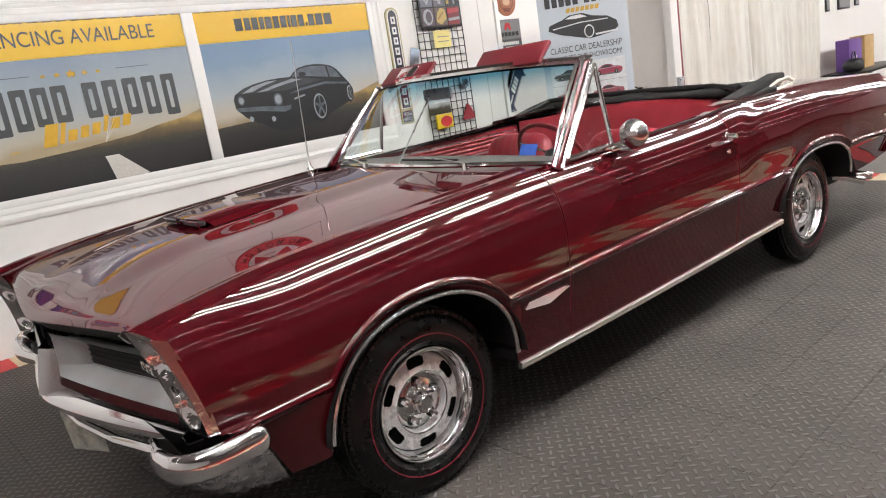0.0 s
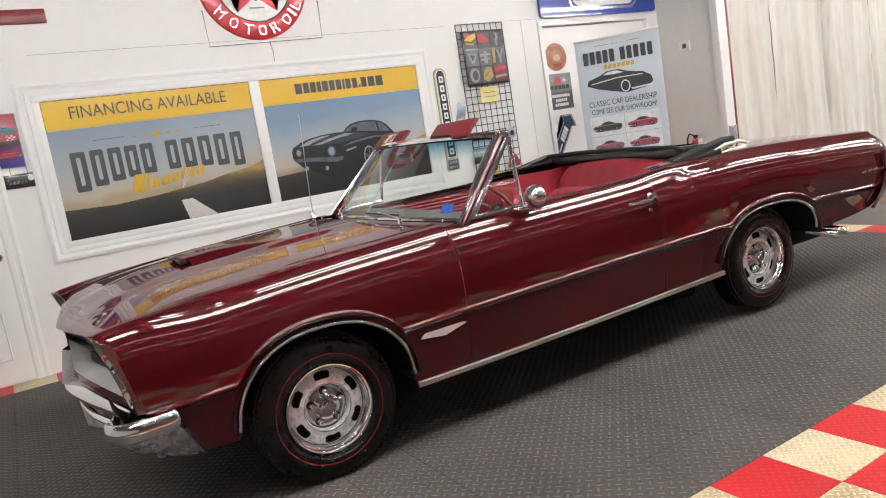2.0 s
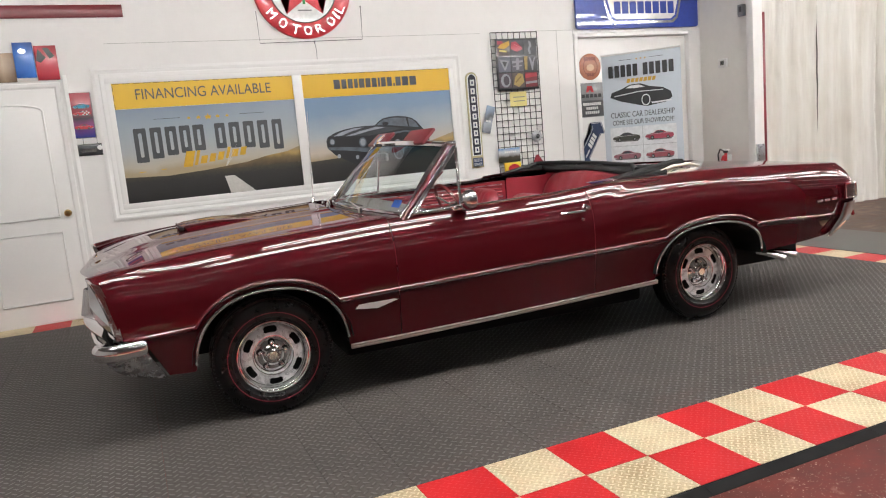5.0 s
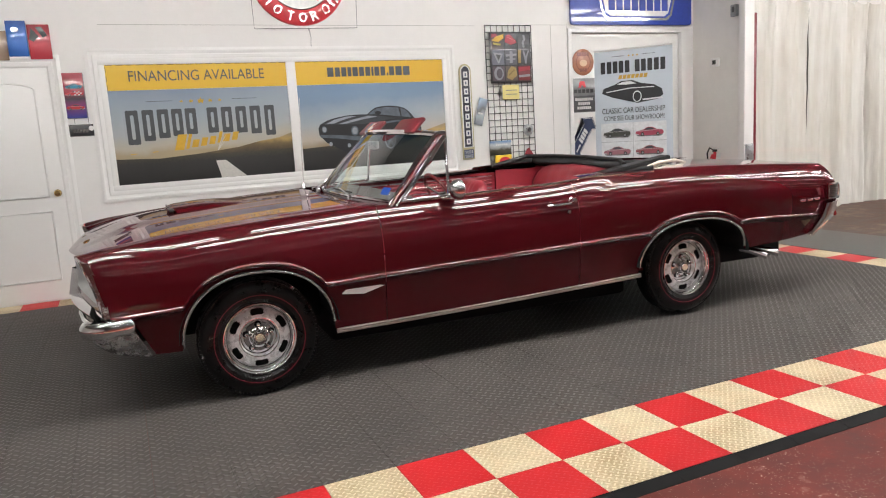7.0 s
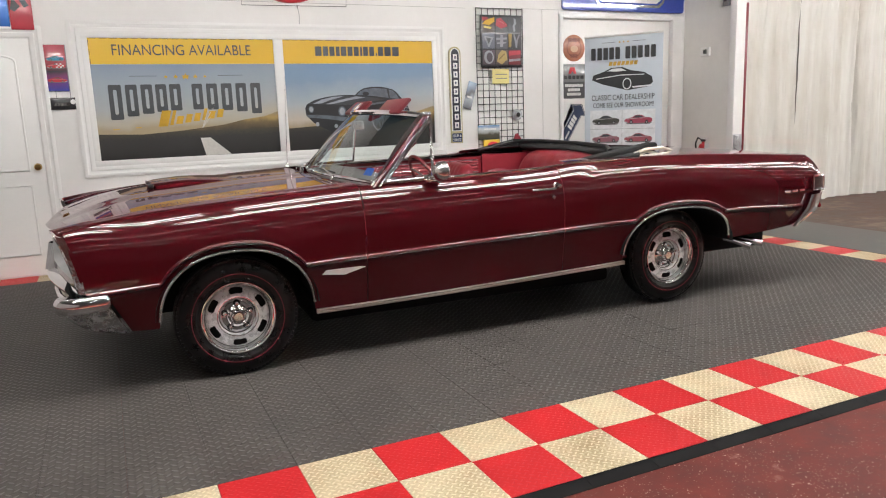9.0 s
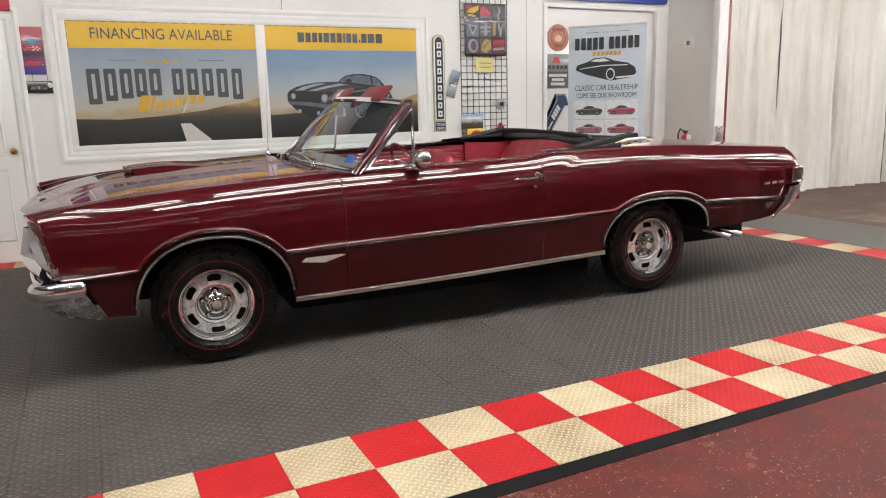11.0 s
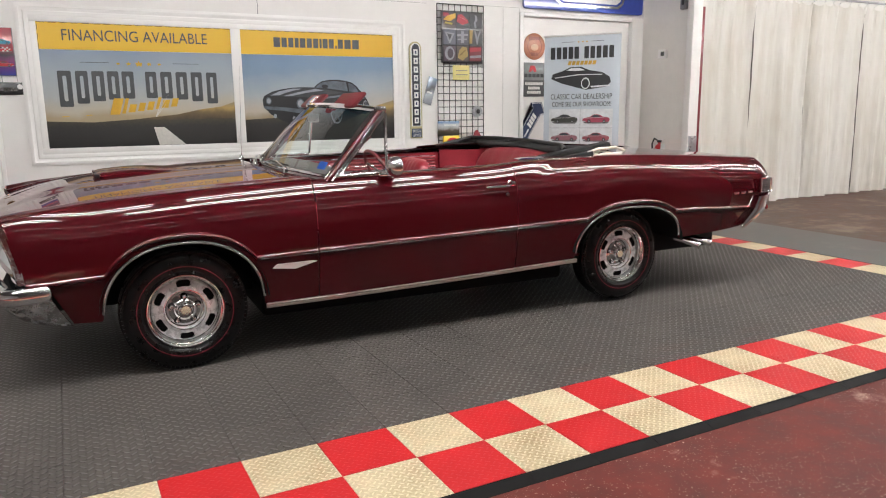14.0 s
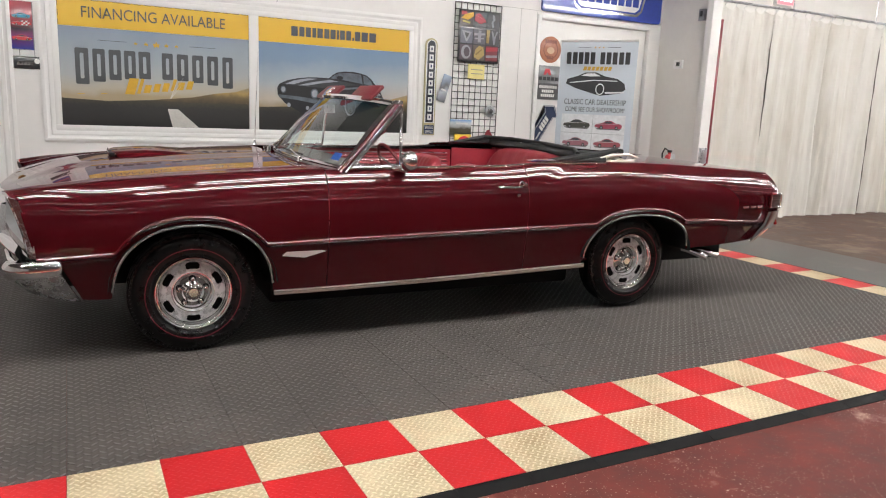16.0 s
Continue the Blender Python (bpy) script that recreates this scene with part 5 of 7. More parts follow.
def build_front(car):
    rippled = mat("rippled_chrome", (0.90, 0.90, 0.91), 0.10, metal=1.0, bump=0.5, bscale=16)
    for s in (-1, 1):
        # raked bezel: inner top corner leads, outer edge swept back
        lead_t, lead_b = (-0.800, -0.726) if s < 0 else (-0.868, -0.795)

        def bez(t, q, s=s, lead_t=lead_t, lead_b=lead_b):
            rows = ((-0.762, 0.874, 0.834), (lead_t, 0.862, 0.846), (-0.830, 0.768, 0.862)), ((-0.698, 0.902, 0.560), (lead_b, 0.892, 0.558), (-0.746, 0.775, 0.556))
            ends = []
            for outer, corner, inner in rows:
                a, b = (outer, corner) if q < 0.25 else (corner, inner)
                ends.append(Vector(a).lerp(Vector(b), q / 0.25 if q < 0.25 else (q - 0.25) / 0.75))
            p = ends[0].lerp(ends[1], t)
            sag = 0.012 * math.sin(math.pi * t)
            bowl = 0.0
            for tc in (0.27, 0.73):
                r2 = ((q - 0.625) / 0.335) ** 2 + ((t - tc) / 0.215) ** 2
                bowl = max(bowl, 0.030 * smooth01((1.0 - r2) / 0.5))
            return P(p.x + sag + bowl, s * p.y, p.z)
        bz = part("lamp_bezel", grid(bez, lin(0, 1, 41), sorted(lin(0, 1, 25) + [0.23, 0.27]), thick=0.008, away=(0, 0, 0.7)), rippled, car, "raked chrome bezel holding two stacked headlamps")
        cap = fender_edge(-0.770, s, 0.705, -0.060)
        part("fender_nose", grid(lambda t, v, s=s, cap=cap: cap(t).lerp(bez(0, min(1, t / 0.55)) + Vector((0.006, 0, -0.006)) if t < 0.55 else cap(t) + Vector((0.02, 0, -0.03)), v), [0, 0.1, 0.2, 0.3, 0.4, 0.5, 0.549, 0.6, 0.8, 1.0], [0, 0.5, 1]), PAINT, car)
        for tt in (0.27, 0.73):
            pos = bez(tt, 0.625)
            m = Matrix.Translation(pos) @ Matrix.Rotation(radians(s * -9), 4, "Z") @ Matrix.Rotation(radians(-16), 4, "Y")
            lamp = part("headlamp", moved(lathe([(0, -0.006), (0.022, -0.004), (0.036, 0.000), (0.043, 0.008)], 36, "X"), m), LAMP_GLASS, bz, "round glass headlamp")
            part("lamp_ring", moved(lathe([(0.041, 0.004), (0.043, -0.003), (0.046, -0.003), (0.049, 0.006)], 36, "X"), m), CHROME, bz)
        part("wing_inner", grid(lambda t, z, s=s: P(-0.820 + 0.27 * (0.868 - z) * (1 - t) + 0.25 * t, s * (0.768 - 0.05 * t), z - 0.03 * t), lin(0, 1, 6), [0.56, 0.66, 0.76, 0.858]), PAINT, car)

        def gx(y):
            return -0.905 + 0.135 * (y / 0.70) ** 1.25

        # silver grille box with sloping floor and a dark slot at the back
        prof = ((0.0, 0.756), (0.03, 0.750), (0.050, 0.742), (0.062, 0.738), (0.062, 0.648), (0.058, 0.643), (0.012, 0.612), (0.0, 0.606))

        def cup(t, q, s=s):
            y = 0.10 + 0.69 * q
            dx, z = prof[t]
            return P(gx(y) + dx * min(1, 4 * q + 0.1, 4 * (1 - q) + 0.1), s * y, z)
        gr = part("grille", grid(cup, list(range(8)), lin(0, 1, 25)), SILVER, car, "deep silver grille with dark slot", 25)
        part("slot", grid(lambda z, q, s=s: P(gx(0.24 + 0.52 * q) + 0.056, s * (0.24 + 0.52 * q), z), [0.654, 0.732], lin(0, 1, 9)), BLACK, gr)
        for k in range(4):
            z = 0.666 + 0.017 * k
            part("bar", tube([P(gx(0.24 + 0.52 * q) + 0.053, s * (0.24 + 0.52 * q), z) for q in lin(0, 1, 7)], 0.0022, 5), BLACK, gr)
        part("slot_frame", tube([P(gx(y) + 0.054, s * y, z) for y, z in [(0.24, 0.734), (0.4, 0.734), (0.76, 0.734), (0.76, 0.652), (0.4, 0.652), (0.24, 0.652), (0.24, 0.734)]], 0.003, 6), SILVER, gr)
        if s < 0:
            part("grille_badge", join(*[moved(box(-0.004, 0.004, -0.016, 0.016, -0.014, 0.014, 0.004), Matrix.Translation(P(gx(0.55) + 0.048, s * (0.58 + 0.042 * k), 0.700))) for k in range(3)]), CHROME, gr, "small chrome name blocks")
        # black strip painted in where the lip shades the grille top
        part("grille_top_shade", grid(lambda y, t, s=s: P(gx(y) + 0.012 + 0.05 * t, s * y, 0.790 - 0.04 * t), lin(0.02, 0.79, 15), [0, 1]), BLACK, car)
        part("lower_pan", grid(lambda y, t, s=s: P(gx(y) + 0.002 - 0.004 * t, s * y, 0.605 - 0.032 * t), lin(0.09, 0.77, 15), [0, 0.5, 1]), PAINT, car, "burgundy strip under the grille")
        part("mouth_edge", tube([P(-0.865, s * 0.112, 0.752), P(-0.868, s * 0.112, 0.68), P(-0.872, s * 0.112, 0.605)], 0.006, 6), BLACK, gr)
        # prow between the grilles
        part("prow", grid(lambda t, z, s=s: P(-0.948 + 0.085 * t + 0.042 * (z - 0.56) / 0.19 * (1 - t), s * (0.002 + 0.108 * t), z), [0, 0.12, 0.5, 1], [0.535, 0.58, 0.62, 0.66, 0.69]), mat("prow_silver", (0.72, 0.72, 0.73), 0.22, metal=0.85), car, "bright silver prow between the grilles", 20)
    # front bumper: a broad bar under the grilles
    def bar_path(y):
        return -0.945 + 0.18 * (abs(y) / 0.72) ** 1.35

    def bar(y, t):
        prof = ((0.05, 0.492), (0.012, 0.494), (0.0, 0.502), (0.0, 0.526), (0.008, 0.536), (0.055, 0.554), (0.085, 0.560))
        dx, z = prof[t]
        return P(bar_path(y) + dx, y, z + 0.006 * (abs(y) / 0.72) ** 2)
    bump = part("front_bumper", grid(bar, lin(-0.76, 0.76, 51), list(range(7)), thick=0.005, away=(-0.5, 0, 0.55)), CHROME, car, "chrome front bumper with wrapped corner ends")
    for s in (-1, 1):
        # rounded corner ends
        path = [(-0.790, 0.60, 0.485), (-0.812, 0.70, 0.492), (-0.824, 0.78, 0.502), (-0.822, 0.845, 0.510), (-0.805, 0.893, 0.516), (-0.77, 0.925, 0.520), (-0.72, 0.940, 0.524), (-0.66, 0.944, 0.528), (-0.615, 0.942, 0.530), (-0.600, 0.925, 0.530)]
        fx, fz = curve_of([(i, p[0]) for i, p in enumerate(path)]), curve_of([(i, p[2]) for i, p in enumerate(path)])
        fy = curve_of([(i, p[1]) for i, p in enumerate(path)])
        pts = [P(fx(i), s * fy(i), fz(i)) for i in lin(0, 9, 40)]
        rad = [0.62 * v for v in [0.042 - 0.018 * smooth01((2.2 - i) / 2.2) - 0.016 * smooth01((i - 8.2) / 0.8) for i in lin(0, 9, 40)]]
        part("bumper_end", tube([p - Vector((0, 0, 0.010)) for p in pts], rad, 18, True, 1.55, (0, 0, 1)), CHROME, bump, "rounded chrome bumper end")

        def wing(t, q, s=s):
            lower = curve_of([(0, 0.468), (0.2, 0.412), (0.45, 0.364), (0.7, 0.340), (1.0, 0.326)])
            x = -0.822 + 0.215 * t + 0.085 * q * smooth01(t)
            z = 0.508 + (lower(t) - 0.508) * q
            yy = 0.865 + 0.062 * smooth01(t / 0.35) - 0.075 * q**1.3 + 0.012 * math.sin(math.pi * q)
            return P(x, s * yy, z)
        part("bumper_wing", grid(wing, lin(0, 1, 22), lin(0, 1, 12), thick=0.006, away=(-0.6, 0, 0.4)), mat("dull_chrome", (0.52, 0.52, 0.53), 0.26, metal=0.95, var=0.35, scale=22, rvar=0.12, bump=0.35, bscale=40), bump, "dull scratched chrome corner wing")
        part("lower_bar", tube([P(-0.80, s * 0.66, 0.478), P(-0.85, s * 0.45, 0.468), P(-0.885, s * 0.2, 0.464), P(-0.89, 0, 0.463)], 0.014, 8), CHROME, bump)
        part("splash_pan", grid(lambda y, q, s=s: P(-0.80 + 0.1 * q, s * y, 0.56 - 0.20 * q), lin(0, 0.74, 8), [0, 1]), PIT, car)
    # plate hanging below the bumper, folded paper tag beside it
    tagp = mat("plate_print", (0.62, 0.61, 0.54), 0.45, var=0.6, scale=22)
    part("plate", moved(box(-0.002, 0.002, -0.085, 0.085, -0.095, 0.07, 0.001), Matrix.Translation(P(-0.860, -0.02, 0.385)) @ Matrix.Rotation(radians(26), 4, "Z") @ Matrix.Rotation(radians(-6), 4, "Y")), tagp, car, "worn printed plate hanging below the bumper")


def build_rear(car):
    # trunk lid, tail panel, lamps, bumper, pipes
    part("trunk_lid", grid(lambda x, y: P(x, y, belt(x) + 0.012 + 0.012 * (1 - (y / 0.67) ** 2)), lin(2.95, 4.185, 20), lin(-0.667, 0.667, 25), thick=0.004, away=(3.5, 0, 0)), PAINT, car)
    part("tulip_panel", grid(lambda x, y: P(x, y, belt(x) + 0.011 + 0.012 * (1 - (y / 0.67) ** 2)), lin(2.60, 2.944, 8), lin(-0.667, 0.667, 25), thick=0.004, away=(2.8, 0, 0)), PAINT, car)
    tail_x = curve_of([(0.46, 4.0), (0.60, 4.185), (0.66, 4.245), (0.78, 4.245), (0.90, 4.222), (0.94, 4.200)])
    part("tail_panel", grid(lambda z, y: P(tail_x(z) - 0.03, y * min(1, (side_y(4.12, max(z, 0.62)) - 0.04) / 0.86), z), lin(0.47, 0.94, 16), lin(-0.86, 0.86, 15), thick=0.004, away=(3, 0, 0.7)), PAINT, car)
    for s in (-1, 1):
        part("quarter_tail", grid(lambda z, q, s=s: P(4.118 + (tail_x(z) - 4.11) * q, s * (side_y(4.12, max(z, bottom_z(4.12))) - 0.025 * q * q), z), lin(0.60, 0.938, 14), lin(0, 1, 5), thick=0.003, away=(3.9, 0, 0.7)), PAINT, car)
        tl = part("tail_lamp", grid(lambda z, q, s=s: P(tail_x(z) - 0.028 + 0.02 * math.sin(math.pi * q), s * (0.892 - 0.5 * q), z), lin(0.72, 0.80, 7), lin(0, 1, 13), thick=0.01, away=(3.9, 0, 0.7)), TAILRED, car, "wrap-round red tail lamp with bright bars")
        part("lamp_side", moved(box(-0.055, 0.045, -0.006, 0.006, -0.044, 0.044, 0.004), Matrix.Translation(P(4.168, s * 0.893, 0.762))), mat("lamp_shade_grey", (0.10, 0.095, 0.095), 0.3, coat=0.6), tl)
        for k in range(6):
            z = 0.728 + 0.0135 * k
            part("bar", tube([P(4.116, s * 0.904, z), P(4.205, s * 0.902, z), P(tail_x(z), s * 0.86, z), P(tail_x(z), s * 0.42, z)], 0.0032, 6), CHROME, tl)
        part("lamp_frame", tube([P(4.108, s * 0.904, 0.812), P(4.205, s * 0.902, 0.812), P(4.222, s * 0.892, 0.805), P(4.232, s * 0.892, 0.718), P(4.215, s * 0.902, 0.710), P(4.108, s * 0.905, 0.710), P(4.108, s * 0.904, 0.812)], 0.0085, 8), CHROME, tl)
        # bumper end rising at the corner
        inner = curve_of([(0, 3.920), (0.3, 3.985), (0.6, 4.050), (1, 4.090)])
        outer, oz = curve_of([(0, 3.985), (0.3, 4.110), (0.6, 4.225), (1, 4.262)]), curve_of([(0, 0.446), (0.3, 0.496), (0.6, 0.572), (1, 0.692)])
        part("bumper_end", grid(lambda t, q, s=s: P(inner(t) + (outer(t) - inner(t)) * q, s * (0.912 + 0.012 * math.sin(math.pi * q) - 0.05 * q * q), 0.462 + 0.215 * t + (oz(t) - 0.462 - 0.215 * t) * q), lin(0, 1, 16), lin(0, 1, 9), thick=0.008, away=(3.8, 0, 0.6)), CHROME, car, "chrome rear bumper end")
        part("reflector", moved(box(-0.01, 0.012, -0.02, 0.02, -0.03, 0.03, 0.006), Matrix.Translation(P(4.205, s * 0.868, 0.60)) @ Matrix.Rotation(radians(-30), 4, "Y")), TAILRED, car)
        for k in (0, 1):
            pipe = tube([P(3.44 + 0.10 * k, s * 0.74, 0.40), P(3.48 + 0.10 * k, s * 0.80, 0.385), P(3.545 + 0.105 * k, s * (0.885 + 0.004 * k), 0.350 + 0.010 * k)], 0.0255, 16, False)
            part("exhaust_tip", pipe, CHROME, car, "round chrome exhaust tip")
    bpath = [P(4.24, y, 0.60) for y in lin(-0.84, 0.84, 15)]
    part("rear_bumper", sweep([(-0.02, -0.07), (0.03, -0.06), (0.045, 0.0), (0.03, 0.06), (-0.02, 0.06)], bpath, (0, 0, 1)), CHROME, car)


def build_cabin(car):
    part("cabin_floor", box(0.75, 2.6, -0.80, 0.76, 0.345, 0.36), CARPET, car)
    # dash
    def dash(y, t):
        prof = ((0.70, 0.965), (0.80, 0.985), (0.95, 0.99), (1.03, 0.975), (1.05, 0.93), (1.03, 0.80), (0.98, 0.72))
        x, z = prof[t]
        return P(x + 0.09 * (abs(y) / 0.8) ** 3 * (t < 2), y, z - 0.02 * (abs(y) / 0.8) ** 4)
    part("dashboard", grid(dash, lin(-0.80, 0.80, 25), list(range(7)), thick=0.01, away=(0.8, 0, 0.6)), mat("dash_vinyl", (0.15, 0.135, 0.13), 0.6, var=0.15, scale=20, bump=0.2, bscale=200), car, "dark padded dashboard")
    part("dash_face", moved(box(-0.01, 0.01, -0.72, 0.72, -0.05, 0.05, 0.006), Matrix.Translation(P(1.045, 0, 0.87))), mat("wood_face", (0.12, 0.05, 0.025), 0.3, coat=0.5, var=0.3, scale=6), car)
    # steering wheel and column
    c = P(1.30, -0.36, 0.915)
    m = Matrix.Translation(c) @ Matrix.Rotation(radians(62), 4, "Y")
    ring = [m @ Vector((0.19 * math.cos(2 * math.pi * k / 40), 0.19 * math.sin(2 * math.pi * k / 40), 0)) for k in range(41)]
    sw = part("steering_wheel", tube(ring, 0.011, 8, False), mat("wheel_rim_red", (0.16, 0.016, 0.02), 0.3, coat=0.4), car, "thin rimmed dark red steering wheel")
    for ang in (0, 120, 240):
        part("spoke", tube([m @ Vector((0, 0, 0.02)), m @ Vector((0.19 * math.cos(radians(ang)), 0.19 * math.sin(radians(ang)), 0))], 0.010, 6, True, 0.5), CHROME, sw)
    part("hub", moved(lathe([(0, -0.035), (0.035, -0.03), (0.045, 0.0), (0.035, 0.03)], 24, "Z"), m), BLACK, sw)
    part("column", tube([c, c + Vector((-0.28, 0, -0.14))], 0.028, 10), VINYL, sw)
    # front buckets and rear bench
    seat(car, 1.50, -0.40, 0.50, 0.495, 0.24)
    seat(car, 1.50, 0.36, 0.50, 0.495, 0.24)
    seat(car, 2.20, -0.02, 1.24, 0.545, 0.30, "rear_seat", 0.48, 0.44)
    part("console", box(0.95, 1.75, -0.11, 0.07, 0.36, 0.52, 0.02), VINYL, car)
    for s in (-1, 1):
        tr = part("door_trim", grid(lambda x, z, s=s: P(x, s * (0.81 - 0.02 * smooth01((z - 0.6) / 0.3)), z), lin(0.80, 2.24, 10), [0.40, 0.55, 0.7, 0.85, 0.97], thick=0.03, away=(1.4, 0, 0.7)), VINYL, car, "red vinyl door trim with pressed ribs")
        for k in range(7):
            z = 0.782 + 0.025 * k
            part("rib", tube([P(0.95, s * 0.752, z), P(1.4, s * 0.750, z), P(2.2, s * 0.750, z)], 0.0125, 8), VINYL, tr)
        for z in (0.845, 0.944):
            part("bright_strip", tube([P(0.92, s * 0.740, z), P(2.2, s * 0.740, z)], 0.0045, 6), BRUSHED, tr)
        part("arm_rest", box(1.30, 1.62, s * 0.74 - 0.05 + OFF, s * 0.74 + 0.05 + OFF, 0.63, 0.69, 0.02), VINYL, tr)
        part("quarter_trim", grid(lambda x, z, s=s: P(x, s * (0.79 - 0.14 * smooth01((x - 2.1) / 0.4)), z), lin(2.244, 2.62, 10), [0.40, 0.6, 0.8, 0.99], thick=0.02, away=(2.2, 0, 0.7)), VINYL, car)
    part("cabin_back", grid(lambda y, z: P(2.62, y, z), lin(-0.72, 0.72, 7), [0.4, 0.7, 1.0], thick=0.01, away=(2, 0, 0.7)), VINYL, car)
    # folded top: stacked cloth round the back of the cabin
    def stack(t, a):
        q = -1 + 2 * t
        y = 0.76 * math.copysign(min(1, (abs(q) * 1.22)), q)
        arm = max(0, (abs(q) - 0.80) / 0.20)
        x = 2.67 - 0.38 * arm + 0.03 * math.cos(7 * q)
        h = 0.034 * (1 - 0.35 * arm) * (1 + 0.25 * math.sin(9 * q + 1) + 0.15 * noise.noise(Vector((q * 4, 0, 3))))
        w = 0.115 * (1 - 0.62 * arm)
        ca, sa = math.cos(a), math.sin(a)
        rough = 1 + 0.08 * noise.noise(Vector((q * 6, ca * 1.5, sa * 1.5)))
        if arm > 0:
            return P(x + 0.02 * ca, y - math.copysign(0.02, q) * arm + w * 0.45 * ca * rough, 1.035 - 0.012 * arm + h * sa * rough)
        return P(x + w * ca * rough, y, 1.042 + h * sa * rough)
    part("folded_top", grid(stack, lin(0, 1, 81), [2 * math.pi * k / 18 for k in range(18)], close_v=True), TOPCLOTH, car, "folded black cloth top behind the rear seat", 60)
    part("top_bow", tube([P(2.20, 0.73, 1.02), P(2.36, 0.74, 1.05), P(2.52, 0.70, 1.085), P(2.62, 0.45, 1.088), P(2.66, 0.0, 1.085), P(2.62, -0.45, 1.080), P(2.5, -0.66, 1.065)], 0.016, 8), BLACK, car)
    part("top_frame_end", moved(box(-0.27, 0.27, -0.05, 0.05, -0.019, 0.019, 0.012), Matrix.Translation(P(2.53, -0.725, 1.056)) @ Matrix.Rotation(radians(-8), 4, "Y")), TOPCLOTH, car, "black folded arm of the top frame")
    # cream lining folded out at the near rear corner
    def fold(t, q):
        a = t * 1.0
        x = 2.58 + 0.33 * a + 0.02 * math.sin(6 * a)
        z = 1.028 + 0.055 * math.sin(math.pi * min(1, a * 1.1)) ** 0.8 * (0.4 + 0.6 * q)
        return P(x, -0.765 + 0.16 * q, z + 0.004 * math.sin(20 * a + 5 * q))
    part("cream_lining", grid(fold, lin(0, 1, 21), lin(0, 1, 7), thick=0.008, away=(2.6, -0.7, 0.9)), CREAM_CLOTH, car, "cream lining of the top folded outward", 60)
    part("cream_edge", tube([P(2.57, -0.775, 1.022), P(2.60, -0.78, 1.045), P(2.70, -0.775, 1.070), P(2.84, -0.765, 1.074), P(2.93, -0.755, 1.050), P(2.88, -0.765, 1.032), P(2.72, -0.775, 1.028), P(2.59, -0.78, 1.016)], 0.011, 8), CREAM_CLOTH, car)
    part("well_cover", grid(lambda x, y: P(x, y, 1.024 + 0.008 * math.cos(5 * y)), lin(2.72, 2.98, 6), lin(-0.68, 0.68, 15)), CREAM_CLOTH, car)


# ---- things on and along the walls ----
def wall_panel(name, label, category, x0, x1, z0, z1, material, depth=0.02, group="", lean=0.0):
    t = thing(name, pose((x0 + x1) / 2, WALL, (z0 + z1) / 2, 0, lean, 0), label, category, group)
    part("panel", box(-(x1 - x0) / 2, (x1 - x0) / 2, -depth, -0.001, -(z1 - z0) / 2, (z1 - z0) / 2, 0.003), material, t)
    return t


def ink(name, color, rough=0.4):
    return mat(name, color, rough, coat=0.4, var=0.15, scale=25)


def small_car(parent, x, z, w, body, y, flip=1):
    """Small flat printed picture of a coupe."""
    def at(pts):
        return [(x + w * (a if flip > 0 else 1 - a), z + w * b) for a, b in pts]
    part("picture_shade", flat_poly(at([(0.03, 0.09), (0.12, 0.045), (0.90, 0.04), (0.99, 0.10), (0.9, 0.13), (0.1, 0.13)]), y + 0.0005), ink("print_shade", (0.16, 0.155, 0.16)), parent)
    part("picture_body", flat_poly(at([(0.0, 0.15), (0.015, 0.205), (0.06, 0.235), (0.20, 0.262), (0.29, 0.285), (0.37, 0.345), (0.45, 0.368), (0.56, 0.37), (0.65, 0.345), (0.74, 0.29), (0.90, 0.268), (0.985, 0.235), (1.0, 0.17), (0.985, 0.125), (0.90, 0.095), (0.62, 0.085), (0.30, 0.08), (0.08, 0.10)]), y), body, parent)
    part("picture_glass", flat_poly(at([(0.315, 0.275), (0.39, 0.332), (0.46, 0.349), (0.55, 0.35), (0.62, 0.328), (0.675, 0.285), (0.5, 0.268)]), y - 0.0015), ink("print_glass", (0.05, 0.055, 0.065)), parent)
    part("picture_glint", flat_poly(at([(0.03, 0.212), (0.20, 0.243), (0.30, 0.252), (0.70, 0.262), (0.95, 0.240), (0.70, 0.250), (0.30, 0.238), (0.20, 0.228)]), y - 0.0015), ink("print_glint", (0.52, 0.50, 0.50)), parent)
    part("picture_bumper", flat_poly(at([(0.0, 0.145), (0.10, 0.125), (0.13, 0.105), (0.07, 0.098), (0.005, 0.122)]), y - 0.0015), ink("print_chrome", (0.50, 0.50, 0.51)), parent)
    for a, r in ((0.25, 0.074), (0.80, 0.066)):
        cx, cz = x + w * (a if flip > 0 else 1 - a), z + w * 0.115
        part("picture_wheel", flat_poly(disc_pts(cx, cz, w * r * 0.82, w * r, 16), y - 0.002), BLACK, parent)
        part("picture_hub", flat_poly(disc_pts(cx, cz, w * r * 0.42, w * r * 0.55, 12), y - 0.0035), ink("print_hub", (0.30, 0.30, 0.31)), parent)


def bars(parent, name, x0, x1, z, h, n, y, material, slant=0.0):
    """A row of blocks for lettering that is not spelled out."""
    step = (x1 - x0) / n
    for k in range(n):
        x = x0 + step * k
        w = step * 0.78
        part(name, flat_poly([(x, z), (x + w, z), (x + w + slant, z + h), (x + slant, z + h)], y), material, parent)


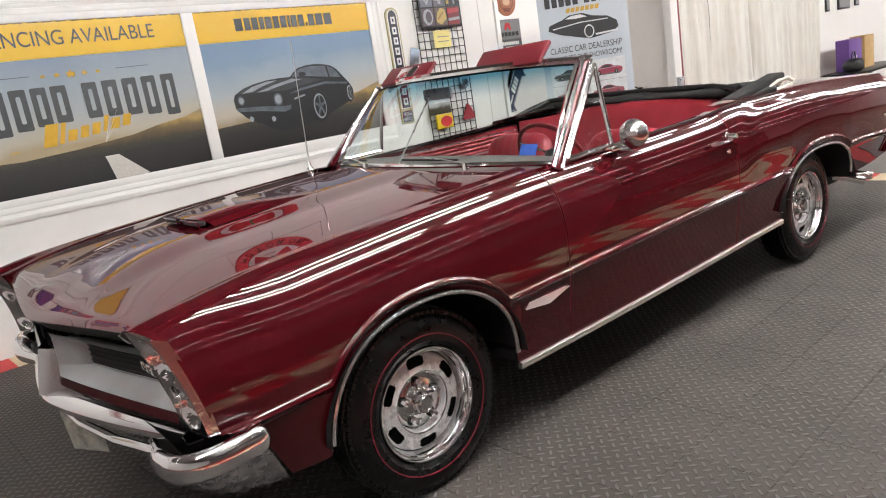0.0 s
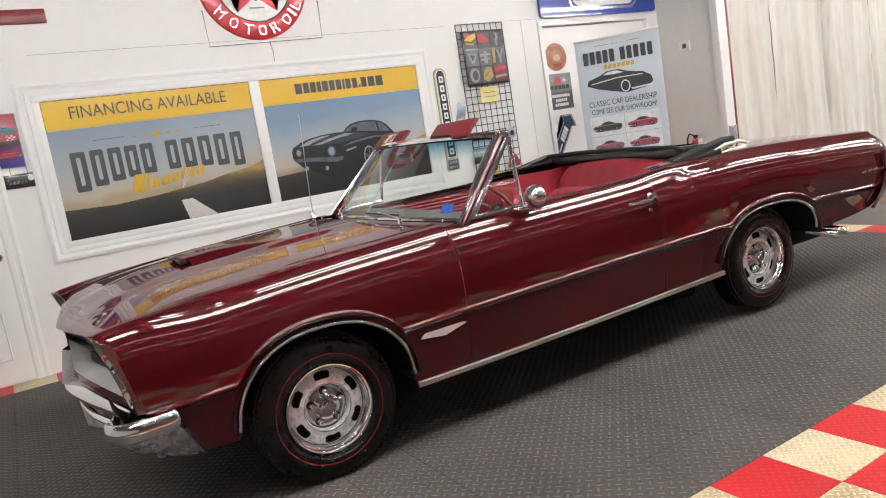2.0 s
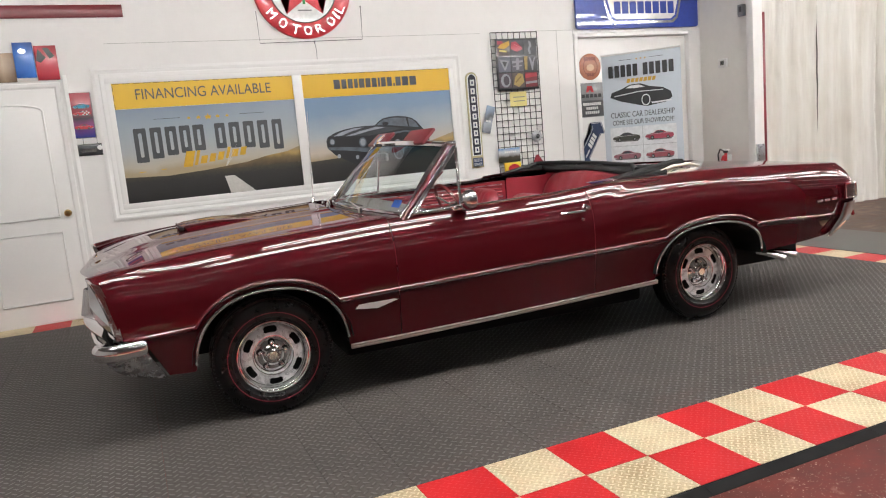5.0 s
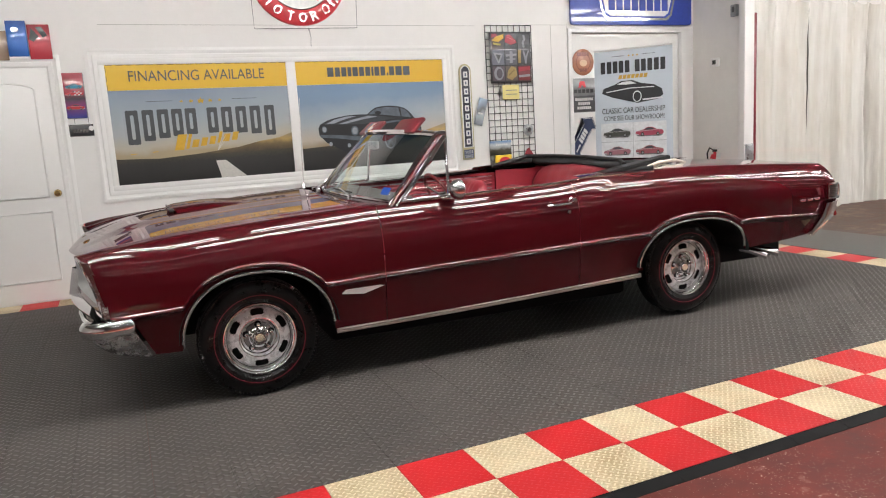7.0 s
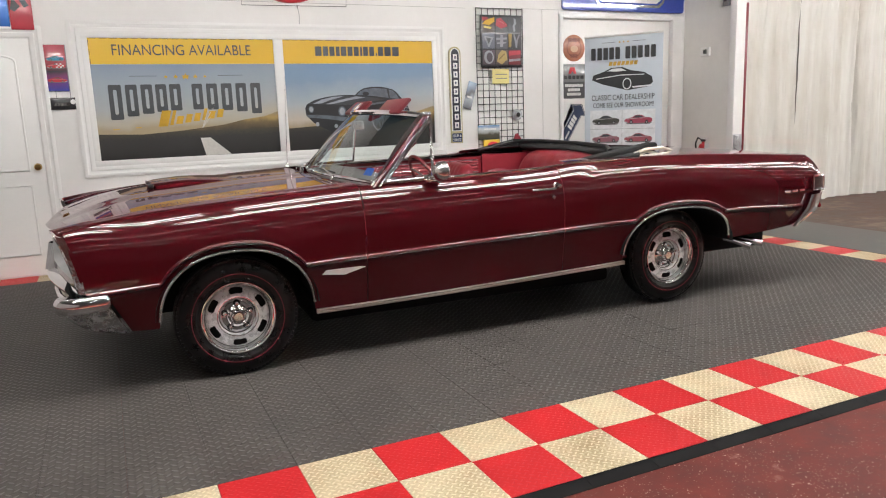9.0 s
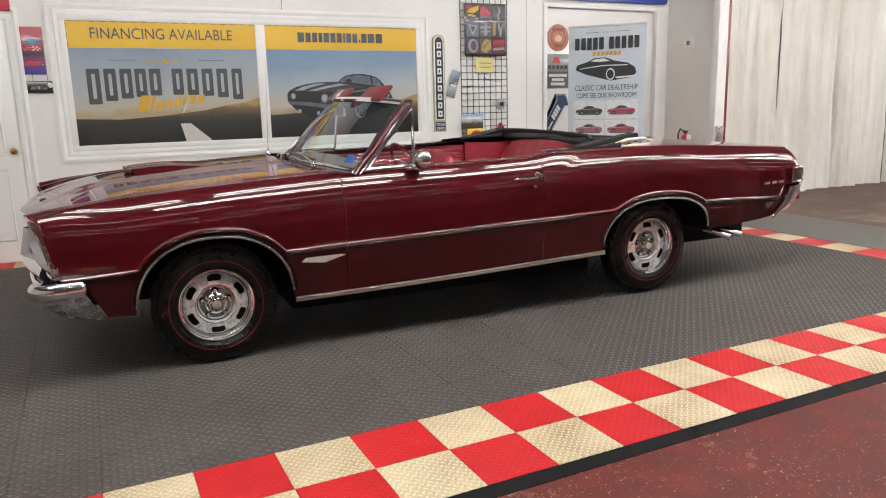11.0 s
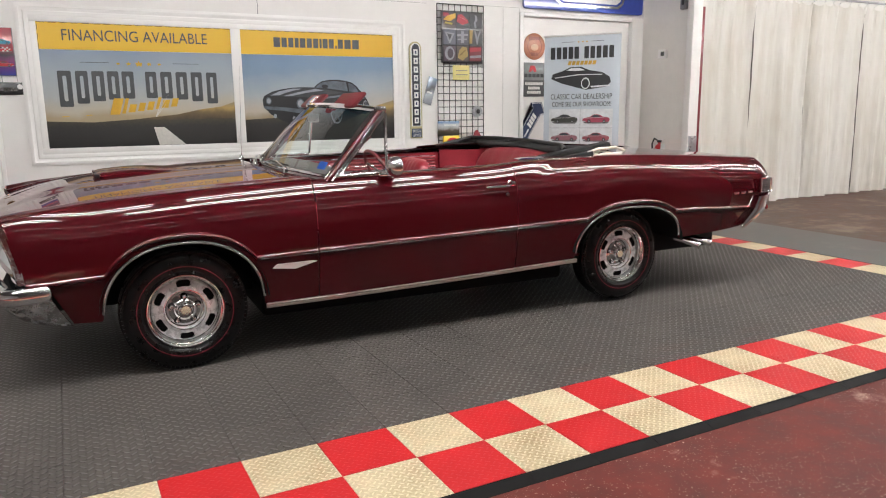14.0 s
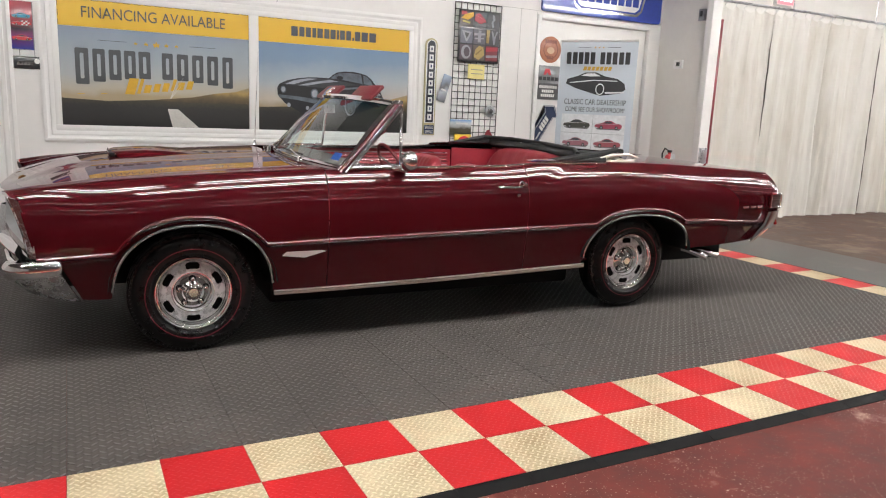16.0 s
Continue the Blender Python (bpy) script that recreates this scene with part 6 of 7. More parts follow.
def build_wall_things():
    white, red, navy, yellow, grey = ink("white_enamel", (0.75, 0.74, 0.72)), ink("red_enamel", (0.55, 0.02, 0.03)), ink("navy_enamel", (0.014, 0.030, 0.085)), ink("yellow_enamel", (0.72, 0.55, 0.12)), ink("grey_enamel", (0.22, 0.22, 0.23))
    dark, blue, orange, silver = ink("black_enamel", (0.015, 0.015, 0.018)), ink("blue_enamel", (0.02, 0.05, 0.32)), ink("orange_enamel", (0.38, 0.14, 0.075)), mat("raised_silver", (0.42, 0.41, 0.40), 0.22, metal=1.0, var=0.3, scale=30)
    # round oil sign with wire frame and cord
    sg = thing("oil_sign", pose(0.70, WALL, 2.99), "round red and white oil sign with a star", "sign")
    part("disc", moved(lathe([(0, -0.030), (0.34, -0.030), (0.345, -0.040), (0.36, -0.042), (0.485, -0.042), (0.495, -0.036), (0.498, -0.002)], 72), Matrix.Identity(4)), red, sg)
    part("white_field", flat_poly(disc_pts(0, 0, 0.335, n=60), -0.0335), white, sg)
    part("star", flat_poly([((0.315 if i % 2 == 0 else 0.12) * math.sin(math.pi * i / 5), (0.315 if i % 2 == 0 else 0.12) * math.cos(math.pi * i / 5)) for i in range(10)], -0.037), red, sg)
    part("green_mark", box(-0.014, 0.014, -0.045, -0.036, -0.16, 0.0, 0.003), ink("green_enamel", (0.02, 0.2, 0.05)), sg)
    part("inner_ring", lathe([(0.333, -0.030), (0.336, -0.040), (0.346, -0.042), (0.350, -0.036)], 72), silver, sg)
    part("small_print", box(-0.07, 0.07, -0.0375, -0.034, -0.225, -0.213), grey, sg)
    for ch, a in zip("MOTOROIL", (-54, -35, -16, 1, 18, 37, 49, 60)):
        ang = radians(a)
        bm = moved(words(ch, 0.026 if ch == "I" else 0.076, 0.092, 0.016), Matrix.Translation((-0.013 if ch == "I" else -0.038, 0, -0.046)))
        part("letter", moved(bm, Matrix.Translation((0.42 * math.sin(ang), -0.048, -0.42 * math.cos(ang))) @ Matrix.Rotation(-ang, 4, "Y")), silver, sg)
    wf = thing("sign_wire", pose(0.70, WALL - 0.03, 2.6), "thin dark wire frame below the round sign", "wire frame")
    part("wire", tube([(-0.49, 0.03, 0.17), (-0.49, 0, 0.17), (-0.485, 0, -0.14), (0.58, 0, -0.128), (0.595, 0, 0.21), (0.595, 0.03, 0.21)], 0.003, 6), WIRE, wf)
    cord = thing("hanging_cord", pose(0.78, WALL - 0.006, 2.3), "thin grey cord hanging down the wall", "cord")
    part("strand", tube([(-0.008, 0, 0.17), (0.004, -0.004, 0.08), (0.0, 0, 0.0), (0.006, -0.002, -0.16)], 0.0028, 5), grey, cord)
    part("knot", moved(lathe([(0, -0.02), (0.006, -0.012), (0.006, 0.012), (0, 0.02)], 8, "Z"), Matrix.Translation((-0.008, 0, 0.16))), grey, cord)
    # canvases over the door
    brown = print_mat("bronze_photo", "X", [(0, (0.10, 0.05, 0.03)), (0.5, (0.45, 0.33, 0.22)), (1, (0.12, 0.07, 0.05))], 0.5, 5, -2.12, -1.93)
    c1 = wall_panel("canvas_print", "canvas photo of brown car bodywork over the door", "picture", -2.12, -1.936, 2.19, 2.44, brown, 0.035, "canvases over the door")
    bluep = print_mat("blue_photo", "Z", [(0, (0.03, 0.14, 0.5)), (0.6, (0.03, 0.16, 0.55)), (1, (0.02, 0.07, 0.28))], 0.3, 6, 2.22, 2.53)
    c2 = wall_panel("canvas_print", "canvas photo of bright blue bodywork with round emblem", "picture", -1.934, -1.779, 2.222, 2.527, bluep, 0.035, "canvases over the door")
    part("emblem", flat_poly(disc_pts(-0.01, 0.075, 0.030, 0.022), -0.038), silver, c2)
    redp = print_mat("red_photo", "Z", [(0, (0.45, 0.03, 0.05)), (0.5, (0.5, 0.05, 0.07)), (1, (0.33, 0.03, 0.04))], 0.4, 5, 2.19, 2.5)
    c3 = wall_panel("canvas_print", "canvas photo of a red hood with black stripes", "picture", -1.772, -1.597, 2.197, 2.495, redp, 0.035, "canvases over the door")
    part("stripe", flat_poly([(-0.08, 0.02), (-0.055, 0.12), (0.0, 0.045), (-0.045, 0.0)], -0.038), dark, c3)
    part("stripe", flat_poly([(-0.02, 0.125), (0.025, 0.13), (0.07, 0.055), (0.03, 0.035)], -0.038), dark, c3)
    # framed car art beside the window, with a plaque hung below
    art = wall_panel("car_art_sign", "small sign picturing red and blue sports cars", "sign", -1.556, -1.378, 1.664, 2.074, print_mat("car_art_print", "Z", [(0, (0.03, 0.06, 0.32)), (0.3, (0.20, 0.04, 0.14)), (0.45, (0.02, 0.02, 0.03)), (0.6, (0.32, 0.02, 0.04)), (1, (0.35, 0.03, 0.05))], 0.25, 8, 1.66, 2.08), 0.012)
    part("border", tube([(-0.087, -0.012, -0.203), (0.087, -0.012, -0.203), (0.087, -0.012, 0.203), (-0.087, -0.012, 0.203), (-0.087, -0.012, -0.203)], 0.004, 6), grey, art)
    small_car(art, -0.07, 0.055, 0.14, ink("teal_print", (0.03, 0.25, 0.4)), -0.015)
    small_car(art, -0.075, -0.01, 0.15, red, -0.015)
    small_car(art, -0.078, -0.135, 0.155, red, -0.015, -1)
    for i in range(4):
        for j in range(3):
            if (i + j) % 2 == 0:
                part("check", flat_poly([(0.0 + 0.016 * i, 0.0 + 0.014 * j), (0.014 + 0.016 * i, 0.002 + 0.014 * j), (0.014 + 0.016 * i, 0.014 + 0.014 * j), (0.0 + 0.016 * i, 0.012 + 0.014 * j)], -0.019), white, art)
    pl = wall_panel("script_plaque", "small black plaque with chrome script hung on wires", "plaque", -1.552, -1.328, 1.502, 1.608, dark, 0.012)
    part("rim", tube([(a, -0.012, b) for a, b in round_rect(-0.108, 0.108, -0.05, 0.05, 0.012) + [(0.108, 0.038)]], 0.0035, 6), silver, pl)
    bars(pl, "script_block", -0.085, 0.05, -0.022, 0.03, 5, -0.015, silver, 0.012)
    part("disc_mark", flat_poly(disc_pts(0.075, 0.015, 0.022), -0.015), white, pl)
    for x in (-0.055, 0.06):
        part("hanging_wire", tube([(x, -0.006, 0.05), (x, -0.006, 0.115)], 0.002, 5), WIRE, pl)
    # tall narrow sign
    tall = thing("vertical_sign", pose(2.522, WALL, 1.545), "tall narrow navy sign with cream letters and yellow edge", "sign")
    body = [(-0.073, -0.535), (0.073, -0.535), (0.073, 0.46)] + disc_pts(0, 0.46, 0.073, 0.075, 16, 0, 180)[1:] + [(-0.073, 0.46)]
    part("yellow_plate", flat_poly(body, -0.02, 0.019), ink("pale_yellow", (0.46, 0.40, 0.22)), tall)
    inner = [(-0.060, -0.40), (0.060, -0.40), (0.060, 0.455)] + disc_pts(0, 0.455, 0.060, 0.062, 16, 0, 180)[1:] + [(-0.060, 0.455)]
    part("cream_line", flat_poly(inner, -0.0215), white, tall)
    part("navy_field", flat_poly([(x * 0.80, 0.03 + (z - 0.03) * 0.985) for x, z in inner], -0.023), ink("black_navy", (0.008, 0.010, 0.022)), tall)
    for k in range(9):
        z = 0.385 - 0.094 * k
        part("name_block", box(-0.026, 0.026, -0.0265, -0.023, z, z + 0.066, 0.002), white, tall)
        part("block_slot", box(-0.009, 0.009, -0.0275, -0.026, z + 0.018, z + 0.048), navy, tall)
    part("foot_panel", flat_poly(round_rect(-0.062, 0.062, -0.525, -0.425, 0.01), -0.0225), navy, tall)
    part("foot_words", moved(words("SALES &", 0.10, 0.034), Matrix.Translation((-0.05, -0.024, -0.469))), white, tall)
    part("foot_words", moved(words("SERVICE", 0.10, 0.034), Matrix.Translation((-0.05, -0.024, -0.518))), white, tall)
    # wire display grid and what hangs on it
    gp = thing("wire_grid", pose(2.795, WALL - 0.03, 0.672), "black wire display grid hung on the wall", "display grid")
    for k in range(9):
        part("upright", tube([(0.0763 * k, 0, 0), (0.0763 * k, 0, 1.83)], 0.0050 if k in (0, 8) else 0.0042, 6), WIRE, gp)
    for k in range(25):
        part("crossbar", tube([(0, -0.004, 0.07625 * k), (0.61, -0.004, 0.07625 * k)], 0.0050 if k in (0, 24) else 0.0042, 6), WIRE, gp)
    for x, z in ((0.15, 1.75), (0.46, 1.75)):
        part("wall_hook", tube([(x, 0.028, z), (x, -0.008, z)], 0.006, 6), WIRE, gp)
    y = WALL - 0.045
    po = thing("parts_poster", pose(2.84, y, 1.852), "black poster with nine photos of classic car details", "poster")
    part("sheet", box(0, 0.54, -0.008, 0.004, 0, 0.576, 0.002), dark, po)
    # each photo: the tone of its ground, then shapes (colour, corner points in the unit square)
    red_, gold_, chrome_, deep = (0.36, 0.02, 0.035), (0.34, 0.24, 0.07), (0.25, 0.255, 0.28), (0.03, 0.03, 0.035)
    photos = (
        ((0.05, 0.03, 0.03), (((0.60, 0.33, 0.02), ((0, 0.55), (0.55, 0.45), (1, 0.7), (1, 1), (0.3, 0.8))), (red_, ((0, 0.75), (0.5, 0.85), (0.4, 1), (0, 1))), ((0.55, 0.45, 0.1), ((0.1, 0.3), (0.7, 0.22), (0.75, 0.34), (0.12, 0.42))))),
        (deep, ((red_, ((0.02, 0.45), (0.5, 0.25), (1, 0.4), (0.95, 0.55), (0.45, 0.95), (0.1, 0.9))), ((0.6, 0.2, 0.22), ((0.15, 0.8), (0.6, 0.62), (0.9, 0.5), (0.5, 0.7))))),
        ((0.02, 0.02, 0.025), ((chrome_, ((0.45, 0.05), (0.6, 0.1), (0.5, 0.4), (0.68, 0.6), (0.62, 0.9), (0.45, 0.95), (0.5, 0.65), (0.36, 0.4))),)),
        ((0.10, 0.105, 0.14), ((chrome_, ((0.1, 0.85), (0.9, 0.75), (0.55, 0.1), (0.45, 0.12))), (deep, ((0.3, 0.72), (0.7, 0.66), (0.5, 0.3))))),
        ((0.07, 0.07, 0.085), ((chrome_, ((0.05, 0.55), (0.95, 0.62), (0.95, 0.75), (0.05, 0.72))), (chrome_, ((0.1, 0.3), (0.85, 0.35), (0.85, 0.43), (0.1, 0.4))), (chrome_, ((0.35, 0.1), (0.6, 0.12), (0.62, 0.9), (0.38, 0.92))))),
        ((0.03, 0.03, 0.035), ((gold_, ((0, 0.1), (0.22, 0.1), (0.28, 1), (0, 1))), (chrome_, ((0.4, 0.95), (0.52, 0.95), (0.66, 0.55), (0.85, 0.95), (0.97, 0.95), (0.72, 0.42), (0.7, 0.05), (0.6, 0.05), (0.6, 0.42))))),
        ((0.07, 0.045, 0.06), ((chrome_, disc_pts(0.5, 0.5, 0.40, 0.46, 18)), ((0.05, 0.035, 0.05), disc_pts(0.55, 0.5, 0.24, 0.32, 18)))),
        ((0.08, 0.06, 0.05), ((gold_, ((0.1, 0.2), (0.5, 0.02), (0.95, 0.35), (0.85, 0.9), (0.5, 0.98), (0.2, 0.7))), ((0.20, 0.13, 0.03), ((0.25, 0.3), (0.75, 0.7), (0.7, 0.78), (0.2, 0.4))))),
        ((0.16, 0.012, 0.02), ((red_, ((0, 0.6), (1, 0.7), (1, 0.95), (0, 0.9))), (chrome_, ((0.02, 0.2), (0.98, 0.26), (0.98, 0.42), (0.02, 0.36))))))
    tones = {}
    for k, (ground, shapes) in enumerate(photos):
        x0, z0, w, h = 0.022 + 0.170 * (k % 3), 0.026 + 0.180 * (2 - k // 3), 0.158, 0.166
        part("photo", box(x0, x0 + w, -0.011, -0.007, z0, z0 + h), tones.setdefault(ground, ink("photo_tone", ground)), po)
        for n, (c, pts) in enumerate(shapes):
            part("photo_shape", flat_poly([(x0 + w * a, z0 + h * b) for a, b in pts], -0.013 - 0.0015 * n), tones.setdefault(c, ink("photo_tone", c)), po)
    nt_ = thing("yellow_note", pose(2.982, y, 1.665), "yellow paper note with faint writing on the grid", "note")
    part("paper", grid(lambda u, v: (0.222 * u, -0.004 - 0.008 * math.sin(math.pi * u) * v, 0.165 * v), lin(0, 1, 6), lin(0, 1, 4)), mat("note_paper", (0.78, 0.68, 0.28), 0.8, var=0.05), nt_)
    for k in range(2):
        part("writing", box(0.04, 0.19, -0.0145, -0.0115, 0.10 - 0.045 * k, 0.108 - 0.045 * k), grey, nt_)
    tp = thing("tilted_plate", pose(2.695, WALL - 0.02, 1.54, 0, 17, 0), "small tilted metal photo plate beside the grid", "plate")
    part("plate", box(-0.055, 0.055, -0.012, -0.006, -0.155, 0.155, 0.003), print_mat("plate_photo", "Z", [(0, (0.16, 0.17, 0.19)), (0.4, (0.42, 0.45, 0.5)), (0.55, (0.12, 0.12, 0.13)), (1, (0.30, 0.40, 0.55))], 0.4, 9, 1.39, 1.69), tp)
    bars(tp, "writing", -0.03, 0.03, -0.03, 0.02, 4, -0.014, white)
    hub = thing("round_trophy_cap", pose(3.312, y + 0.005, 1.303), "round chrome cap hung on the wire grid", "hub cap")
    part("cap", lathe([(0, -0.03), (0.03, -0.028), (0.042, -0.014), (0.047, -0.018), (0.062, -0.012), (0.069, 0.006), (0, 0.008)], 36), BRUSHED, hub)
    part("dark_centre", moved(lathe([(0, -0.0335), (0.024, -0.031), (0.03, -0.026)], 24), Matrix.Identity(4)), dark, hub)
    card = thing("landscape_card", pose(2.778, y, 1.03), "glossy card with a landscape photo on the grid", "card")
    part("card", box(0, 0.285, -0.006, 0.002, 0.0, 0.165, 0.001), print_mat("landscape_photo", "Z", [(0, (0.03, 0.03, 0.02)), (0.35, (0.06, 0.05, 0.03)), (0.5, (0.35, 0.36, 0.36)), (0.7, (0.55, 0.58, 0.6)), (1, (0.10, 0.25, 0.5))], 0.4, 14, 1.03, 1.20), card)
    bars(card, "writing", 0.08, 0.24, 0.11, 0.02, 6, -0.009, white)
    pk = thing("yellow_packet", pose(2.84, y, 0.885), "yellow packet with a red oval hung on the grid", "packet")
    part("pack", box(0, 0.215, -0.03, 0.0, 0.0, 0.145, 0.01), ink("packet_yellow", (0.78, 0.55, 0.02)), pk)
    part("red_oval", flat_poly(disc_pts(0.118, 0.07, 0.075, 0.052), -0.033), red, pk)
    fl = thing("red_pennant", pose(3.20, y - 0.02, 0.93), "small dark red pointed pennant on the grid", "pennant")
    part("cloth", flat_poly([(0, 0), (0.17, 0), (0.17, 0.06), (0.10, 0.16), (0.07, 0.15)], 0, 0.006), VINYL, fl)
    # fuel company panel above the recess
    fp = thing("fuel_sign", pose(3.957, WALL - 0.02, 2.512), "large blue enamel sign with a grey shield outline", "sign")
    part("panel", moved(flat_poly(round_rect(0, 1.872, 0, 0.82, 0.04), -0.03, 0.028), Matrix.Identity(4)), blue, fp)
    part("shield", flat_poly([(0.40, 0.34), (0.46, 0.12), (0.54, 0.055), (1.46, 0.055), (1.54, 0.12), (1.60, 0.34), (1.60, 0.70), (0.40, 0.70)], -0.034), silver, fp)
    part("shield_blue", flat_poly([(0.43, 0.34), (0.49, 0.13), (0.56, 0.085), (1.44, 0.085), (1.51, 0.13), (1.57, 0.34), (1.57, 0.68), (0.43, 0.68)], -0.036), blue, fp)
    part("shield_white", flat_poly([(0.46, 0.34), (0.515, 0.15), (0.58, 0.105), (1.42, 0.105), (1.485, 0.15), (1.54, 0.34), (1.54, 0.66), (0.46, 0.66)], -0.038), white, fp)
    for k in range(8):
        x = 0.55 + 0.118 * k
        part("name_block", box(x, x + 0.096, -0.042, -0.036, 0.17, 0.315, 0.002), blue, fp)
    # signs behind the banner stand
    rd = thing("round_sign", pose(4.178, WALL + 0.045, 2.078), "round faded orange sign with a small mascot shape", "sign", "tin signs")
    part("disc", lathe([(0, -0.012), (0.15, -0.012), (0.158, -0.008), (0.158, 0)], 48), orange, rd)
    part("ring", moved(lathe([(0.098, -0.0135), (0.104, -0.015), (0.108, -0.0135)], 48), Matrix.Identity(4)), ink("brown_enamel", (0.18, 0.05, 0.03)), rd)
    for z, n in ((0.075, 5), (-0.115, 3)):
        bars(rd, "name_block", -0.018 * n, 0.018 * n, z, 0.042, n, -0.0145, ink("brown_enamel", (0.2, 0.06, 0.04)))
    part("mark", flat_poly(disc_pts(0.0, -0.01, 0.055, 0.04), -0.015), ink("pale_enamel", (0.6, 0.4, 0.25)), rd)
    mp = thing("parts_sign", pose(3.996, WALL + 0.045, 1.474), "grey tin sign with a red mark above block lettering", "sign", "tin signs")
    part("sheet", box(0, 0.365, -0.008, 0, 0.0, 0.412, 0.003), ink("tin_grey", (0.16, 0.16, 0.165)), mp)
    part("mark", flat_poly([(0.10, 0.30), (0.135, 0.30), (0.15, 0.35), (0.165, 0.35), (0.18, 0.30), (0.215, 0.30), (0.19, 0.375), (0.125, 0.375)], -0.0115), red, mp)
    bars(mp, "name_block", 0.035, 0.335, 0.235, 0.042, 5, -0.0115, dark)
    part("dark_band", box(0.006, 0.359, -0.0105, -0.006, 0.008, 0.20), ink("tin_dark", (0.07, 0.07, 0.075)), mp)
    for k, n in enumerate((9, 6, 7)):
        bars(mp, "writing", 0.182 - 0.015 * n, 0.182 + 0.015 * n, 0.14 - 0.052 * k, 0.034, n, -0.013, white)
    ar = thing("arrow_sign", pose(4.13, WALL + 0.045, 1.155, 0, -57, 0), "navy arrow shaped tin sign with white script blocks", "sign", "tin signs")
    part("sheet", flat_poly([(-0.32, 0.0), (-0.21, 0.14), (-0.18, 0.075), (0.17, 0.075), (0.21, 0.13), (0.30, 0.0), (0.21, -0.13), (0.17, -0.075), (-0.18, -0.075), (-0.21, -0.14)], -0.012, 0.012), navy, ar)
    part("outline", tube([(x, -0.0125, z) for x, z in ((-0.17, 0.065), (0.165, 0.065), (0.21, 0.112), (0.286, 0.0), (0.21, -0.112), (0.165, -0.065), (-0.17, -0.065), (-0.206, -0.12), (-0.30, 0.0), (-0.206, 0.12), (-0.17, 0.065))], 0.0035, 5), white, ar)
    bars(ar, "script_block", -0.06, 0.12, -0.035, 0.07, 4, -0.0145, white, 0.015)
    bars(ar, "script_block", -0.19, -0.08, -0.028, 0.02, 6, -0.0145, white)
    # side wall fittings
    th = thing("thermostat", pose(5.90, 4.786, 2.0), "small white thermostat box on the side wall", "thermostat")
    part("case", box(-0.03, 0, -0.075, 0.075, -0.055, 0.055, 0.008), TRIMP, th)
    part("dial", box(-0.034, -0.029, -0.035, 0.025, -0.026, 0.028, 0.002), mat("thermostat_window", (0.10, 0.105, 0.09), 0.3), th)
    part("lens", box(-0.036, -0.034, -0.012, 0.008, -0.012, 0.016, 0.001), dark, th)
    sp = thing("wall_speaker", pose(5.90, 4.453, 2.58), "small dark grey metal box high on the wall", "wall box")
    part("case", box(-0.05, 0, -0.045, 0.045, -0.07, 0.07, 0.008), grey, sp)
    part("grille", box(-0.054, -0.05, -0.02, 0.02, -0.02, 0.045, 0.002), dark, sp)
    fx = thing("fire_extinguisher", pose(5.815, 4.71, 0.455), "red fire extinguisher with black hose on the side wall", "fire extinguisher")
    part("cylinder", lathe([(0, 0), (0.055, 0.0), (0.06, 0.02), (0.06, 0.34), (0.045, 0.385), (0.018, 0.40), (0.018, 0.42), (0, 0.42)], 28, "Z"), red, fx)
    part("valve", box(-0.02, 0.02, -0.025, 0.025, 0.42, 0.45, 0.005), BLACK, fx)
    part("lever", box(-0.012, 0.012, -0.09, 0.03, 0.455, 0.468, 0.003), CHROME, fx)
    part("tag", flat_poly([(-0.045, 0.27), (0.03, 0.27), (0.035, 0.40), (-0.04, 0.40)], -0.068, 0.002), white, fx)
    part("hose", tube([(0, 0.02, 0.44), (0, 0.09, 0.47), (0, 0.13, 0.40), (0, 0.11, 0.2)], 0.010, 8), BLACK, fx)
    part("wall_bracket", box(0.055, 0.085, -0.02, 0.02, 0.1, 0.3), grey, fx)
    ap = thing("steel_plate", pose(5.87, 4.22, 0.72), "grey steel kick plate on the pillar", "plate")
    part("plate", box(-0.06, 0.06, -0.03, 0.0, 0.0, 0.25, 0.006), BRUSHED, ap)
    ex = thing("exit_sign", pose(7.87, 4.95, 2.93), "lit red exit sign box on the wall above the curtain", "exit sign")
    part("case", box(-0.17, 0.17, -0.07, 0, 0.0, 0.22, 0.01), TRIMP, ex)
    part("lit_face", box(-0.155, 0.155, -0.076, -0.07, 0.015, 0.205), mat("exit_glow", (0.9, 0.18, 0.22), 0.5, emit=0.9), ex)
    for k in range(4):
        part("letter_block", box(-0.12 + 0.065 * k, -0.075 + 0.065 * k, -0.080, -0.076, 0.05, 0.17), mat("exit_letter", (1.0, 0.7, 0.7), 0.5, emit=1.2), ex)
    # things past the end of the curtain
    tb = thing("side_table", pose(12.6, 4.45, GROUND), "low dark table by the far wall", "table")
    part("top", box(-1.1, 1.3, -0.35, 0.35, 0.40, 0.44, 0.005), BLACK, tb)
    for sx in (-1.0, 1.2):
        for sy in (-0.3, 0.3):
            part("leg", box(sx - 0.025, sx + 0.025, sy - 0.025, sy + 0.025, 0, 0.40), BLACK, tb)
    zt = GROUND + 0.44
    pb = thing("purple_box", pose(12.15, 4.55, zt), "purple cardboard box with white lettering on the table", "box")
    part("carton", box(-0.30, 0.30, -0.10, 0.12, 0, 0.54, 0.004), mat("purple_card", (0.14, 0.06, 0.26), 0.6, var=0.1), pb)
    bars(pb, "writing", -0.08, 0.06, 0.20, 0.05, 3, -0.104, white)
    wb = thing("wooden_box", pose(12.95, 4.55, zt), "open plywood box standing on the table", "box")
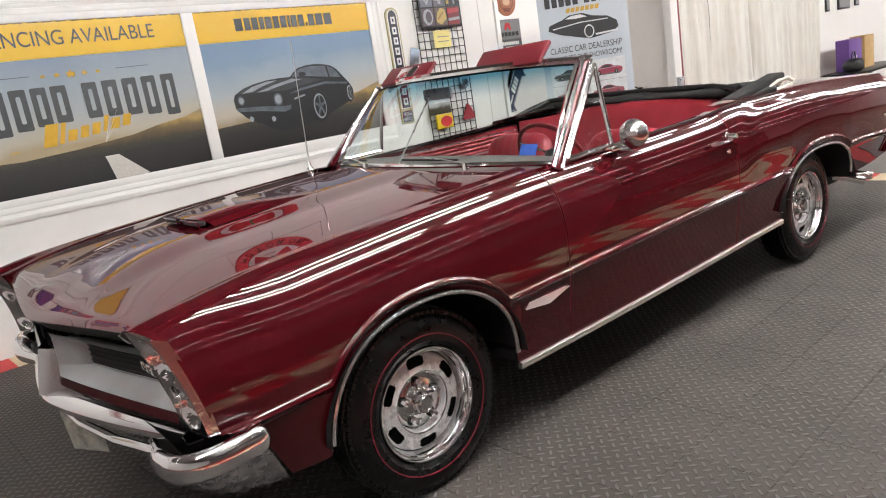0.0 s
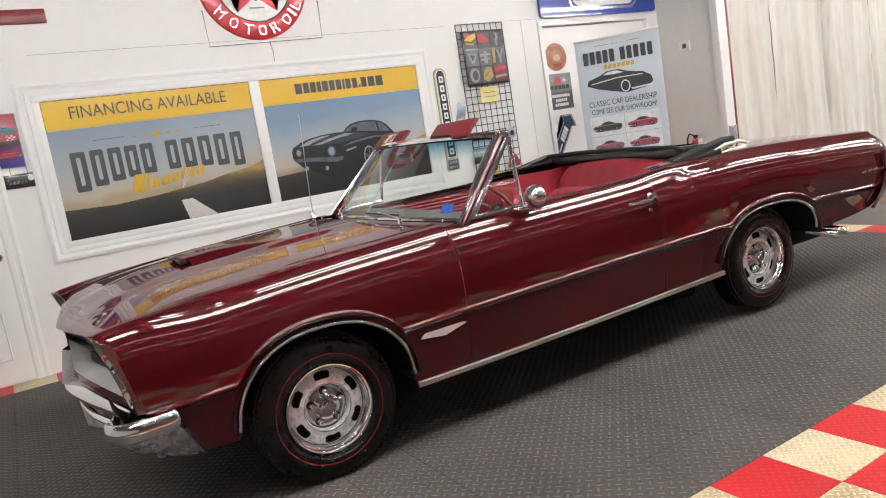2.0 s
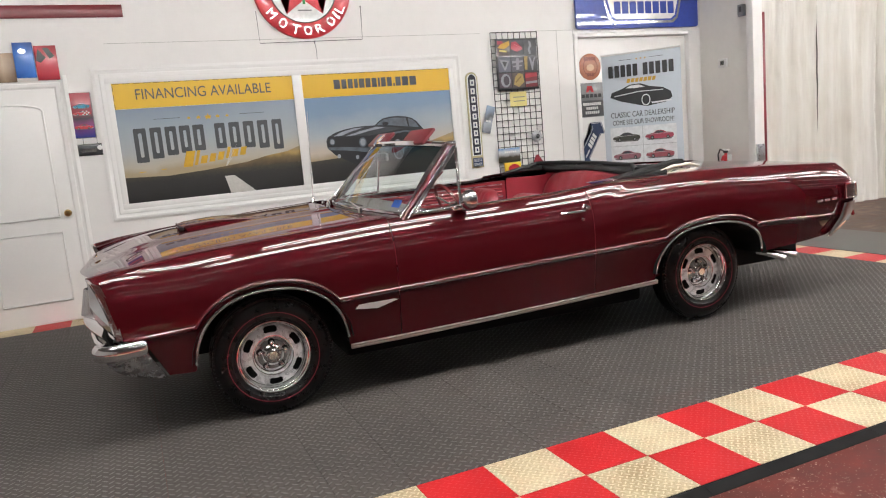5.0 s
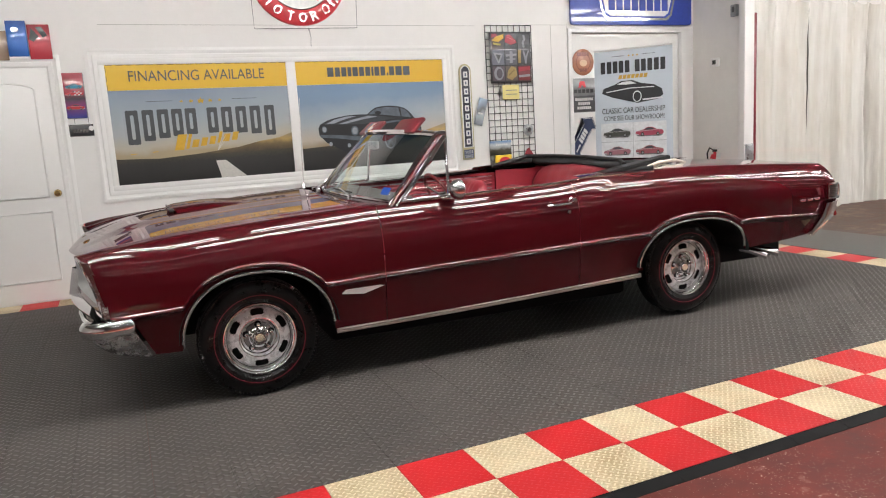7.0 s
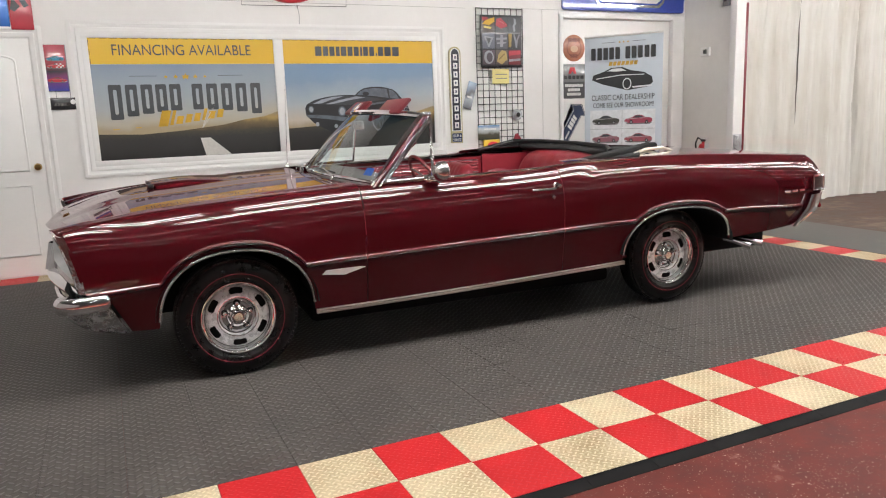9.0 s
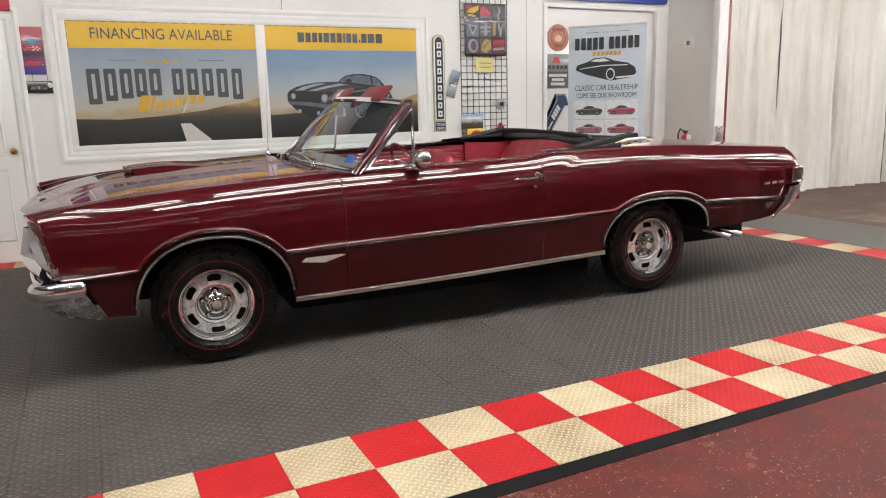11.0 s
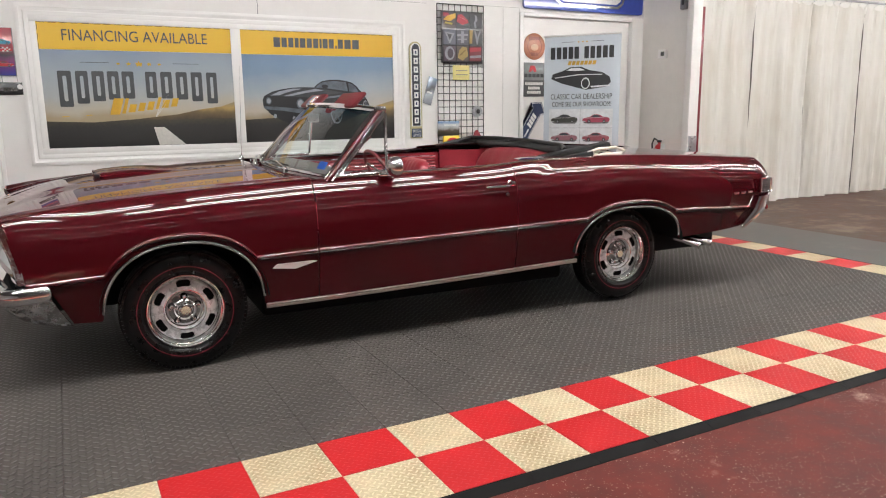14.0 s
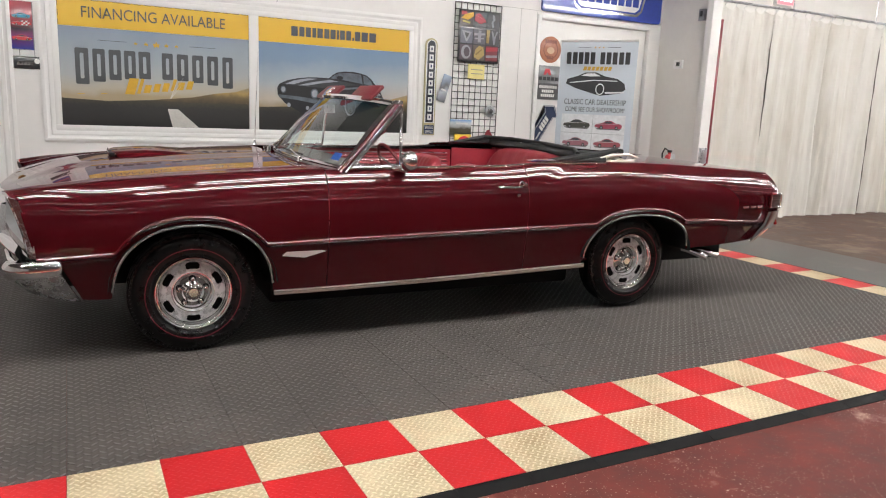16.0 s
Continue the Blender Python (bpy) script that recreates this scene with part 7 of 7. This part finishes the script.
    part("side", box(-0.42, 0.05, -0.12, 0.13, 0, 0.56, 0.004), mat("plywood", (0.5, 0.33, 0.14), 0.6, var=0.15, scale=9), wb)
    bg = thing("black_bag", pose(11.75, 4.35, zt), "crumpled black bag on the table", "bag")

    def bag(u, v):
        a, b = u * 2 * math.pi, (v - 0.5) * math.pi
        r = 1 + 0.25 * noise.noise(Vector((math.cos(a) * 2, math.sin(a) * 2, v * 3)))
        return (0.26 * r * math.cos(a) * math.cos(b) ** 0.6, 0.14 * r * math.sin(a) * math.cos(b) ** 0.6, 0.11 + 0.11 * math.sin(b))
    part("sack", grid(bag, lin(0, 1, 25), lin(0.02, 0.98, 11)), BLACK, bg, "", 60)
    part("strap", tube([(-0.1, 0, 0.2), (-0.05, 0, 0.34), (0.05, 0, 0.34), (0.1, 0, 0.2)], 0.012, 6), BLACK, bg)
    for x, w, z0, z1 in ((12.27, 0.16, 1.49, 2.0), (13.05, 0.55, 1.5, 2.1), (13.7, 0.2, 1.53, 2.0)):
        pf = thing("framed_photo", pose(x, 4.95, z0), "dark framed photograph on the white wall", "picture", "photos on the far wall")
        part("frame", box(-w / 2, w / 2, -0.03, 0, 0, z1 - z0, 0.005), dark, pf)
        part("photo", box(-w / 2 + 0.03, w / 2 - 0.03, -0.034, -0.03, 0.03, z1 - z0 - 0.03), grey, pf)


def build_banner_stand():
    """Roll-up banner standing askew before the recess."""
    st = thing("banner_stand", pose(3.81, 4.49, 0, 0, 0, -53.3), "pale blue roll-up banner stand with car pictures and lettering", "banner stand")
    W_ = 0.852
    pale = mat("pale_banner_print", (0.56, 0.62, 0.68), 0.45, var=0.03, scale=2, bump=0.04, bscale=6)
    inkd, gold, whitep = ink("banner_ink", (0.02, 0.022, 0.025)), ink("banner_gold", (0.6, 0.36, 0.05)), ink("banner_white", (0.72, 0.74, 0.76))
    part("sheet", grid(lambda u, v: (W_ * u, 0.006 * math.sin(2.2 * math.pi * v), 0.09 + 2.02 * v), lin(0, 1, 8), lin(0, 1, 20), thick=0.002, away=(0.4, 1, 1)), pale, st)
    part("top_rail", tube([(-0.004, 0, 2.115), (W_ + 0.004, 0, 2.115)], 0.011, 10), TRIMP, st)
    part("base", box(-0.01, W_ + 0.01, -0.06, 0.06, 0.0, 0.09, 0.02), BRUSHED, st)
    part("pole", tube([(W_ / 2, 0.04, 0.05), (W_ / 2, 0.03, 2.10)], 0.01, 8), BRUSHED, st)
    for sx in (0.1, W_ - 0.1):
        part("foot", box(sx - 0.02, sx + 0.02, -0.16, 0.16, -0.001, 0.012, 0.004), BRUSHED, st)
    y = -0.010
    for k, x in enumerate((0.075, 0.145, 0.212, 0.278, 0.345, 0.455, 0.522, 0.590, 0.66, 0.728)):
        w = 0.056
        part("name_block", flat_poly(round_rect(x, x + w * 0.9, 1.862, 1.99, 0.006, 2), y), inkd, st)
    bars(st, "script_block", 0.27, 0.59, 1.795, 0.042, 7, y, gold, 0.012)
    for k in range(3):
        part("star", flat_poly(disc_pts(0.39 + 0.045 * k, 2.04, 0.009, n=10), y), gold, st)
    for x in (0.20, 0.53):
        part("rule", box(x, x + 0.14, y - 0.001, y + 0.001, 2.04, 2.044), inkd, st)
    # dark lead-sled silhouette
    part("picture_car", flat_poly([(0.085, 1.65), (0.10, 1.70), (0.22, 1.735), (0.30, 1.772), (0.42, 1.775), (0.52, 1.735), (0.66, 1.71), (0.74, 1.66), (0.755, 1.60), (0.70, 1.555), (0.56, 1.535), (0.48, 1.525), (0.40, 1.545), (0.20, 1.60)], y), inkd, st)
    part("picture_glass", flat_poly([(0.255, 1.738), (0.315, 1.762), (0.405, 1.764), (0.47, 1.735), (0.36, 1.73)], y - 0.002), whitep, st)
    part("picture_line", flat_poly([(0.13, 1.665), (0.40, 1.695), (0.66, 1.69), (0.66, 1.682), (0.40, 1.685), (0.13, 1.655)], y - 0.002), whitep, st)
    part("picture_wheel", flat_poly(disc_pts(0.475, 1.595, 0.048, 0.062), y - 0.002), whitep, st)
    part("picture_hub", flat_poly(disc_pts(0.475, 1.595, 0.038, 0.05), y - 0.004), inkd, st)
    part("picture_bumper", flat_poly([(0.53, 1.565), (0.74, 1.575), (0.75, 1.56), (0.54, 1.548)], y - 0.002), whitep, st)
    part("lettering", moved(words("CLASSIC CAR DEALERSHIP", 0.69, 0.058), Matrix.Translation((0.083, y - 0.002, 1.425))), inkd, st)
    part("lettering", moved(words("COME SEE OUR SHOWROOM!", 0.665, 0.052), Matrix.Translation((0.10, y - 0.002, 1.345))), inkd, st)
    part("picture_sheet", flat_poly([(0.065, 0.92), (0.785, 0.92), (0.785, 1.318), (0.065, 1.318)], y + 0.001), whitep, st)
    part("picture_divider", join(box(0.423, 0.427, y - 0.0025, y - 0.001, 0.92, 1.318), box(0.065, 0.785, y - 0.0025, y - 0.001, 1.108, 1.112)), ink("pale_line", (0.35, 0.36, 0.38)), st)
    for x, z, c in ((0.09, 1.145, (0.06, 0.06, 0.05)), (0.45, 1.145, (0.38, 0.06, 0.10)), (0.09, 0.945, (0.32, 0.13, 0.16)), (0.45, 0.945, (0.34, 0.09, 0.11))):
        small_car(st, x, z, 0.305, ink("car_print", c), y - 0.003)


# ---- build ----
build_room()
build_window()
build_door()
build_recess()
build_curtains()
build_lights()
build_car()
build_banner_stand()
build_wall_things()
build_tiles()
